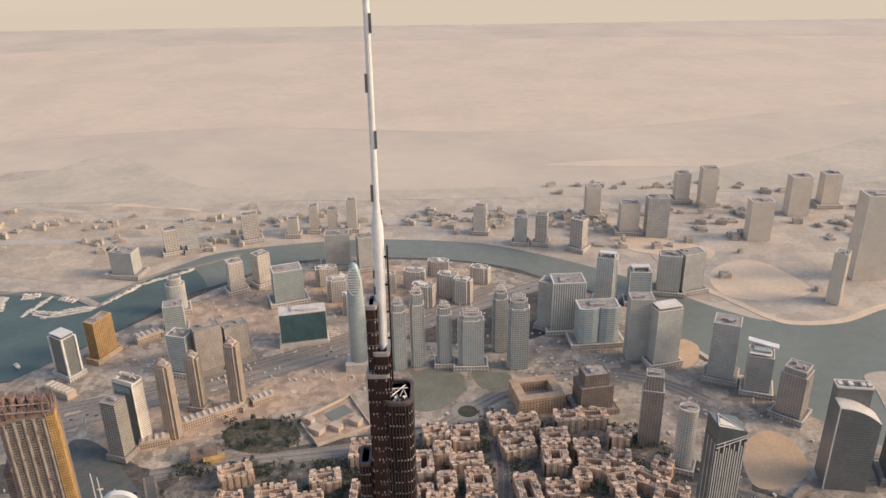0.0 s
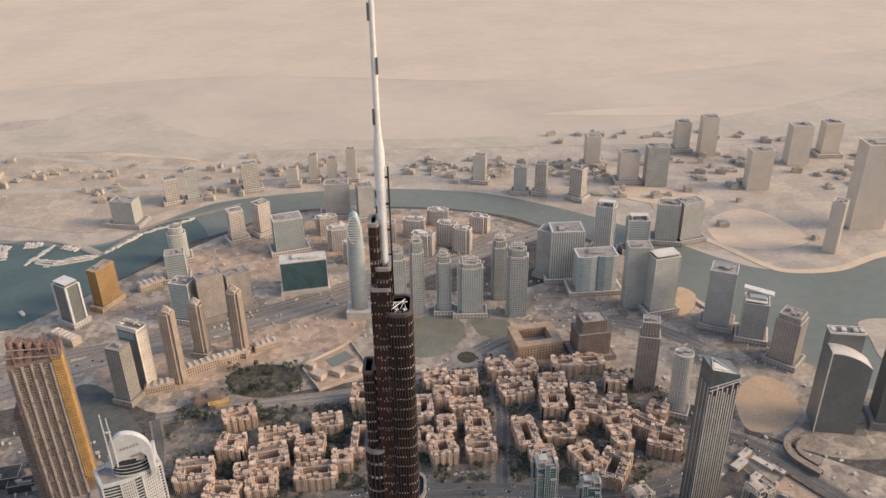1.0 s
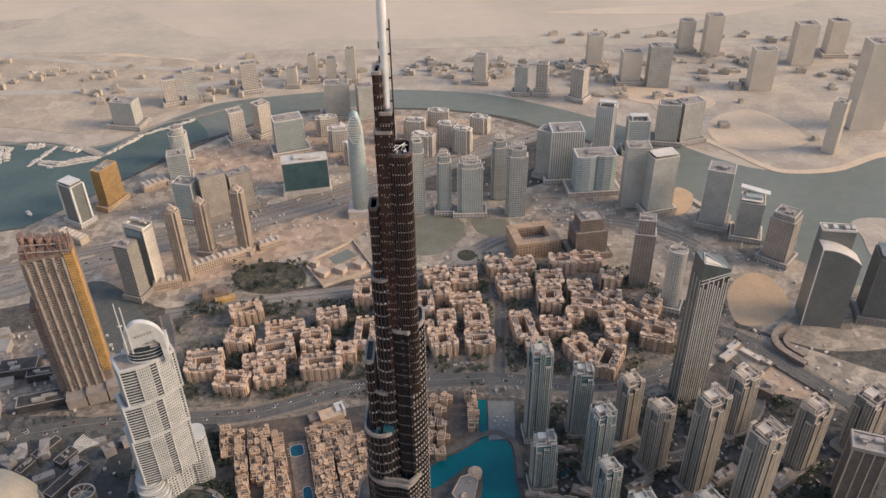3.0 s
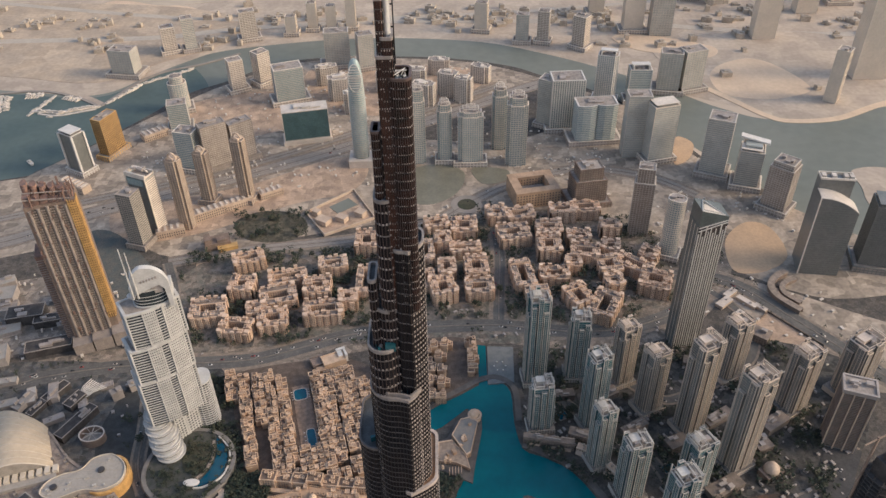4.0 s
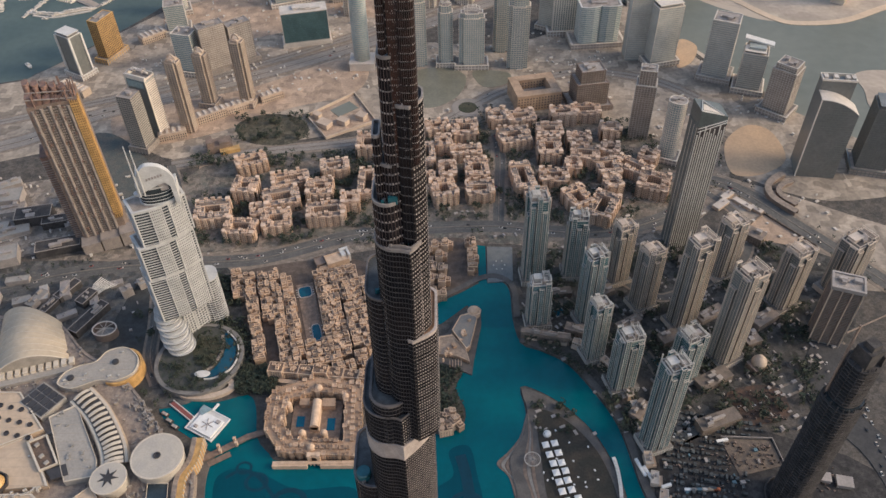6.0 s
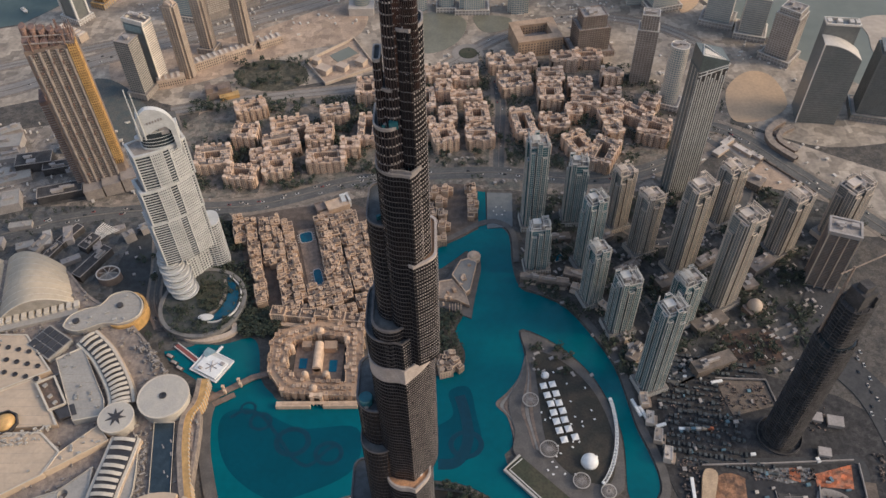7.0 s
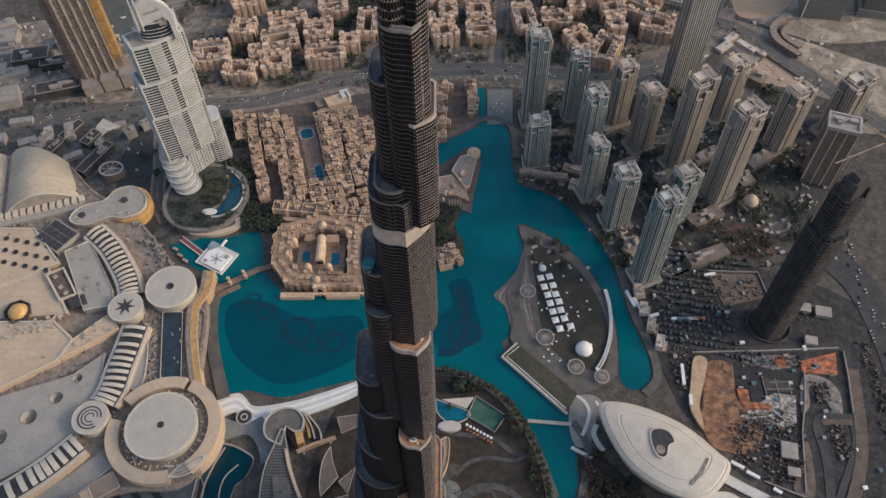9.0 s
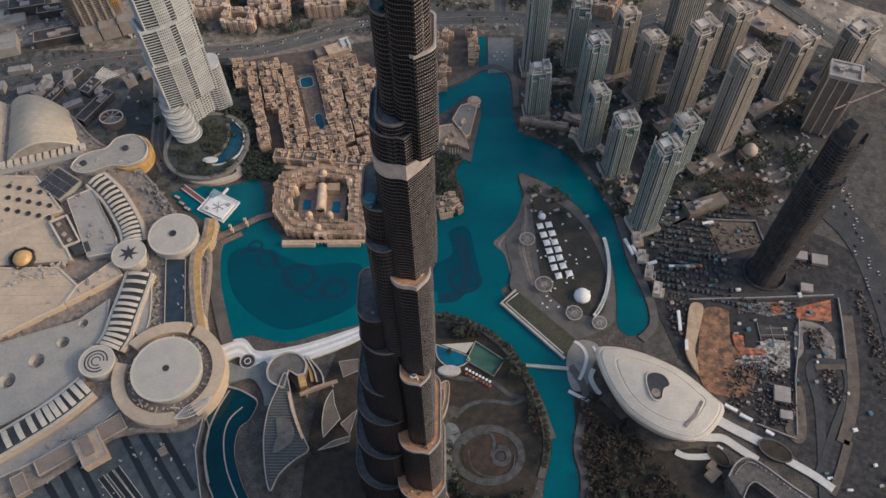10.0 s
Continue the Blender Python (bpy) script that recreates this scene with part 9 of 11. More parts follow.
TR = curve_loop([(-168, 229), (-174.5, 210), (-180.6, 189), (-182, 163), (-179, 140), (-174, 118), (-169, 108), (-163, 123), (-150, 137), (-137, 146.5), (-141, 157), (-148, 171), (-155, 189), (-160.5, 207)], 4)
part("roof", Shape().prism(TR, 0, 13), mat("leaf_hall_roof", (0.072, 0.073, 0.068), 0.8, vary=0.3, size=10, second=(0.055, 0.054, 0.05)), tri)
part("edge", strip(TR + [TR[0]], 1.1, 12, 13.8), GREYCON, tri)
for k in range(36):
    y = 118 + k * 3.0
    row = [p[0] for p, q in zip(TR, TR[1:] + TR[:1]) if (p[1] - y) * (q[1] - y) <= 0]
    if len(row) > 1 and max(row) - min(row) > 5:
        part("roof_slat", Shape().box((min(row) + max(row)) / 2, y, 13, 13.5, max(row) - min(row) - 2, 0.8), mat("leaf_hall_slat", (0.155, 0.15, 0.135), 0.8, vary=0.2, size=6), tri)
part("roof_drum", Shape().prism(curve_loop([(-171, 179), (-158, 177), (-152, 162), (-157, 151), (-171, 144), (-169, 162)], 6), 13, 14.6), mat("leaf_drum_deck", (0.135, 0.122, 0.105), 0.85, vary=0.25, size=6), tri)
part("drum_opening", Shape().turn(-162, 164, [(1.4, 14.6), (1.4, 14.9), (0.1, 14.9)], 12).turn(-168.5, 160, [(0.9, 14.6), (0.9, 14.9), (0.1, 14.9)], 12), MDARK, tri)
part("side_colonnade", strip(curve_loop([(-162, 207), (-157, 190), (-150, 173), (-143, 158)], 6, closed=False), 2.6, 0, 15), ADOBE_L, tri)
sl = thing("sail_roof", "pale sail-shaped entrance roof", "roof canopy")
SAIL = curve_loop([(-117.9, 210), (-122.5, 201), (-125, 192), (-126, 176), (-123.5, 160)], 5, closed=False) + [(-108.2, 179), (-115, 195)]
part("canopy", Shape().prism(SAIL, 11, 12.2), mat("dusky_sail_cladding", (0.155, 0.118, 0.092), 0.8, vary=0.2, size=8), sl)
part("edge", strip(SAIL + [SAIL[0]], 0.7, 12.2, 12.8), PALE, sl)
part("support", Shape().box(-118, 184, 0, 11, 3, 26), DARKCON, sl)
for pts in ([(-107.4, 174.2), (-92, 189), (-98, 162.6)], [(-113.8, 241), (-108, 224), (-91, 232), (-94, 244)], [(-127.5, 147.4), (-113, 157), (-97, 161.5), (-98, 156), (-112, 151)]):
    sl = thing("entrance_roof", "flat dusky angular entrance roof", "roof canopy", "entrance roofs")
    cx, cy = sum(p[0] for p in pts) / len(pts), sum(p[1] for p in pts) / len(pts)
    part("canopy", Shape().prism(pts, 10.6, 11.8), MATS["dusky_sail_cladding"], sl)
    part("edge", strip(pts + [pts[0]], 0.7, 11.8, 12.5), GREYCON, sl)
    part("support", Shape().box(cx, cy, 0, 10.6, 5, 5), DARKCON, sl)
sl = thing("entrance_canopy", "long tilted pale entrance canopy beam", "roof canopy")
part("beam", strip([(-151.3, 205.4), (-134.8, 213.2), (-114, 220)], 3.4, 10, 12).tube([(-150, 203, 12.4), (-114, 217.5, 12.4)], 0.5, 6), ADOBE, sl)
part("post", Shape().box(-146, 207.6, 0, 10, 2, 2).box(-120, 218, 0, 10, 2, 2), GREYCON, sl)
po = thing("curved_pool", "long curved dark blue pool with a pale rim", "pool")
PO = curve_loop([(-250, 197), (-239, 216), (-222, 216), (-206, 209), (-196, 200), (-202, 182), (-211, 172), (-212, 150), (-202, 122), (-186, 92), (-180, 60), (-206, 60), (-225, 104), (-234, 122), (-241, 150), (-240, 173)], 5)
part("water", Shape().prism(PO, 0, 1.5), mat("deep_pool_water", (0.0, 0.030, 0.042), 0.15, vary=0.2, size=20, spec=0.3), po)
part("shallow_water", Shape().prism(curve_loop([(-249, 197), (-239, 215), (-228, 214), (-235, 196), (-241, 176)], 5), 0, 1.62), mat("shallow_pool_water", (0.012, 0.062, 0.072), 0.15, vary=0.2, size=14, spec=0.3), po, "shallower teal basin")
part("rim", Shape().band([(p[0] + (p[0] + 214) * 0.05, p[1] + (p[1] - 150) * 0.03) for p in PO], PO, 0, 2.1), GREYCON, po)
part("causeway", strip(curve_loop([(-226, 214), (-235, 194), (-241, 170), (-240, 144), (-232, 118)], 5, closed=False), 1.6, 1.0, 2.2), GREYCON, po)
part("inner_bank", strip(curve_loop([(-210, 196), (-222, 182), (-224, 160), (-216, 130), (-200, 100)], 5, closed=False), 1.2, 1.0, 2.1), GREYCON, po)
setting("pool_deck", Shape().prism(curve_loop([(-240, 252), (-226, 243), (-206, 240), (-192, 246), (-184, 226), (-174, 212), (-186, 196), (-192, 212), (-206, 227), (-236, 222)], 5), 0.0, 3.4), mat("grey_green_decking", (0.20, 0.205, 0.19), 0.8, vary=0.25, size=9, second=(0.16, 0.165, 0.155)), "smooth grey-green curved pool deck")
# striped service roofs below the mall
pk = thing("service_roof", "dark striped car-park roof beside the mall", "roof", at=(0, 0, 0))
part("roof", Shape().prism([(-330, 184), (-300, 170), (-254, 193), (-246, 183), (-248, 149), (-239, 116), (-222, 60), (-460, 60), (-428, 104), (-400, 126), (-352, 152)][::-1], 0, 10), mat("car_park_roof", (0.082, 0.094, 0.097), 0.9, vary=0.35, size=9, second=(0.058, 0.066, 0.069)), pk)
part("roof_coping", strip([(-254, 193), (-246, 183), (-248, 149), (-239, 116), (-222, 60)], 1.0, 10, 11), GREYCON, pk)
CPSLOT = mat("car_park_slot", (0.012, 0.014, 0.016), 0.6, vary=0.3, size=5)
for (x0, y0), (x1, y1) in (((-388, 120), (-345, 70)), ((-376, 131), (-330, 72)), ((-361, 140), (-316, 80)), ((-323, 165), (-262, 80)), ((-304, 165), (-246, 92)), ((-285, 167), (-242, 110))):
    part("light_slot", Shape().box((x0 + x1) / 2, (y0 + y1) / 2, 10, 10.4, 6.2, math.hypot(x1 - x0, y1 - y0), math.atan2(y1 - y0, x1 - x0) + math.pi / 2), CPSLOT, pk)
for (x0, y0), (x1, y1) in (((-334, 122), (-290, 78)), ((-327, 127), (-282, 82)), ((-321, 131), (-276, 84))):
    a, ln = math.atan2(y1 - y0, x1 - x0) + math.pi / 2, math.hypot(x1 - x0, y1 - y0)
    w_ = part("roof_well", Shape().box((x0 + x1) / 2, (y0 + y1) / 2, 10, 10.5, 5.4, ln, a), CPSLOT, pk)
    for q in (-2.8, 2.8):
        part("well_kerb", Shape().box((x0 + x1) / 2 + q * math.cos(a), (y0 + y1) / 2 + q * math.sin(a), 10, 11.2, 0.5, ln, a), MRIB, w_)
BOXTAN = mat("pink_tan_roof", (0.30, 0.215, 0.155), 0.85, vary=0.2, size=10, second=(0.25, 0.185, 0.14))
for x, y, w, d, z in ((-379.8, 138.7, 38, 17.0, 17), (-346.5, 146.8, 24, 31, 22), (-332.5, 169.5, 26, 18.4, 17), (-406.7, 113.2, 12.5, 21, 18), (-278.5, 146.6, 7.5, 6.8, 14)):
    a = radians(33.5)
    b = part("roof_box", Shape().box(x, y, 9, z, w, d, a), BOXTAN if z < 20 else ADOBE_L, pk)
    hull = [(x + p * math.cos(a) - q * math.sin(a), y + p * math.sin(a) + q * math.cos(a)) for p, q in ((-w / 2, -d / 2), (w / 2, -d / 2), (w / 2, d / 2), (-w / 2, d / 2))]
    part("box_coping", Shape().band(hull, [(x + (p - x) * 0.95, y + (q - y) * 0.93) for p, q in hull], z, z + 0.9), PALE, b)
    if d > 30:
        part("roof_crease", Shape().box(x - 3, y + 2, z, z + 2.2, 9, 20, a), BOXTAN, b)
cr_ = Shape()
kr = random.Random(5)
for _ in range(46):
    x, y = kr.uniform(-400, -250), kr.uniform(80, 166)
    if y < 150 + (x + 330) * 0.1 and y < 170 - max(0, -330 - x) * 0.75:
        cr_.box(x, y, 10, 10 + kr.uniform(0.6, 1.8), kr.uniform(1, 3.4), kr.uniform(0.8, 2.0), kr.uniform(0, 3))
part("roof_unit_clutter", cr_, GREYCON, pk, kind="stuff")
part("pale_strip", Shape().prism([(-437, 141), (-374, 178), (-346, 205), (-331, 190), (-350, 168), (-372, 155), (-402, 134), (-432, 120)][::-1], 0, 13.4), MROOF2, pk)
part("strip_parapet", strip([(-432, 120), (-402, 136), (-372, 157), (-350, 170), (-331, 190)], 1.0, 13.4, 14.6), MRIB, pk)


# ---------------------------------------------------------------- streets, plots, planting, cars
def road(pts, w, label="dark asphalt street", m=ASPHALT, z=0.5, name="road", lines=True):
    line = curve_loop(pts, 8, closed=False)
    z += 0.02 * len(ROADS)
    setting(name, strip(line, w, 0.0, z), m, label)
    if w > 12:
        setting("kerb", strip(line, 2.0, 0.0, z + 0.35), mat("median_kerb", (0.20, 0.17, 0.14), 0.9, vary=0.3, size=9), "dusty brown road median kerb")
    if w > 11:
        for off in (-0.47, -0.2, 0.2, 0.47):
            side = []
            for k, p in enumerate(line):
                a, b = Vector(line[max(k - 1, 0)]), Vector(line[min(k + 1, len(line) - 1)])
                d = (b - a).normalized()
                side.append((p[0] - d.y * w * off, p[1] + d.x * w * off))
            setting("road_marking", strip(side, 0.55, 0.0, z + 0.03), mat("worn_road_paint", (0.19, 0.175, 0.155), 0.9, vary=0.5, size=6), "thin worn pale lane line")
    setting("pavement", strip([(p[0], p[1]) for p in line], w + (11 if w > 15 else 6), 0.0, z - 0.2), mat("sandy_pavement", (0.26, 0.20, 0.15), 0.9, vary=0.3, size=7, second=(0.18, 0.145, 0.115)), "brown paved pavement along the street")
    return line


ROADS = []
ROADS.append(road([(-1000, 540), (-601, 662), (-532, 686), (-460, 701), (-390, 707), (-320, 709), (-266, 713), (-229, 723), (-187, 739), (-137, 758), (-60, 769), (7, 774), (72, 774), (127, 766), (180, 759), (235, 762), (289, 778), (335, 806), (390, 880), (430, 1000)], 24, "curving multi-lane boulevard"))
# Asphalt here is paled for the haze above it.
ROADS.append(road([(-1300, 860), (-900, 935), (-710, 985), (-600, 1060), (-449, 1131), (-340, 1183), (-196, 1262), (-28, 1368), (138, 1480), (220, 1530)], 30, "wide pale highway in the dust", mat("pale_asphalt", (0.28, 0.24, 0.205), 0.9, vary=0.15, size=40)))
ROADS.append(road([(-900, 990), (-640, 1090), (-460, 1160), (-330, 1225), (-190, 1310), (-40, 1410), (120, 1520)], 16, "pale side road beside the highway", MATS["pale_asphalt"]))
ROADS.append(road([(-430, 925), (-323, 952), (-202, 970), (-132, 984), (-25, 1020), (50, 1085), (117, 1134), (240, 1180), (360, 1150), (430, 1090)], 18, "pale street between sandy plots", MATS["pale_asphalt"]))
ROADS.append(road([(62, 1080), (80, 1000), (84, 930), (78, 850), (74, 785)], 16, "street through the old town"))
ROADS.append(road([(-430, 925), (-400, 850), (-395, 790), (-410, 712)], 12, "side street"))
ROADS.append(road([(-392, 708), (-384, 660), (-372, 600), (-364, 545), (-345, 505)], 13, "street beside the hotel"))
ROADS.append(road([(330, 880), (420, 860), (500, 760), (556, 682), (640, 560), (700, 420)], 24, "wide dark road in the dust"))
ROADS.append(road([(210, 690), (260, 640), (300, 640), (400, 700), (420, 780), (380, 850)], 10, "street between the residences"))
ROADS.append(road([(120, 640), (150, 630), (205, 560), (240, 540), (260, 460), (250, 420)], 9, "service street between the residences"))
ROADS.append(road([(250, 420), (330, 460), (420, 500), (480, 560)], 10, "service street by the site"))


PLOTS = 0
setting("boulevard_margin", strip(ROADS[0], 70, 0.0, 0.11), mat("sandy_margin", (0.25, 0.195, 0.15), 0.95, vary=0.4, size=15, second=(0.15, 0.125, 0.10), cells=7.0, cell=0.35), "sandy open ground along the boulevard")


def plot(pts, m, label, z=0.3, name="plot"):
    global PLOTS
    PLOTS += 1
    setting(name, Shape().prism(curve_loop(pts, 5), 0.0, z * 0.5 + PLOTS * 0.013), m, label)


LOT = mat("pale_sandy_plot", (0.44, 0.31, 0.215), 0.95, vary=0.25, size=22, second=(0.33, 0.235, 0.17), cells=14.0, cell=0.2)
OSAND = mat("orange_plot_sand", (0.52, 0.345, 0.21), 0.95, vary=0.15, size=30, second=(0.45, 0.305, 0.19))
plot([(380, 890), (440, 870), (560, 800), (700, 700), (560, 640), (480, 700)], HAZEEARTH, "sandy roadside ground")
plot([(398, 742), (455, 790), (505, 724), (450, 660), (420, 690)], LOT, "walled bare sandy plot")
setting("plot_wall", strip([(396, 742), (455, 793), (508, 724), (450, 657)], 1.6, 0.0, 3.0), mat("plot_wall_block", (0.17, 0.13, 0.10), 0.9, vary=0.3, size=5), "brown block wall round the bare plot")
plot([(-900, 900), (-560, 985), (-430, 940), (-330, 962), (-60, 1030), (130, 1040), (300, 1000), (420, 900), (560, 820), (720, 880), (540, 1090), (470, 1190), (400, 1380), (210, 1550), (20, 1645), (-290, 1655), (-460, 1550), (-600, 1385), (-740, 1200), (-800, 1165), (-1200, 1060)], HAZEEARTH, "dusty ground of the business district, paled for haze", 0.05)
plot([(-393, 888), (-368, 915), (-316, 921), (-296, 900), (-328, 862), (-372, 854)], PEACH, "bare sandy lot between the blocks", 0.5)
plot([(-580, 1000), (-530, 1000), (-440, 900), (-420, 860), (-450, 830), (-500, 860)], mat("dark_low_ground", (0.075, 0.085, 0.08), 0.9, vary=0.4, size=16, second=(0.11, 0.10, 0.085)), "dark low ground with planting behind the tower", 0.5)
plot([(-380, 945), (-300, 940), (-250, 880), (-300, 860), (-370, 880)], LOT, "bare orange sand between the blocks")
plot([(-560, 1080), (-440, 1110), (-330, 1150), (-200, 1230), (-140, 1200), (-160, 1120), (-260, 1080), (-400, 1000), (-520, 980)], LOT, "bare orange building plots")
plot([(-560, 1400), (-480, 1300), (-330, 1330), (-260, 1400), (-350, 1500), (-480, 1480)], LOT, "sandy waste ground by the canal")
plot([(-250, 1420), (-60, 1400), (80, 1520), (60, 1600), (-150, 1630), (-300, 1600)], LOT, "sandy ground by the canal")
plot([(-120, 1330), (60, 1420), (180, 1500), (260, 1440), (200, 1320), (60, 1280)], EARTH, "brown dusty ground between towers")
plot([(-700, 860), (-540, 900), (-430, 860), (-480, 760), (-680, 720)], mat("grey_works_yard", (0.19, 0.16, 0.135), 0.95, vary=0.35, size=16, second=(0.26, 0.21, 0.165), cells=8.0, cell=0.4), "grey works yard with pale sheds")
YARD = mat("service_yard_ground", (0.072, 0.072, 0.070), 0.9, vary=0.4, size=9, second=(0.12, 0.105, 0.09), cells=7.0, cell=0.4)
plot([(-720, 720), (-600, 715), (-500, 715), (-405, 700), (-400, 640), (-360, 540), (-330, 480), (-372, 470), (-430, 540), (-490, 580), (-570, 595), (-720, 580)], YARD, "dark service yard behind the mall")
plot([(-372, 545), (-335, 520), (-312, 488), (-300, 478), (-340, 470), (-366, 490)], YARD, "dark curved arrival plaza", 0.4)
YR = random.Random(15)
for x, y, w, d, h, a in ((-554, 636, 22, 12, 8, 20), (-530, 650, 10, 26, 7, 20), (-503, 655, 12, 28, 9, 18), (-487, 612, 24, 9, 6, 30), (-461, 639, 10, 22, 6, 22), (-459, 602, 18, 10, 6, 30), (-600, 640, 30, 16, 9, 8), (-640, 660, 26, 20, 8, 8), (-575, 676, 30, 10, 6, 10), (-440, 668, 16, 9, 5, 20)):
    t = thing("service_shed", "flat-roofed pale service shed in the dark yard", "shed", "yard sheds", (x, y, 0), radians(a))
    wall = part("wall", Shape().box(0, 0, 0, h, w, d), GREYCON, t)
    part("roof", Shape().band(plan("box", w + 0.4, d + 0.4), plan("box", w - 0.8, d - 0.8), h, h + 0.9).box(0, 0, h, h + 0.4, w - 1, d - 1), YR.choice((PALE, MROOF2, GREYCON, GREYCON)), t)
    for k in range(2):
        part("roof_unit", Shape().box(YR.uniform(-0.3, 0.3) * w, YR.uniform(-0.3, 0.3) * d, h + 0.4, h + 2.2, 2.4, 1.8), GREYCON, t)
plot([(-348, 1029), (-307, 1060), (-249, 1051), (-225, 1011), (-256, 975), (-320, 983)], mat("olive_brown_garden", (0.105, 0.088, 0.06), 0.95, vary=0.45, size=14, second=(0.06, 0.055, 0.038), cells=6.0, cell=0.4), "olive-brown garden oval", 0.5)
plot([(-54, 1185), (0, 1200), (36, 1170), (22, 1110), (-20, 1075), (-58, 1090)], mat("pond_green", (0.20, 0.185, 0.135), 0.4, vary=0.2, size=30), "dull green pond", 0.4, "pond")
plot([(50, 1188), (112, 1180), (108, 1146), (66, 1136)], MATS["pond_green"], "small dull green pond", 0.4, "pond")
plot([(95, 660), (118, 628), (160, 640), (215, 600), (250, 540), (285, 455), (360, 462), (440, 510), (505, 575), (520, 640), (540, 690), (420, 740), (300, 700), (200, 720), (120, 720)], mat("dark_garden_ground", (0.048, 0.046, 0.042), 0.95, vary=0.45, size=12, second=(0.078, 0.069, 0.06), cells=6.0, cell=0.5), "dark planted ground between the residences", 0.2)
# The lanes' shade between the houses is put into the paving colour.
plot([(-280, 690), (-100, 700), (-90, 500), (-215, 492), (-290, 640)], mat("shade_toned_lane_paving", (0.135, 0.098, 0.075), 0.9, vary=0.35, size=8), "shaded sandy lanes between the houses", 0.3)
plot([(-60, 740), (46, 744), (40, 672), (0, 640), (-60, 630), (-100, 650)], MATS["shade_toned_lane_paving"], "shaded sandy lanes between the houses", 0.35)
plot([(-390, 700), (-300, 700), (-300, 640), (-340, 560), (-362, 480), (-420, 560), (-420, 640)], mat("hotel_forecourt", (0.055, 0.055, 0.053), 0.9, vary=0.3, size=10), "dark paved hotel forecourt", 0.25)
# Planted ground with the shade between the blocks toned into its colour.
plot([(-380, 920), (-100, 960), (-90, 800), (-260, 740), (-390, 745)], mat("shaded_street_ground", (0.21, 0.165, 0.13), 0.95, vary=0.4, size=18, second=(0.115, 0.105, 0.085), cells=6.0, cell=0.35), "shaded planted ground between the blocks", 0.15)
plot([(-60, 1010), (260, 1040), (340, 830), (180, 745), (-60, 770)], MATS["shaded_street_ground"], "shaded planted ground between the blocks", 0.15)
plot([(433, 920), (439, 882), (485, 886), (527, 922), (524, 993), (490, 1010), (448, 972)], OSAND, "bare orange sand plot")
plot([(440, 1286), (467, 1263), (448, 1211), (416, 1191)], OSAND, "bare orange sand corner by the road")
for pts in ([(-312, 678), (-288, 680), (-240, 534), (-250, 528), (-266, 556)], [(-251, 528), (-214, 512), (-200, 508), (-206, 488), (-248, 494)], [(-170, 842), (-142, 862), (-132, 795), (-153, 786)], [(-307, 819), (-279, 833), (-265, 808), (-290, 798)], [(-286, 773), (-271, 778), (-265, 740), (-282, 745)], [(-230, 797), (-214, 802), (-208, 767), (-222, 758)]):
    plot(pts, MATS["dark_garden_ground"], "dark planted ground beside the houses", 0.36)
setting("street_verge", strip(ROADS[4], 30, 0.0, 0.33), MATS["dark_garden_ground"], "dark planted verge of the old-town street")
for x, y, w, d, a in ((398, 812, 26, 11, 40), (412, 832, 22, 9, 40), (430, 812, 30, 8, -50), (446, 800, 18, 7, -50), (412, 788, 14, 9, 40)):
    t = thing("site_shed", "long low pale shed beside the walled plot", "shed", "roadside sheds", (x, y, 0), radians(a))
    h = 3.6 + w * 0.05
    part("wall", Shape().box(0, 0, 0, h, w, d), BEIGE, t)
    part("roof", Shape().box(0, 0, h, h + 0.7, w + 0.8, d + 0.8), PALECON, t)
    part("roof_unit", Shape().box(w * 0.2, 0, h + 0.7, h + 2.1, 3, 2.4), GREYCON, t)
rb = thing("roundabout", "round traffic island with a planted middle", "roundabout", at=(37, 1072, 0))
part("ring_road", Shape().band(oval(0, 0, 27, 27, 40), oval(0, 0, 16, 16, 40), 0, 0.8), MATS["pale_asphalt"], rb)
part("island", Shape().turn(0, 0, [(15.5, 0), (15.5, 1.2), (0.1, 1.6)], 36), GRASS, rb)
# walled compound with low halls and a pool
cp = thing("walled_compound", "walled sandy compound with low halls and a green pool", "compound")
part("wall", strip([(-233, 1052), (-158, 1118), (-116, 1034), (-194, 988), (-233, 1052)], 2.4, 0, 5), BEIGE, cp)
part("yard", Shape().prism([(-230, 1052), (-158, 1114), (-119, 1035), (-194, 992)][::-1], 0, 1.0), LOT, cp)
part("pool", Shape().box(-172, 1072, 0.8, 1.6, 40, 26, radians(40)), CANAL, cp)
for x, y, w, d in ((-200, 1024, 22, 16), (-170, 1030, 18, 12), (-140, 1044, 16, 14), (-214, 1048, 12, 10)):
    part("hall", Shape().box(x, y, 0, 9, w, d, radians(-32)).box(x, y, 9, 10, w + 1, d + 1, radians(-32)), BEIGE, cp)
wh = thing("villa", "white and sand flat-roofed villa with terraces", "villa", at=(-150, 706, 0), rot=radians(24))
part("main_block", Shape().box(0, 0, 0, 9, 30, 18).band(plan("box", 30.6, 18.6), plan("box", 28.6, 16.6), 9, 10.2), ADOBE_L, wh)
part("annex", Shape().box(-22, 7, 0, 6, 13, 16).band(scaled(plan("box", 13.4, 16.4), 1.0, -22, 7), scaled(plan("box", 12, 15), 1.0, -22, 7), 6, 7), BROWN, wh)
part("roof_terrace", Shape().box(10, 4, 9, 11.5, 6, 12).box(13, 10, 0, 12.5, 12, 4).box(17, 2, 0, 12.5, 3, 14), WHITEP, wh)
part("wing", Shape().box(-20, -8, 0, 5, 12, 8).box(-20, -8, 5, 5.8, 13, 9), ADOBE, wh)

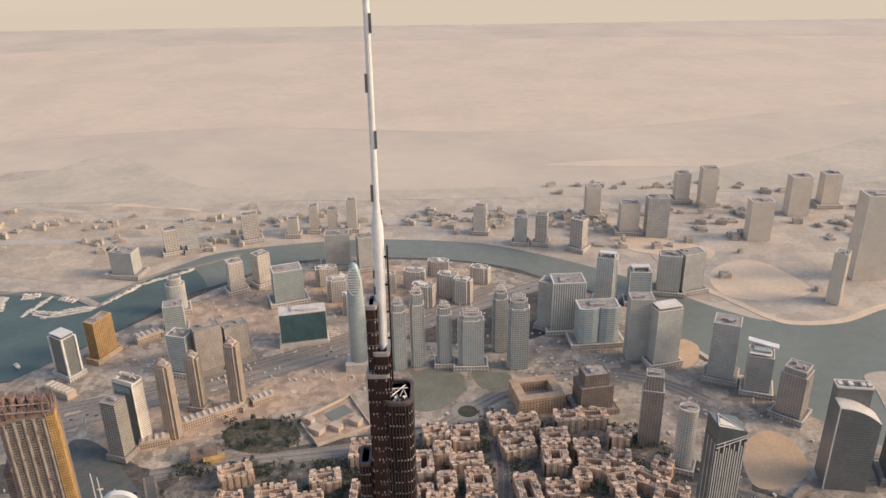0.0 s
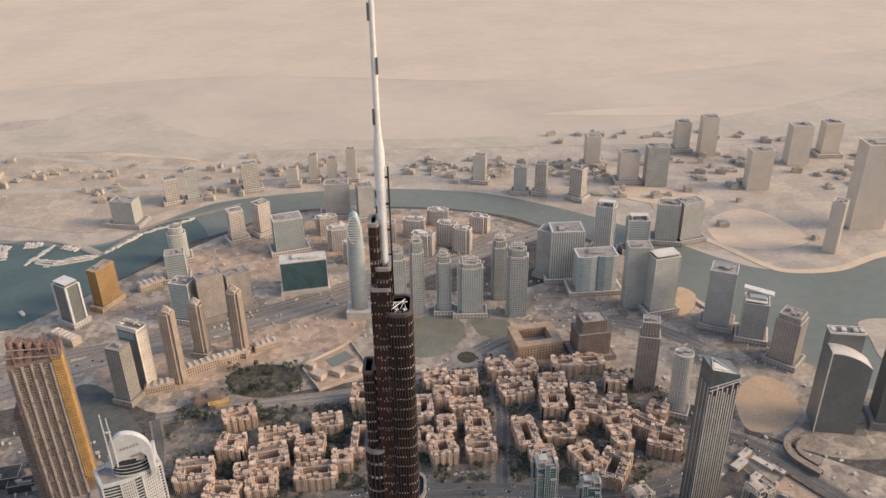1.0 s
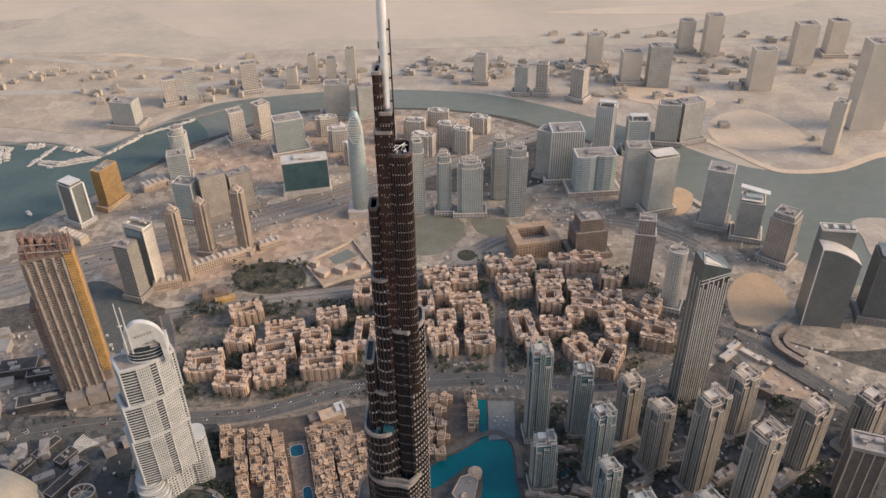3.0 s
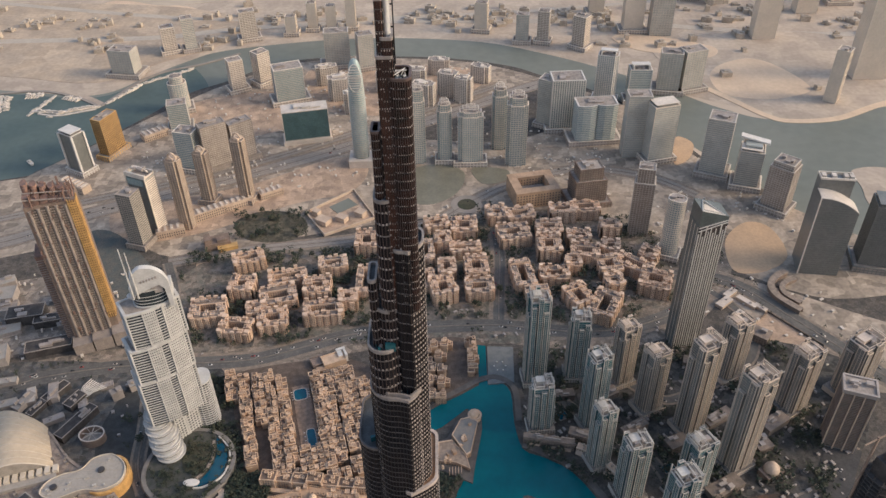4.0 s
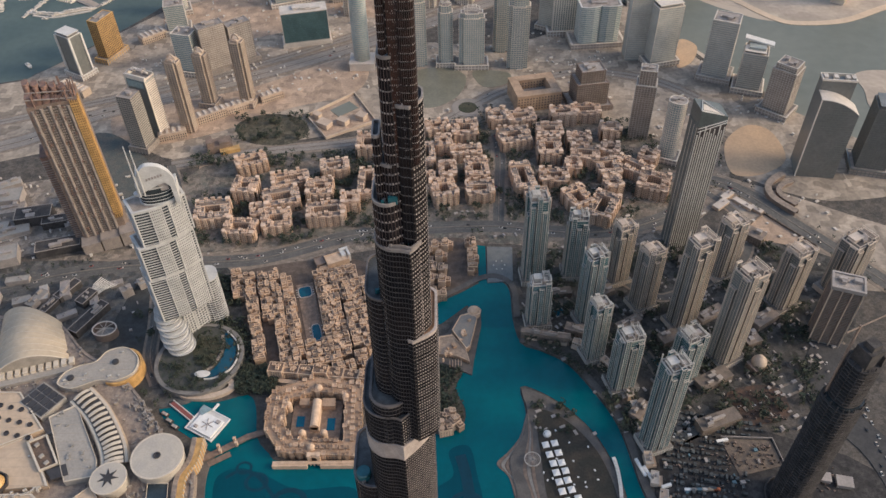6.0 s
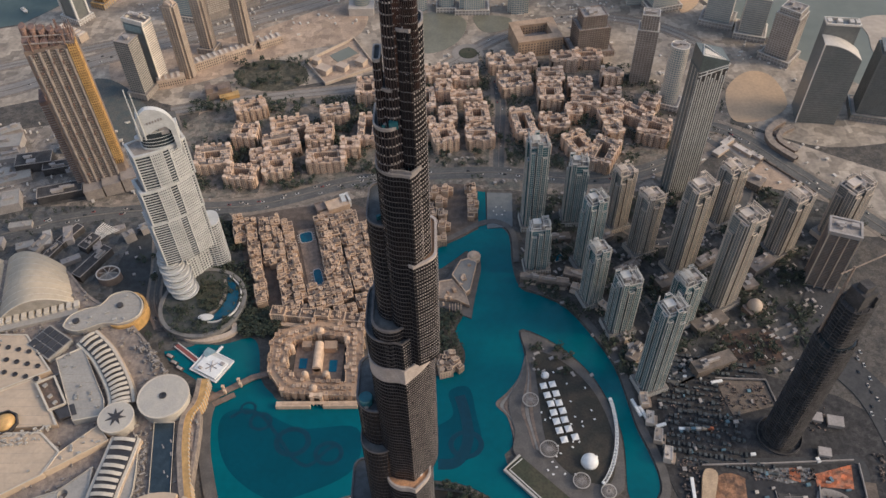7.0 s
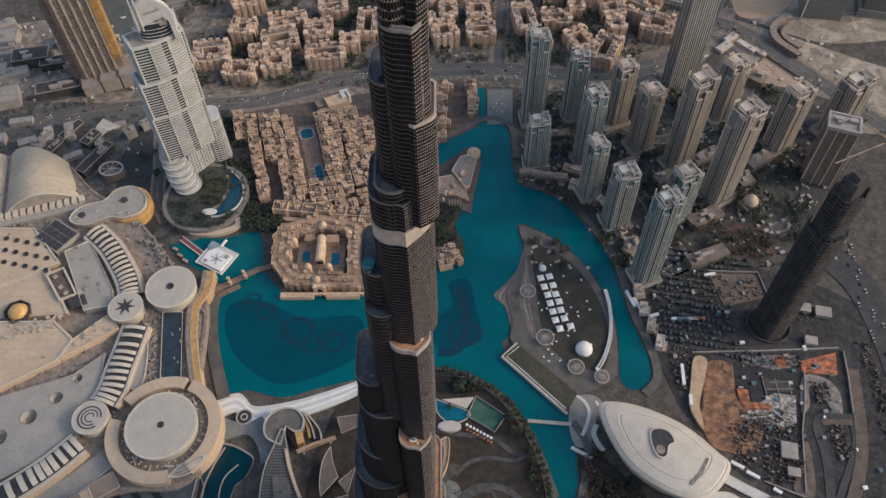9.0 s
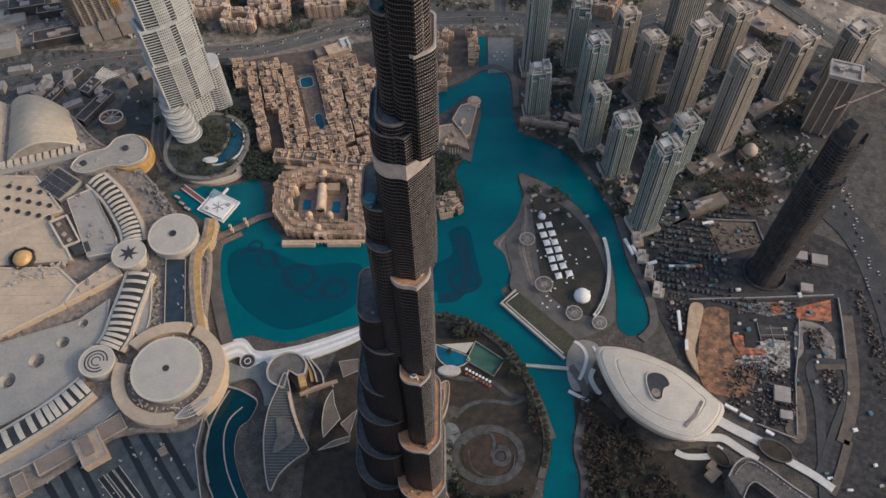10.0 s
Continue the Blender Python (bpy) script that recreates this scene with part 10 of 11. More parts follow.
# low canalside apartment slabs
for i, (x, y, w, d, h, r) in enumerate(((-215, 1470, 46, 30, 48, 10), (-180, 1410, 40, 26, 44, 10), (-40, 1440, 44, 26, 46, -20), (10, 1480, 40, 26, 50, -20), (40, 1450, 36, 24, 52, -20), (-60, 1520, 44, 26, 40, -10), (-120, 1500, 40, 26, 44, 0), (-250, 1540, 44, 26, 40, 15), (80, 1540, 40, 24, 36, -25), (-10, 1580, 44, 24, 34, -8))):
    t = thing("apartment_block", "beige apartment slab with balconies in the dust", "apartment block", "canalside apartment slabs", (x, y, 0), radians(r))
    storeys(t, plan("cross", w, d), 0, h, HAZEBROWN, HAZECON, HAZECON, 3.6, 5, 0.4, 1.4)
    roof_plant(t, w, d, h, random.Random(i), 5, HAZECON)
for i, (x, y, w, d, h, r) in enumerate(((-400, 1046, 70, 16, 14, 32), (-350, 1078, 50, 14, 13, 30), (-300, 1108, 40, 14, 12, 30), (-445, 1000, 44, 16, 12, 20), (-650, 1140, 60, 18, 12, -30), (-560, 1320, 50, 22, 12, 40))):
    t = thing("podium_block", "long low beige arcaded podium block", "podium block", "podium blocks", (x, y, 0), radians(r))
    part("body", Shape().box(0, 0, 0, h, w, d).box(0, 0, h, h + 1, w + 0.8, d + 0.8), BEIGE, t)
    s = Shape()
    wall_windows(s, -w / 2, -d / 2 - 0.05, w / 2, -d / 2 - 0.05, 0, h, 3.6, 4.5, 1.8, 2.6)
    part("window_grid", s, RECESS, t, kind="stuff")
    for k in range(int(w / 10)):
        part("roof_turret", Shape().box(-w / 2 + 5 + k * 10, 0, h, h + 3, 4, d * 0.8), PALECON, t)
og = thing("domed_villa", "orange-lit low building with gabled roofs", "building", at=(-362, 968, 0), rot=radians(20))
part("body", Shape().box(0, 0, 0, 12, 40, 24).box(-14, 0, 12, 20, 10, 20).box(8, -4, 12, 16, 16, 12), BROWN, og)
part("canopy", Shape().box(14, -16, 0, 6, 30, 10).box(14, -16, 6, 7, 31, 11), GOLD, og)
for i, (x, y, w, d) in enumerate(((-640, 820, 40, 22), (-590, 800, 30, 16), (-560, 840, 24, 20), (-620, 770, 50, 18), (-520, 830, 22, 14), (-660, 870, 36, 16), (-540, 790, 20, 20), (-400, 668, 20, 12), (-420, 650, 14, 10))):
    t = thing("low_shed", "flat grey low building in a works yard", "building", "low yard buildings", (x, y, 0), radians(12 + i * 3))
    part("wall_box", Shape().box(0, 0, 0, 7 + i % 3 * 3, w, d), GREYCON, t)
    part("roof", Shape().box(0, 0, 7 + i % 3 * 3, 7.8 + i % 3 * 3, w + 0.8, d + 0.8), MROOF2 if i % 2 else ROOF, t)
    roof_plant(t, w, d, 7.8 + i % 3 * 3, random.Random(i), 4)
# dark flat-roofed blocks and yards behind the mall
for i, (x, y, w, d, h, r) in enumerate(((-612, 716, 46, 30, 14, 18), (-540, 738, 60, 22, 12, 16), (-596, 800, 50, 26, 16, 12), (-640, 775, 30, 20, 10, 12), (-500, 655, 36, 12, 9, 60), (-470, 640, 26, 14, 10, 62), (-535, 640, 12, 30, 8, -25), (-515, 628, 10, 24, 7, -25), (-455, 604, 14, 56, 11, -28), (-660, 840, 60, 30, 14, 10), (-560, 790, 40, 16, 12, 14))):
    t = thing("flat_roofed_block", "dark flat-roofed service block with a pale parapet", "building", "service blocks", (x, y, 0), radians(r))
    part("body", Shape().box(0, 0, 0, h, w, d), DARKCON if i % 3 else GREYCON, t)
    part("parapet", Shape().band(plan("box", w + 0.6, d + 0.6), plan("box", w - 0.8, d - 0.8), h, h + 1.0), GREYCON, t)
    part("roof", Shape().box(0, 0, h, h + 0.2, w - 0.8, d - 0.8), MROOF2 if i % 3 == 0 else DARKCON, t)
    roof_plant(t, w, d, h + 0.2, random.Random(i + 40), 3)
rg = thing("ring_pavilion", "round open pavilion with a spoked pale roof ring", "pavilion", at=(-428, 582, 0))
part("wall", Shape().band(oval(0, 0, 15, 12, 40), oval(0, 0, 13.8, 10.8, 40), 0, 12), BROWN, rg)
part("roof_ring", Shape().band(oval(0, 0, 15.3, 12.3, 40), oval(0, 0, 14.0, 11.0, 40), 12, 12.8), PALECON, rg)
part("floor_disc", Shape().prism(oval(0, 0, 13.8, 10.8, 40), 0, 3), MROOF2, rg)
for k in range(4):
    part("spoke", Shape().box(0, 0, 12.1, 12.6, 27 if k % 2 else 23, 0.5, k * 0.785), PALECON, rg)
gl = thing("glazed_canopy", "fan-shaped pale ribbed canopy frame", "canopy", at=(-462, 652, 0), rot=radians(-30))
for k in range(9):
    part("rib", Shape().tube([(0, -18, 2), (-9 + k * 2.4, 6, 9), (-14 + k * 3.6, 22, 5)], 0.6, 6), WHITEP, gl)
# podiums and pools among the residences
rnd = random.Random(9)
for i, (x, y, w, d, r) in enumerate(((140, 640, 40, 12, 5), (160, 575, 30, 12, -20), (120, 566, 60, 7, -12), (200, 640, 30, 14, 25), (225, 585, 34, 12, 30), (270, 560, 26, 16, 25), (310, 500, 44, 18, 28), (250, 480, 30, 18, 20), (215, 455, 26, 14, 50), (330, 600, 40, 14, 30), (395, 590, 36, 16, 32), (300, 440, 50, 16, 20), (370, 560, 20, 20, 20), (480, 600, 40, 18, 30), (405, 660, 36, 14, 30), (330, 690, 40, 14, -20), (380, 720, 44, 20, -40), (420, 745, 40, 20, -40))):
    t = thing("podium_block", "low beige podium block with roof terraces", "podium block", "residence podiums", (x, y, 0), radians(r))
    h = 8 + i % 3 * 2
    part("body", Shape().box(0, 0, 0, h, w, d).box(0, 0, h, h + 0.9, w + 0.6, d + 0.6), mat("residence_podium_render", (0.235, 0.182, 0.145), 0.85, vary=0.3, size=9, second=(0.15, 0.12, 0.098), each=0.2), t)
    s = Shape()
    wall_windows(s, -w / 2, -d / 2 - 0.05, w / 2, -d / 2 - 0.05, 0, h, 3.4, 4.2, 1.6, 2.2)
    part("window_grid", s, RECESS, t, kind="stuff")
    roof_plant(t, w, d, h + 0.9, rnd, 4, GREYCON)
# waterside villas along the lake promenade
for i, (x, y, r) in enumerate(((106, 572, -14), (124, 568, -8), (142, 564, -12), (160, 556, -28), (176, 542, -42), (189, 524, -52), (200, 503, -62), (207, 482, -70), (212, 460, -78), (214, 438, -86), (214, 416, 90), (214, 394, 90), (217, 372, 80), (222, 350, 76), (228, 328, 76))):
    t = thing("waterside_villa", "low beige waterside villa with stepped terraces", "villa", "promenade villas", (x, y, 0), radians(r))
    h = 7 + i % 3 * 1.5
    part("body", Shape().box(0, 0, 0, h, 15, 8), BEIGE if i % 2 else PALECON, t)
    part("parapet", Shape().band(plan("box", 15.5, 8.5), plan("box", 14.2, 7.2), h, h + 0.9), PALECON, t)
    part("terrace", Shape().box(-1, -6, 0, 3.6, 12, 4.5).box(-1, -8, 3.6, 4.4, 12, 0.4), BEIGE, t)
    s = Shape()
    wall_windows(s, -7, -4.05, 7, -4.05, 3, h, 2.4, 3.2, 1.3, 1.9)
    part("window_grid", s, RECESS, t, kind="stuff")
    roof_plant(t, 15, 8, h, rnd, 2, GREYCON)
for x, y, w, d in ((142, 610, 12, 10), (300, 545, 18, 12), (255, 530, 14, 9), (385, 640, 16, 10), (-624, 770, 46, 22)):
    p = thing("swimming_pool", "dark teal podium swimming pool", "pool", "podium pools", (x, y, 0), radians(25))
    part("basin", Shape().band(plan("box", w + 2, d + 2), plan("box", w, d), 0.0, 1.2), PALE, p)
    part("water", Shape().box(0, 0, 0, 0.9, w, d), POOL, p)
# marina piers and boats on the far water
mp = thing("marina_pier", "pale curved marina breakwater with floating piers", "pier")
BANKLINE = curve_loop([(-1040, 1505), (-945, 1512), (-890, 1521), (-837, 1516), (-775, 1490), (-727, 1458), (-712, 1447), (-690, 1496), (-665, 1552), (-622, 1607), (-547, 1644), (-470, 1700)], 6, closed=False)
part("breakwater", strip(BANKLINE, 7, -0.4, 1.6), MATS["pale_asphalt"], mp)
part("breakwater_tip", strip(curve_loop([(-775, 1500), (-735, 1474), (-708, 1452)], 6, closed=False), 16, -0.4, 1.3), FARBANK, mp)
for pts in ([(-847, 1410), (-835, 1447), (-823, 1500)], [(-937, 1503), (-925, 1462), (-912, 1432)], [(-985, 1500), (-972, 1450)]):
    part("pier", strip(curve_loop(pts, 6, closed=False), 5, -0.4, 1.4), HAZEGREY, mp)
part("pier", strip(curve_loop([(-829, 1419), (-787, 1410), (-756, 1420), (-715, 1436)], 6, closed=False), 4, -0.4, 1.2), HAZEGREY, mp)
for (x0, y0), (x1, y1), cnt in (((-930, 1430), (-900, 1426), 3), ((-880, 1500), (-850, 1502), 5), ((-800, 1496), (-770, 1484), 6)):
    for k in range(cnt):
        x, y = x0 + (x1 - x0) * k / cnt, y0 + (y1 - y0) * k / cnt
        part("berth", strip([(x, y + 6), (x - 3, y - 14)], 1.6, -0.4, 1.0), HAZECON, mp)
boat = thing("boat", "white motor boat moored in the marina", "boat", "moored boats", (-800, 1405, -0.4))
part("hull", Shape().add([(-6, -1.8, 0), (4, -1.8, 0), (7, 0, 0), (4, 1.8, 0), (-6, 1.8, 0), (-6, -2.2, 1.8), (4, -2.2, 1.8), (8, 0, 2.2), (4, 2.2, 1.8), (-6, 2.2, 1.8)], [(4, 3, 2, 1, 0), (5, 6, 7, 8, 9), (0, 1, 6, 5), (1, 2, 7, 6), (2, 3, 8, 7), (3, 4, 9, 8), (4, 0, 5, 9)]), HAZECON, boat)
part("cabin", Shape().box(-1, 0, 1.8, 3.6, 5, 2.8, top=0.8), HAZEGREY, boat)
for (x0, y0), (x1, y1), cnt, a, size in (((-829, 1428), (-787, 1420), 7, 0.1, 1.6), ((-785, 1420), (-715, 1442), 10, 0.3, 1.8), ((-885, 1503), (-848, 1504), 8, 1.5, 1.2), ((-800, 1492), (-765, 1478), 8, 1.2, 1.2), ((-843, 1424), (-826, 1488), 7, 0.2, 1.0),
                                        ((-945, 1500), (-918, 1436), 10, 0.1, 1.1), ((-926, 1500), (-902, 1436), 10, 0.1, 1.1), ((-700, 1456), (-655, 1544), 7, 1.15, 1.4), ((-650, 1552), (-560, 1620), 7, 0.7, 1.4)):
    for k in range(cnt):
        x, y = x0 + (x1 - x0) * (k + 0.5) / cnt, y0 + (y1 - y0) * (k + 0.5) / cnt
        copy_thing(boat, Matrix.Translation((x + rnd.uniform(-3, 3), y + rnd.uniform(-3, 3), -0.4)) @ Matrix.Rotation(a + rnd.uniform(-0.25, 0.25), 4, "Z") @ Matrix.Scale(size * rnd.uniform(0.8, 1.2), 4))
copy_thing(boat, Matrix.Translation((-766, 1227, -0.4)) @ Matrix.Rotation(-0.8, 4, "Z") @ Matrix.Scale(1.6, 4))

# trees: tapered trunk, limbs, crown of many small leaf clumps
def tree(seed, h, label, name="tree"):
    r = random.Random(seed)
    t = thing(name, label, "tree", "street trees")
    tr = Shape().tube([(0, 0, 0), (0.15, 0.1, h * 0.3), (0.05, -0.1, h * 0.55)], [0.32, 0.22, 0.12], 6)
    for k in range(4):
        a = k * 1.57 + r.uniform(-0.4, 0.4)
        tr.tube([(0.1, 0, h * (0.32 + 0.05 * k)), (math.cos(a) * h * 0.16, math.sin(a) * h * 0.16, h * 0.56), (math.cos(a) * h * 0.26, math.sin(a) * h * 0.26, h * 0.68)], [0.13, 0.08, 0.04], 4)
    part("trunk", tr, TIMBER, t)
    cr = Shape()
    for _ in range(110):
        a, u = r.uniform(0, 6.28), r.random() ** 0.5
        z = h * r.uniform(0.42, 1.0)
        q = h * 0.38 * u * math.sqrt(max(0.08, 1 - ((z / h - 0.66) / 0.38) ** 2))
        c = Vector((math.cos(a) * q, math.sin(a) * q, z))
        s = h * r.uniform(0.08, 0.16)
        pts = [c + Vector((r.uniform(-1, 1), r.uniform(-1, 1), r.uniform(-0.7, 0.7))) * s for _ in range(4)]
        cr.add(pts, [(0, 1, 2), (0, 3, 1), (1, 3, 2), (0, 2, 3)])
    part("crown", cr, LEAF, t)
    return t


TREES = [tree(1, 7.0, "dusty dark green street tree"), tree(2, 9.0, "dusty dark green broad tree"), tree(3, 6.0, "small dusty dark green tree"), tree(4, 8.0, "dark green garden tree")]
for i, t in enumerate(TREES):
    t.matrix_basis = Matrix.Translation((-60 + 20 * i, 255, 1.0))


def plant(x, y, z=0.4):
    copy_thing(TREES[rnd.randrange(4)], Matrix.Translation((x, y, z)) @ Matrix.Rotation(rnd.uniform(0, 6.28), 4, "Z") @ Matrix.Scale(rnd.uniform(0.9, 1.6), 4))


def clear(x, y):
    return all((x - bx) ** 2 + (y - by) ** 2 > (max(w, d) * 0.55) ** 2 for bx, by, w, d, _ in BLOCKS)


n = 0
PARK = [(-90, 286), (-20, 292), (22, 284), (56, 258), (80, 220), (90, 172), (80, 118), (40, 70), (-10, 70), (-6, 200)]
while n < 60:
    x, y = rnd.uniform(-30, 92), rnd.uniform(80, 290)
    dd = math.hypot(x - 46, (y - 146))
    if inside((x, y), PARK) and not dd < 46 and not (y > 168 and y < 226 and x < 80) and not (-16 < x < 60 and 226 < y < 270) and x > -2:
        plant(x, y, 1.0)
        n += 1
for i in range(34):
    p = curve_loop([(-18, 299), (22, 292), (58, 268), (80, 236), (95, 194), (99, 154), (90, 124)], 6, closed=False)[i]
    plant(p[0] - 3, p[1] - 2, 1.2)
n = 0
while n < 50:
    x, y = (rnd.uniform(-390, -90), rnd.uniform(745, 960)) if n % 2 else (rnd.uniform(-55, 320), rnd.uniform(770, 1030))
    if clear(x, y):
        plant(x, y)
        n += 1
for k in range(30):
    x, y = rnd.uniform(110, 420), rnd.uniform(440, 700)
    if all((x - q[0]) ** 2 + (y - q[1]) ** 2 > 20 ** 2 for q in RES) and not inside((x, y), LAKE_LOOP):
        plant(x, y)
for k in range(24):
    plant(-385 + rnd.uniform(0, 120), 560 + rnd.uniform(-20, 130)) if k < 14 else plant(rnd.uniform(-345, -228), rnd.uniform(980, 1055))
for k in range(12):
    plant(rnd.uniform(160, 230), rnd.uniform(100, 200), 0.6)
setting("opera_garden", Shape().prism(curve_loop([(128, 210), (150, 206), (200, 152), (250, 150), (262, 110), (240, 50), (140, 40), (132, 120), (128, 160)], 5), 0.0, 0.8), DARKGREEN, "dark planted garden by the opera")

# cars
def car(seed, m):
    t = thing("car", ("white", "dark", "silver", "red")[seed] + " parked car on the street", "car", "cars on the streets")
    b = Shape().add([(-2.2, -0.9, 0.3), (2.2, -0.9, 0.3), (2.2, 0.9, 0.3), (-2.2, 0.9, 0.3), (-2.25, -0.92, 0.9), (2.2, -0.88, 0.8), (2.2, 0.88, 0.8), (-2.25, 0.92, 0.9)], [(3, 2, 1, 0), (4, 5, 6, 7), (0, 1, 5, 4), (1, 2, 6, 5), (2, 3, 7, 6), (3, 0, 4, 7)])
    part("body", b, m, t)
    part("cabin", Shape().add([(-1.7, -0.8, 0.88), (1.0, -0.8, 0.86), (1.0, 0.8, 0.86), (-1.7, 0.8, 0.88), (-1.2, -0.65, 1.45), (0.3, -0.65, 1.45), (0.3, 0.65, 1.45), (-1.2, 0.65, 1.45)], [(4, 5, 6, 7), (0, 1, 5, 4), (1, 2, 6, 5), (2, 3, 7, 6), (3, 0, 4, 7)]), DARKGLASS, t)
    return t


CARS = [car(0, WHITEP), car(1, DARKCON), car(2, PALECON), car(3, mat("red_paint", (0.35, 0.05, 0.04), 0.4))]
for i, c in enumerate(CARS):
    c.matrix_basis = Matrix.Translation((-120 + 12 * i, 761 + 1.6 * i, 0.18)) @ Matrix.Rotation(0.14, 4, "Z")
for ri, cnt, wd in ((0, 80, 8), (4, 12, 5), (7, 30, 8), (1, 26, 11), (3, 12, 6), (6, 8, 4), (8, 12, 3), (9, 10, 3), (10, 12, 3)):
    line = ROADS[ri]
    for _ in range(cnt):
        k = rnd.randrange(1, len(line) - 1)
        a, b = Vector(line[k]), Vector(line[k + 1] if k + 1 < len(line) else line[k])
        d = (Vector(line[k]) - Vector(line[k - 1])).normalized()
        p = a.lerp(b, rnd.random()) + Vector((-d.y, d.x)) * rnd.choice((-1, 1)) * rnd.uniform(2.5, wd)
        copy_thing(CARS[rnd.choice((0, 0, 0, 1, 2, 2, 3))], Matrix.Translation((p.x, p.y, 0.16 + 0.02 * ri)) @ Matrix.Rotation(math.atan2(d.y, d.x), 4, "Z") @ Matrix.Scale(1.15, 4))
for k in range(46):
    copy_thing(CARS[rnd.choice((0, 0, 1, 2))], Matrix.Translation((470 + rnd.uniform(-11, 11), 80 + k * 9.0, 0.62)) @ Matrix.Rotation(1.57, 4, "Z") @ Matrix.Scale(1.2, 4))


# dense planting too small to count: trunks under ragged clumps of leaf
DUSKLEAF = mat("dusk_leaf", (0.028, 0.024, 0.017), 0.95, vary=0.5, size=8, second=(0.05, 0.035, 0.024))


def planting(name, label, spots, seed, big=1.0, leaf=None):
    r = random.Random(seed)
    s = Shape()
    for x, y, z in spots:
        h = r.uniform(5.5, 11.0) * big
        s.box(x, y, z, z + h * 0.5, 0.3, 0.3)
        for _ in range(11):
            a, q = r.uniform(0, 6.28), h * 0.42 * r.random() ** 0.5
            c = Vector((x + math.cos(a) * q, y + math.sin(a) * q, z + h * r.uniform(0.4, 1.0)))
            k = h * r.uniform(0.17, 0.32)
            s.add([c + Vector((r.uniform(-1, 1), r.uniform(-1, 1), r.uniform(-0.6, 0.6))) * k for _ in range(4)], [(0, 1, 2), (0, 3, 1), (1, 3, 2), (0, 2, 3)])
    tagged(new(name, s.mesh(name, leaf or LEAF)), label, "planting", kind="stuff")


def free(x, y):
    return clear(x, y) and not (-392 < x < -296 and 852 < y < 922) and not inside((x, y), LAKE_LOOP) and all((x - q[0]) ** 2 + (y - q[1]) ** 2 > 17 ** 2 for q in RES)


def off_road(x, y):
    return all(min((x - p[0]) ** 2 + (y - p[1]) ** 2 for p in ROADS[k]) > 13 ** 2 for k in (0, 4, 5, 6, 7, 8))


def scatter(seed, n, zones, test=free, gaps=-0.4):
    r, out = random.Random(seed), []
    for x0, x1, y0, y1, w in zones:
        for _ in range(int(n * w)):
            x, y = r.uniform(x0, x1), r.uniform(y0, y1)
            # keep to loose groves
            if math.sin(x * 0.11 + seed) + math.sin(y * 0.13 + 2.0 * seed) + math.sin((x + y) * 0.05) > gaps and test(x, y) and off_road(x, y):
                out.append((x, y, 0.5))
    return out


planting("lane_planting", "dark green trees crowding the lanes", scatter(3, 3600, ((-400, -90, 740, 950, 0.42), (-60, 330, 760, 1030, 0.58))), 4)
planting("grove_planting", "dark green groves between the sandy houses", scatter(41, 1500, ((-312, -240, 530, 680, 0.5), (-250, -200, 488, 528, 0.2), (-190, -130, 800, 900, 0.4)), lambda x, y: clear(x, y) and not inside((x, y), LAKE_LOOP) and not inside((x, y), ISLE), -1.6), 42, 0.8)
planting("garden_planting", "dark green gardens between the residences", scatter(5, 2100, ((95, 460, 430, 730, 1.0),)), 6)
planting("podium_planting", "dark green palms on the hotel podium", [(x, y, 8.0) for x, y, _ in scatter(23, 420, ((-350, -250, 485, 580, 1.0),), lambda x, y: inside((x, y), PP) and not inside((x, y), pl) and not (-356 < x < -276 and 568 < y < 625) and not (-352 < x < -306 and 533 < y < 600), -2.5)], 24, 0.6)
planting("quay_planting", "dark green trees on the promontory", [p for p in scatter(17, 260, ((-22, 16, 436, 522, 1.0),), lambda x, y: not inside((x, y), LAKE_LOOP), -2.5)], 18, 0.8)
planting("hotel_planting", "dark green trees round the hotel", scatter(8, 300, ((-400, -300, 470, 700, 0.6), (-350, -225, 975, 1060, 0.4)), lambda x, y: free(x, y) and not (-362 < x < -256 and 490 < y < 632)), 9)
planting("opera_planting", "dark brown-green planting by the opera", [p for p in scatter(12, 1300, ((130, 262, 42, 206, 1.0),), lambda x, y: x + y * 0.6 < 285, -1.4)], 13, 0.85, DUSKLEAF)
planting("park_planting", "dark brown planting of the tower park", [p for p in scatter(14, 1900, ((0, 92, 70, 290, 1.0),), lambda x, y: inside((x, y), PARK) and math.hypot(x - 46, y - 146) > 44 and not (-16 < x < 64 and 212 < y < 272) and not (-20 < x < 80 and 168 < y < 226), -1.2)], 15, 0.7, DUSKLEAF)
edge = []
for k in (0, 4, 7):
    for p, q in zip(ROADS[k], ROADS[k][1:]):
        d = Vector((q[0] - p[0], q[1] - p[1]))
        ln = d.length
        d.normalize()
        m = int(ln / 9)
        for i in range(m):
            for sgn in (-1, 1):
                x, y = p[0] + d.x * ln * i / m - d.y * sgn * (17 if k != 4 else 12), p[1] + d.y * ln * i / m + d.x * sgn * (17 if k != 4 else 12)
                if free(x, y) and (i * 7 + int(x)) % 3:
                    edge.append((x, y, 0.5))
planting("avenue_planting", "rows of dusty street trees along the boulevard", edge, 21, 0.75)
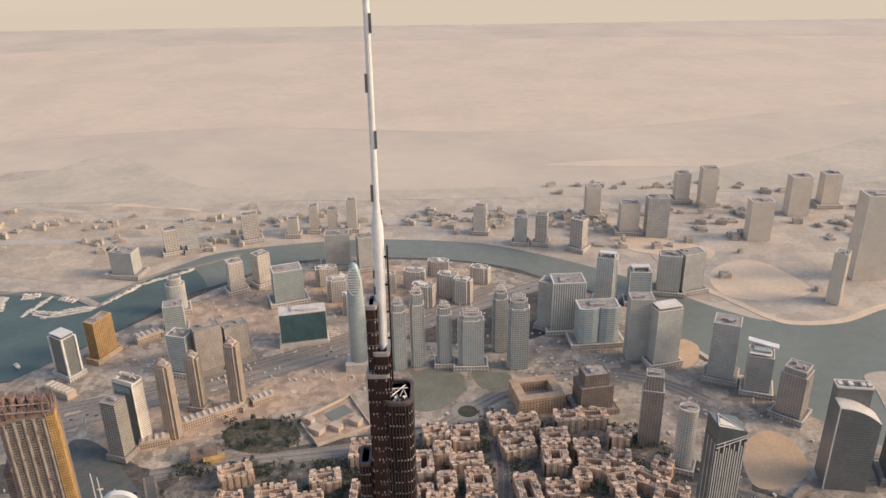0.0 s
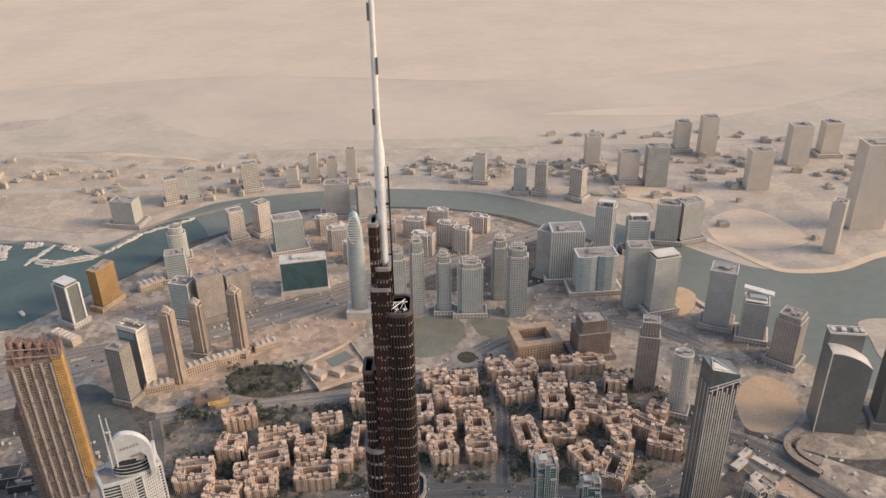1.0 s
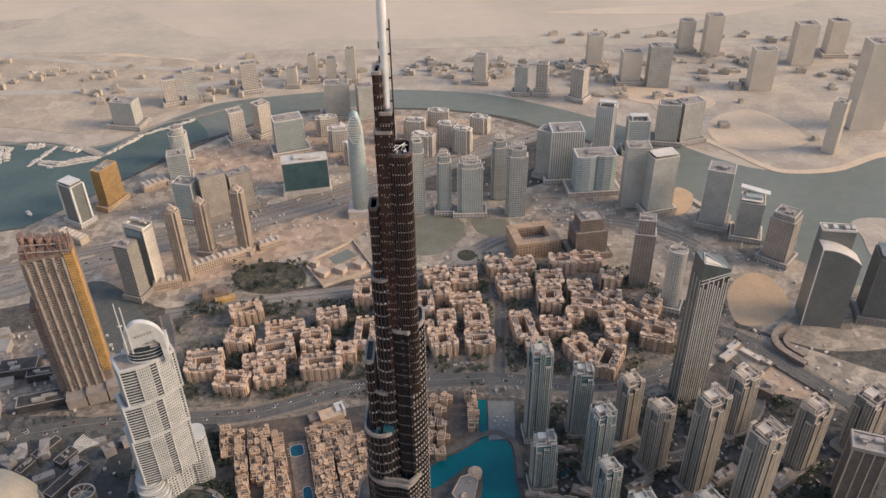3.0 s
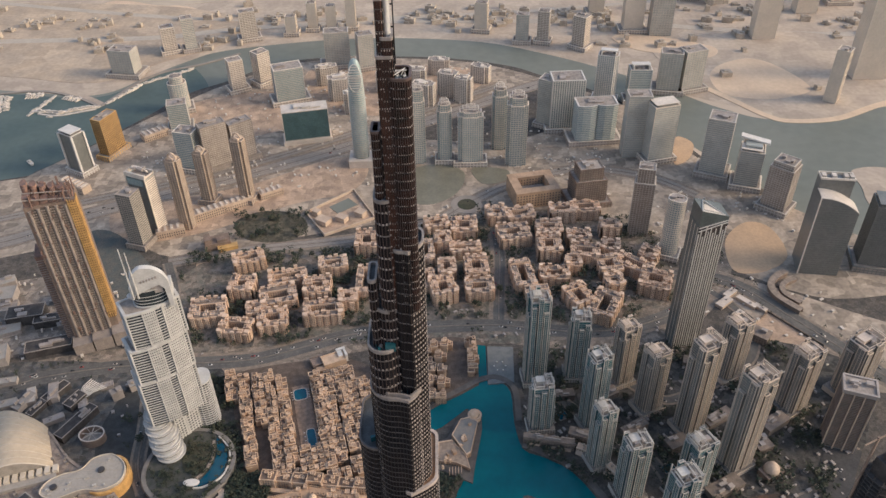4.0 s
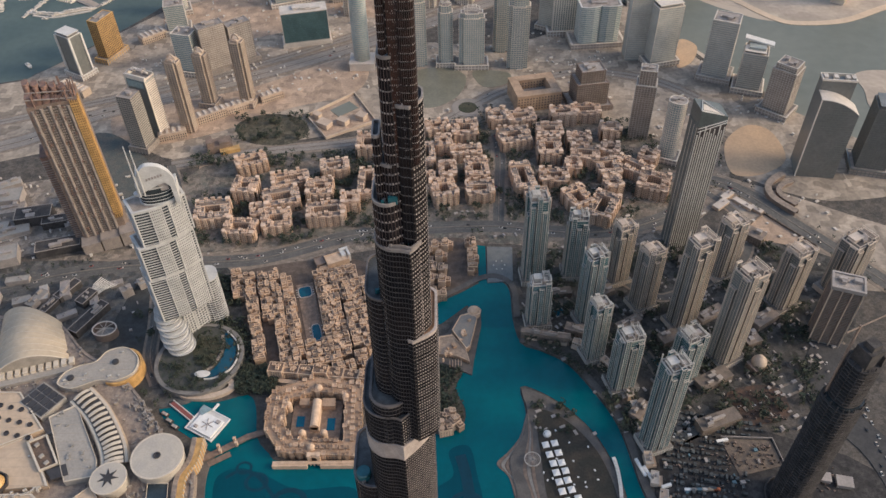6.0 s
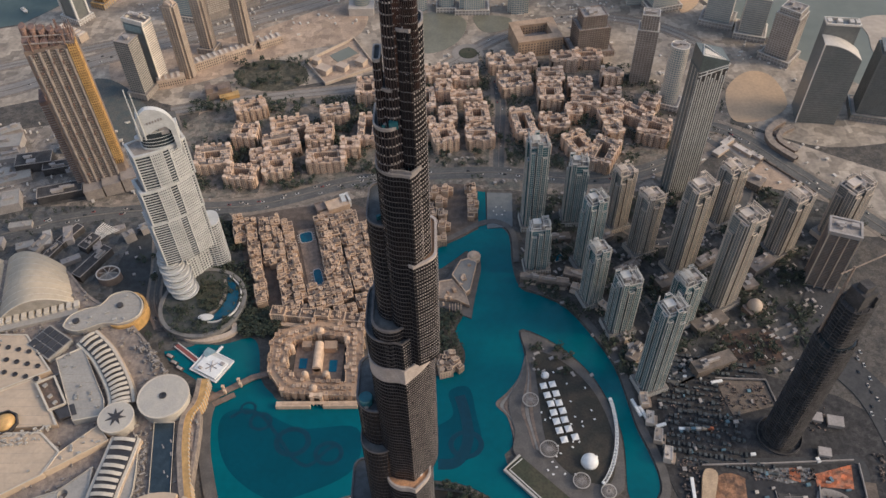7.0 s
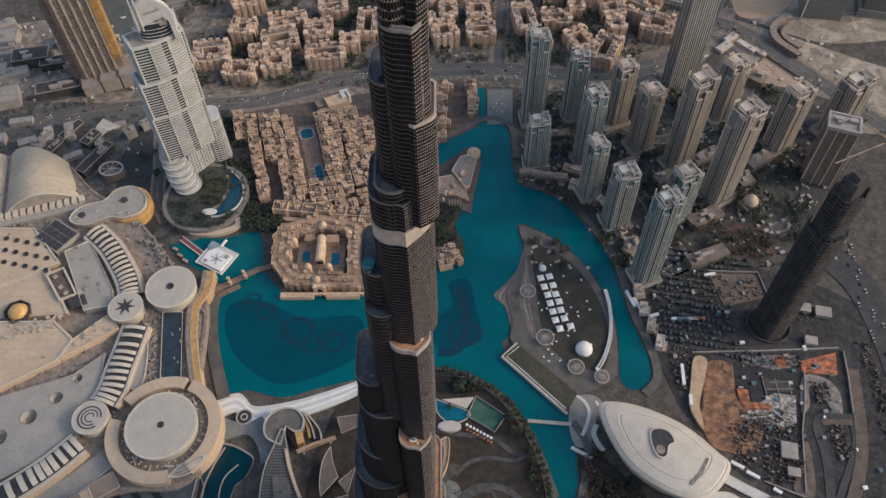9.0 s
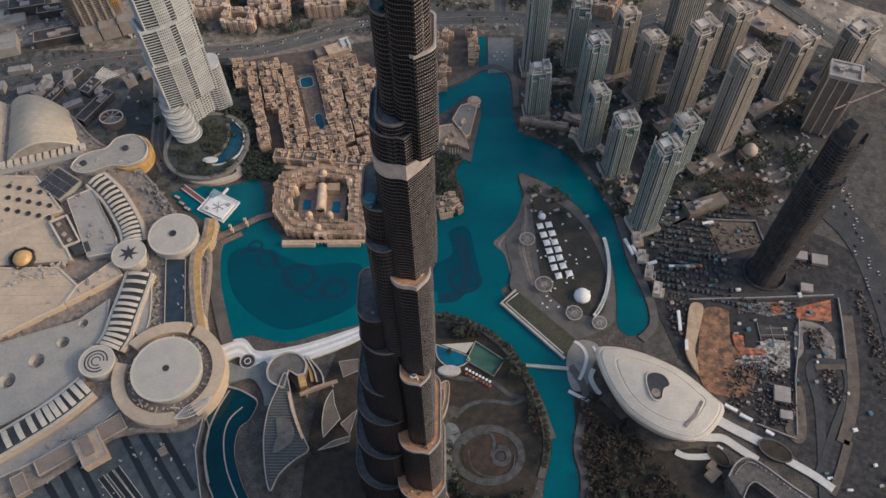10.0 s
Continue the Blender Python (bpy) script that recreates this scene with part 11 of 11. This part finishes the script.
# low clutter of yards and kerbsides in the business district and by the residences
r = random.Random(31)
for nm, lb, zones, m in (("yard_clutter", "low sheds, huts and parked vehicles on dusty plots", ((-700, -430, 720, 900, 90), (-560, 300, 1060, 1400, 420), (-480, 60, 1400, 1620, 160), (330, 560, 640, 1100, 160)), HAZEGREY),
                         ("garden_clutter", "low walls, steps and kiosks between the residences", ((95, 470, 430, 730, 520), (-420, -300, 470, 730, 45), (-60, 330, 750, 860, 120)), GREYCON)):
    s = Shape()
    for x0, x1, y0, y1, cnt in zones:
        for _ in range(cnt):
            x, y = r.uniform(x0, x1), r.uniform(y0, y1)
            if free(x, y) and off_road(x, y) and not (-65 < x < 120 and 1070 < y < 1210) and not (-355 < x < -105 and 965 < y < 1125) and not (425 < x < 535 and 870 < y < 1020):
                s.box(x, y, 0.3, r.uniform(1.4, 4.0), r.uniform(1.5, 7), r.uniform(1.5, 4), radians(25) + r.choice((0, 1.57)) + r.uniform(-0.1, 0.1))
    tagged(new(nm, s.mesh(nm, m)), lb, "clutter", kind="stuff")
setting("far_lowland", Shape().prism(curve_loop([(-2400, 1690), (-1400, 1660), (-980, 1600), (-760, 1560), (-640, 1660), (-500, 1780), (-480, 1900), (-800, 2020), (-1500, 2050), (-2400, 2050)], 5), -0.6, 0.05), mat("brown_lowland", (0.36, 0.285, 0.215), 0.95, vary=0.2, size=60, second=(0.46, 0.35, 0.25), cells=60.0, cell=0.12), "brown lowland across the canal")

# low hazy houses, works and roads across the canal
r = random.Random(57)
s = Shape()
for x0, x1, y0, y1, cnt in ((-1150, -470, 1720, 2000, 70), (-470, 420, 1795, 1960, 110), (300, 1100, 1700, 2150, 120), (480, 900, 1440, 1700, 10)):
    for _ in range(cnt):
        x, y = r.uniform(x0, x1), r.uniform(y0, y1)
        if math.sin(x * 0.021) + math.sin(y * 0.03 + 1) > -0.5:
            w, d, h, a = r.uniform(8, 26), r.uniform(8, 20), r.uniform(4, 14), r.uniform(-0.3, 0.3)
            s.box(x, y, -0.5, h, w, d, a).box(x + r.uniform(-3, 3), y, h, h + r.uniform(1, 4), w * 0.4, d * 0.4, a)
tagged(new("far_houses", s.mesh("far_houses", mat("far_house_render", (0.46, 0.385, 0.305), 0.9, vary=0.3, size=20))), "low pale houses scattered across the far dusty bank", "houses", kind="stuff")
for k, pts in enumerate(([(-1700, 1760), (-1100, 1790), (-700, 1800), (-480, 1850), (-100, 1880), (400, 1850), (900, 1760), (1500, 1780)], [(-1300, 2080), (-700, 1930), (-300, 1900), (200, 1930), (800, 2050), (1600, 2300)])):
    setting("far_road", strip(curve_loop(pts, 8, closed=False), 20 if k else 26, -0.5, 0.12 + 0.04 * k), mat("far_dusty_road", (0.44, 0.375, 0.305), 0.95, vary=0.12, size=60), "dusty road across the far plain")
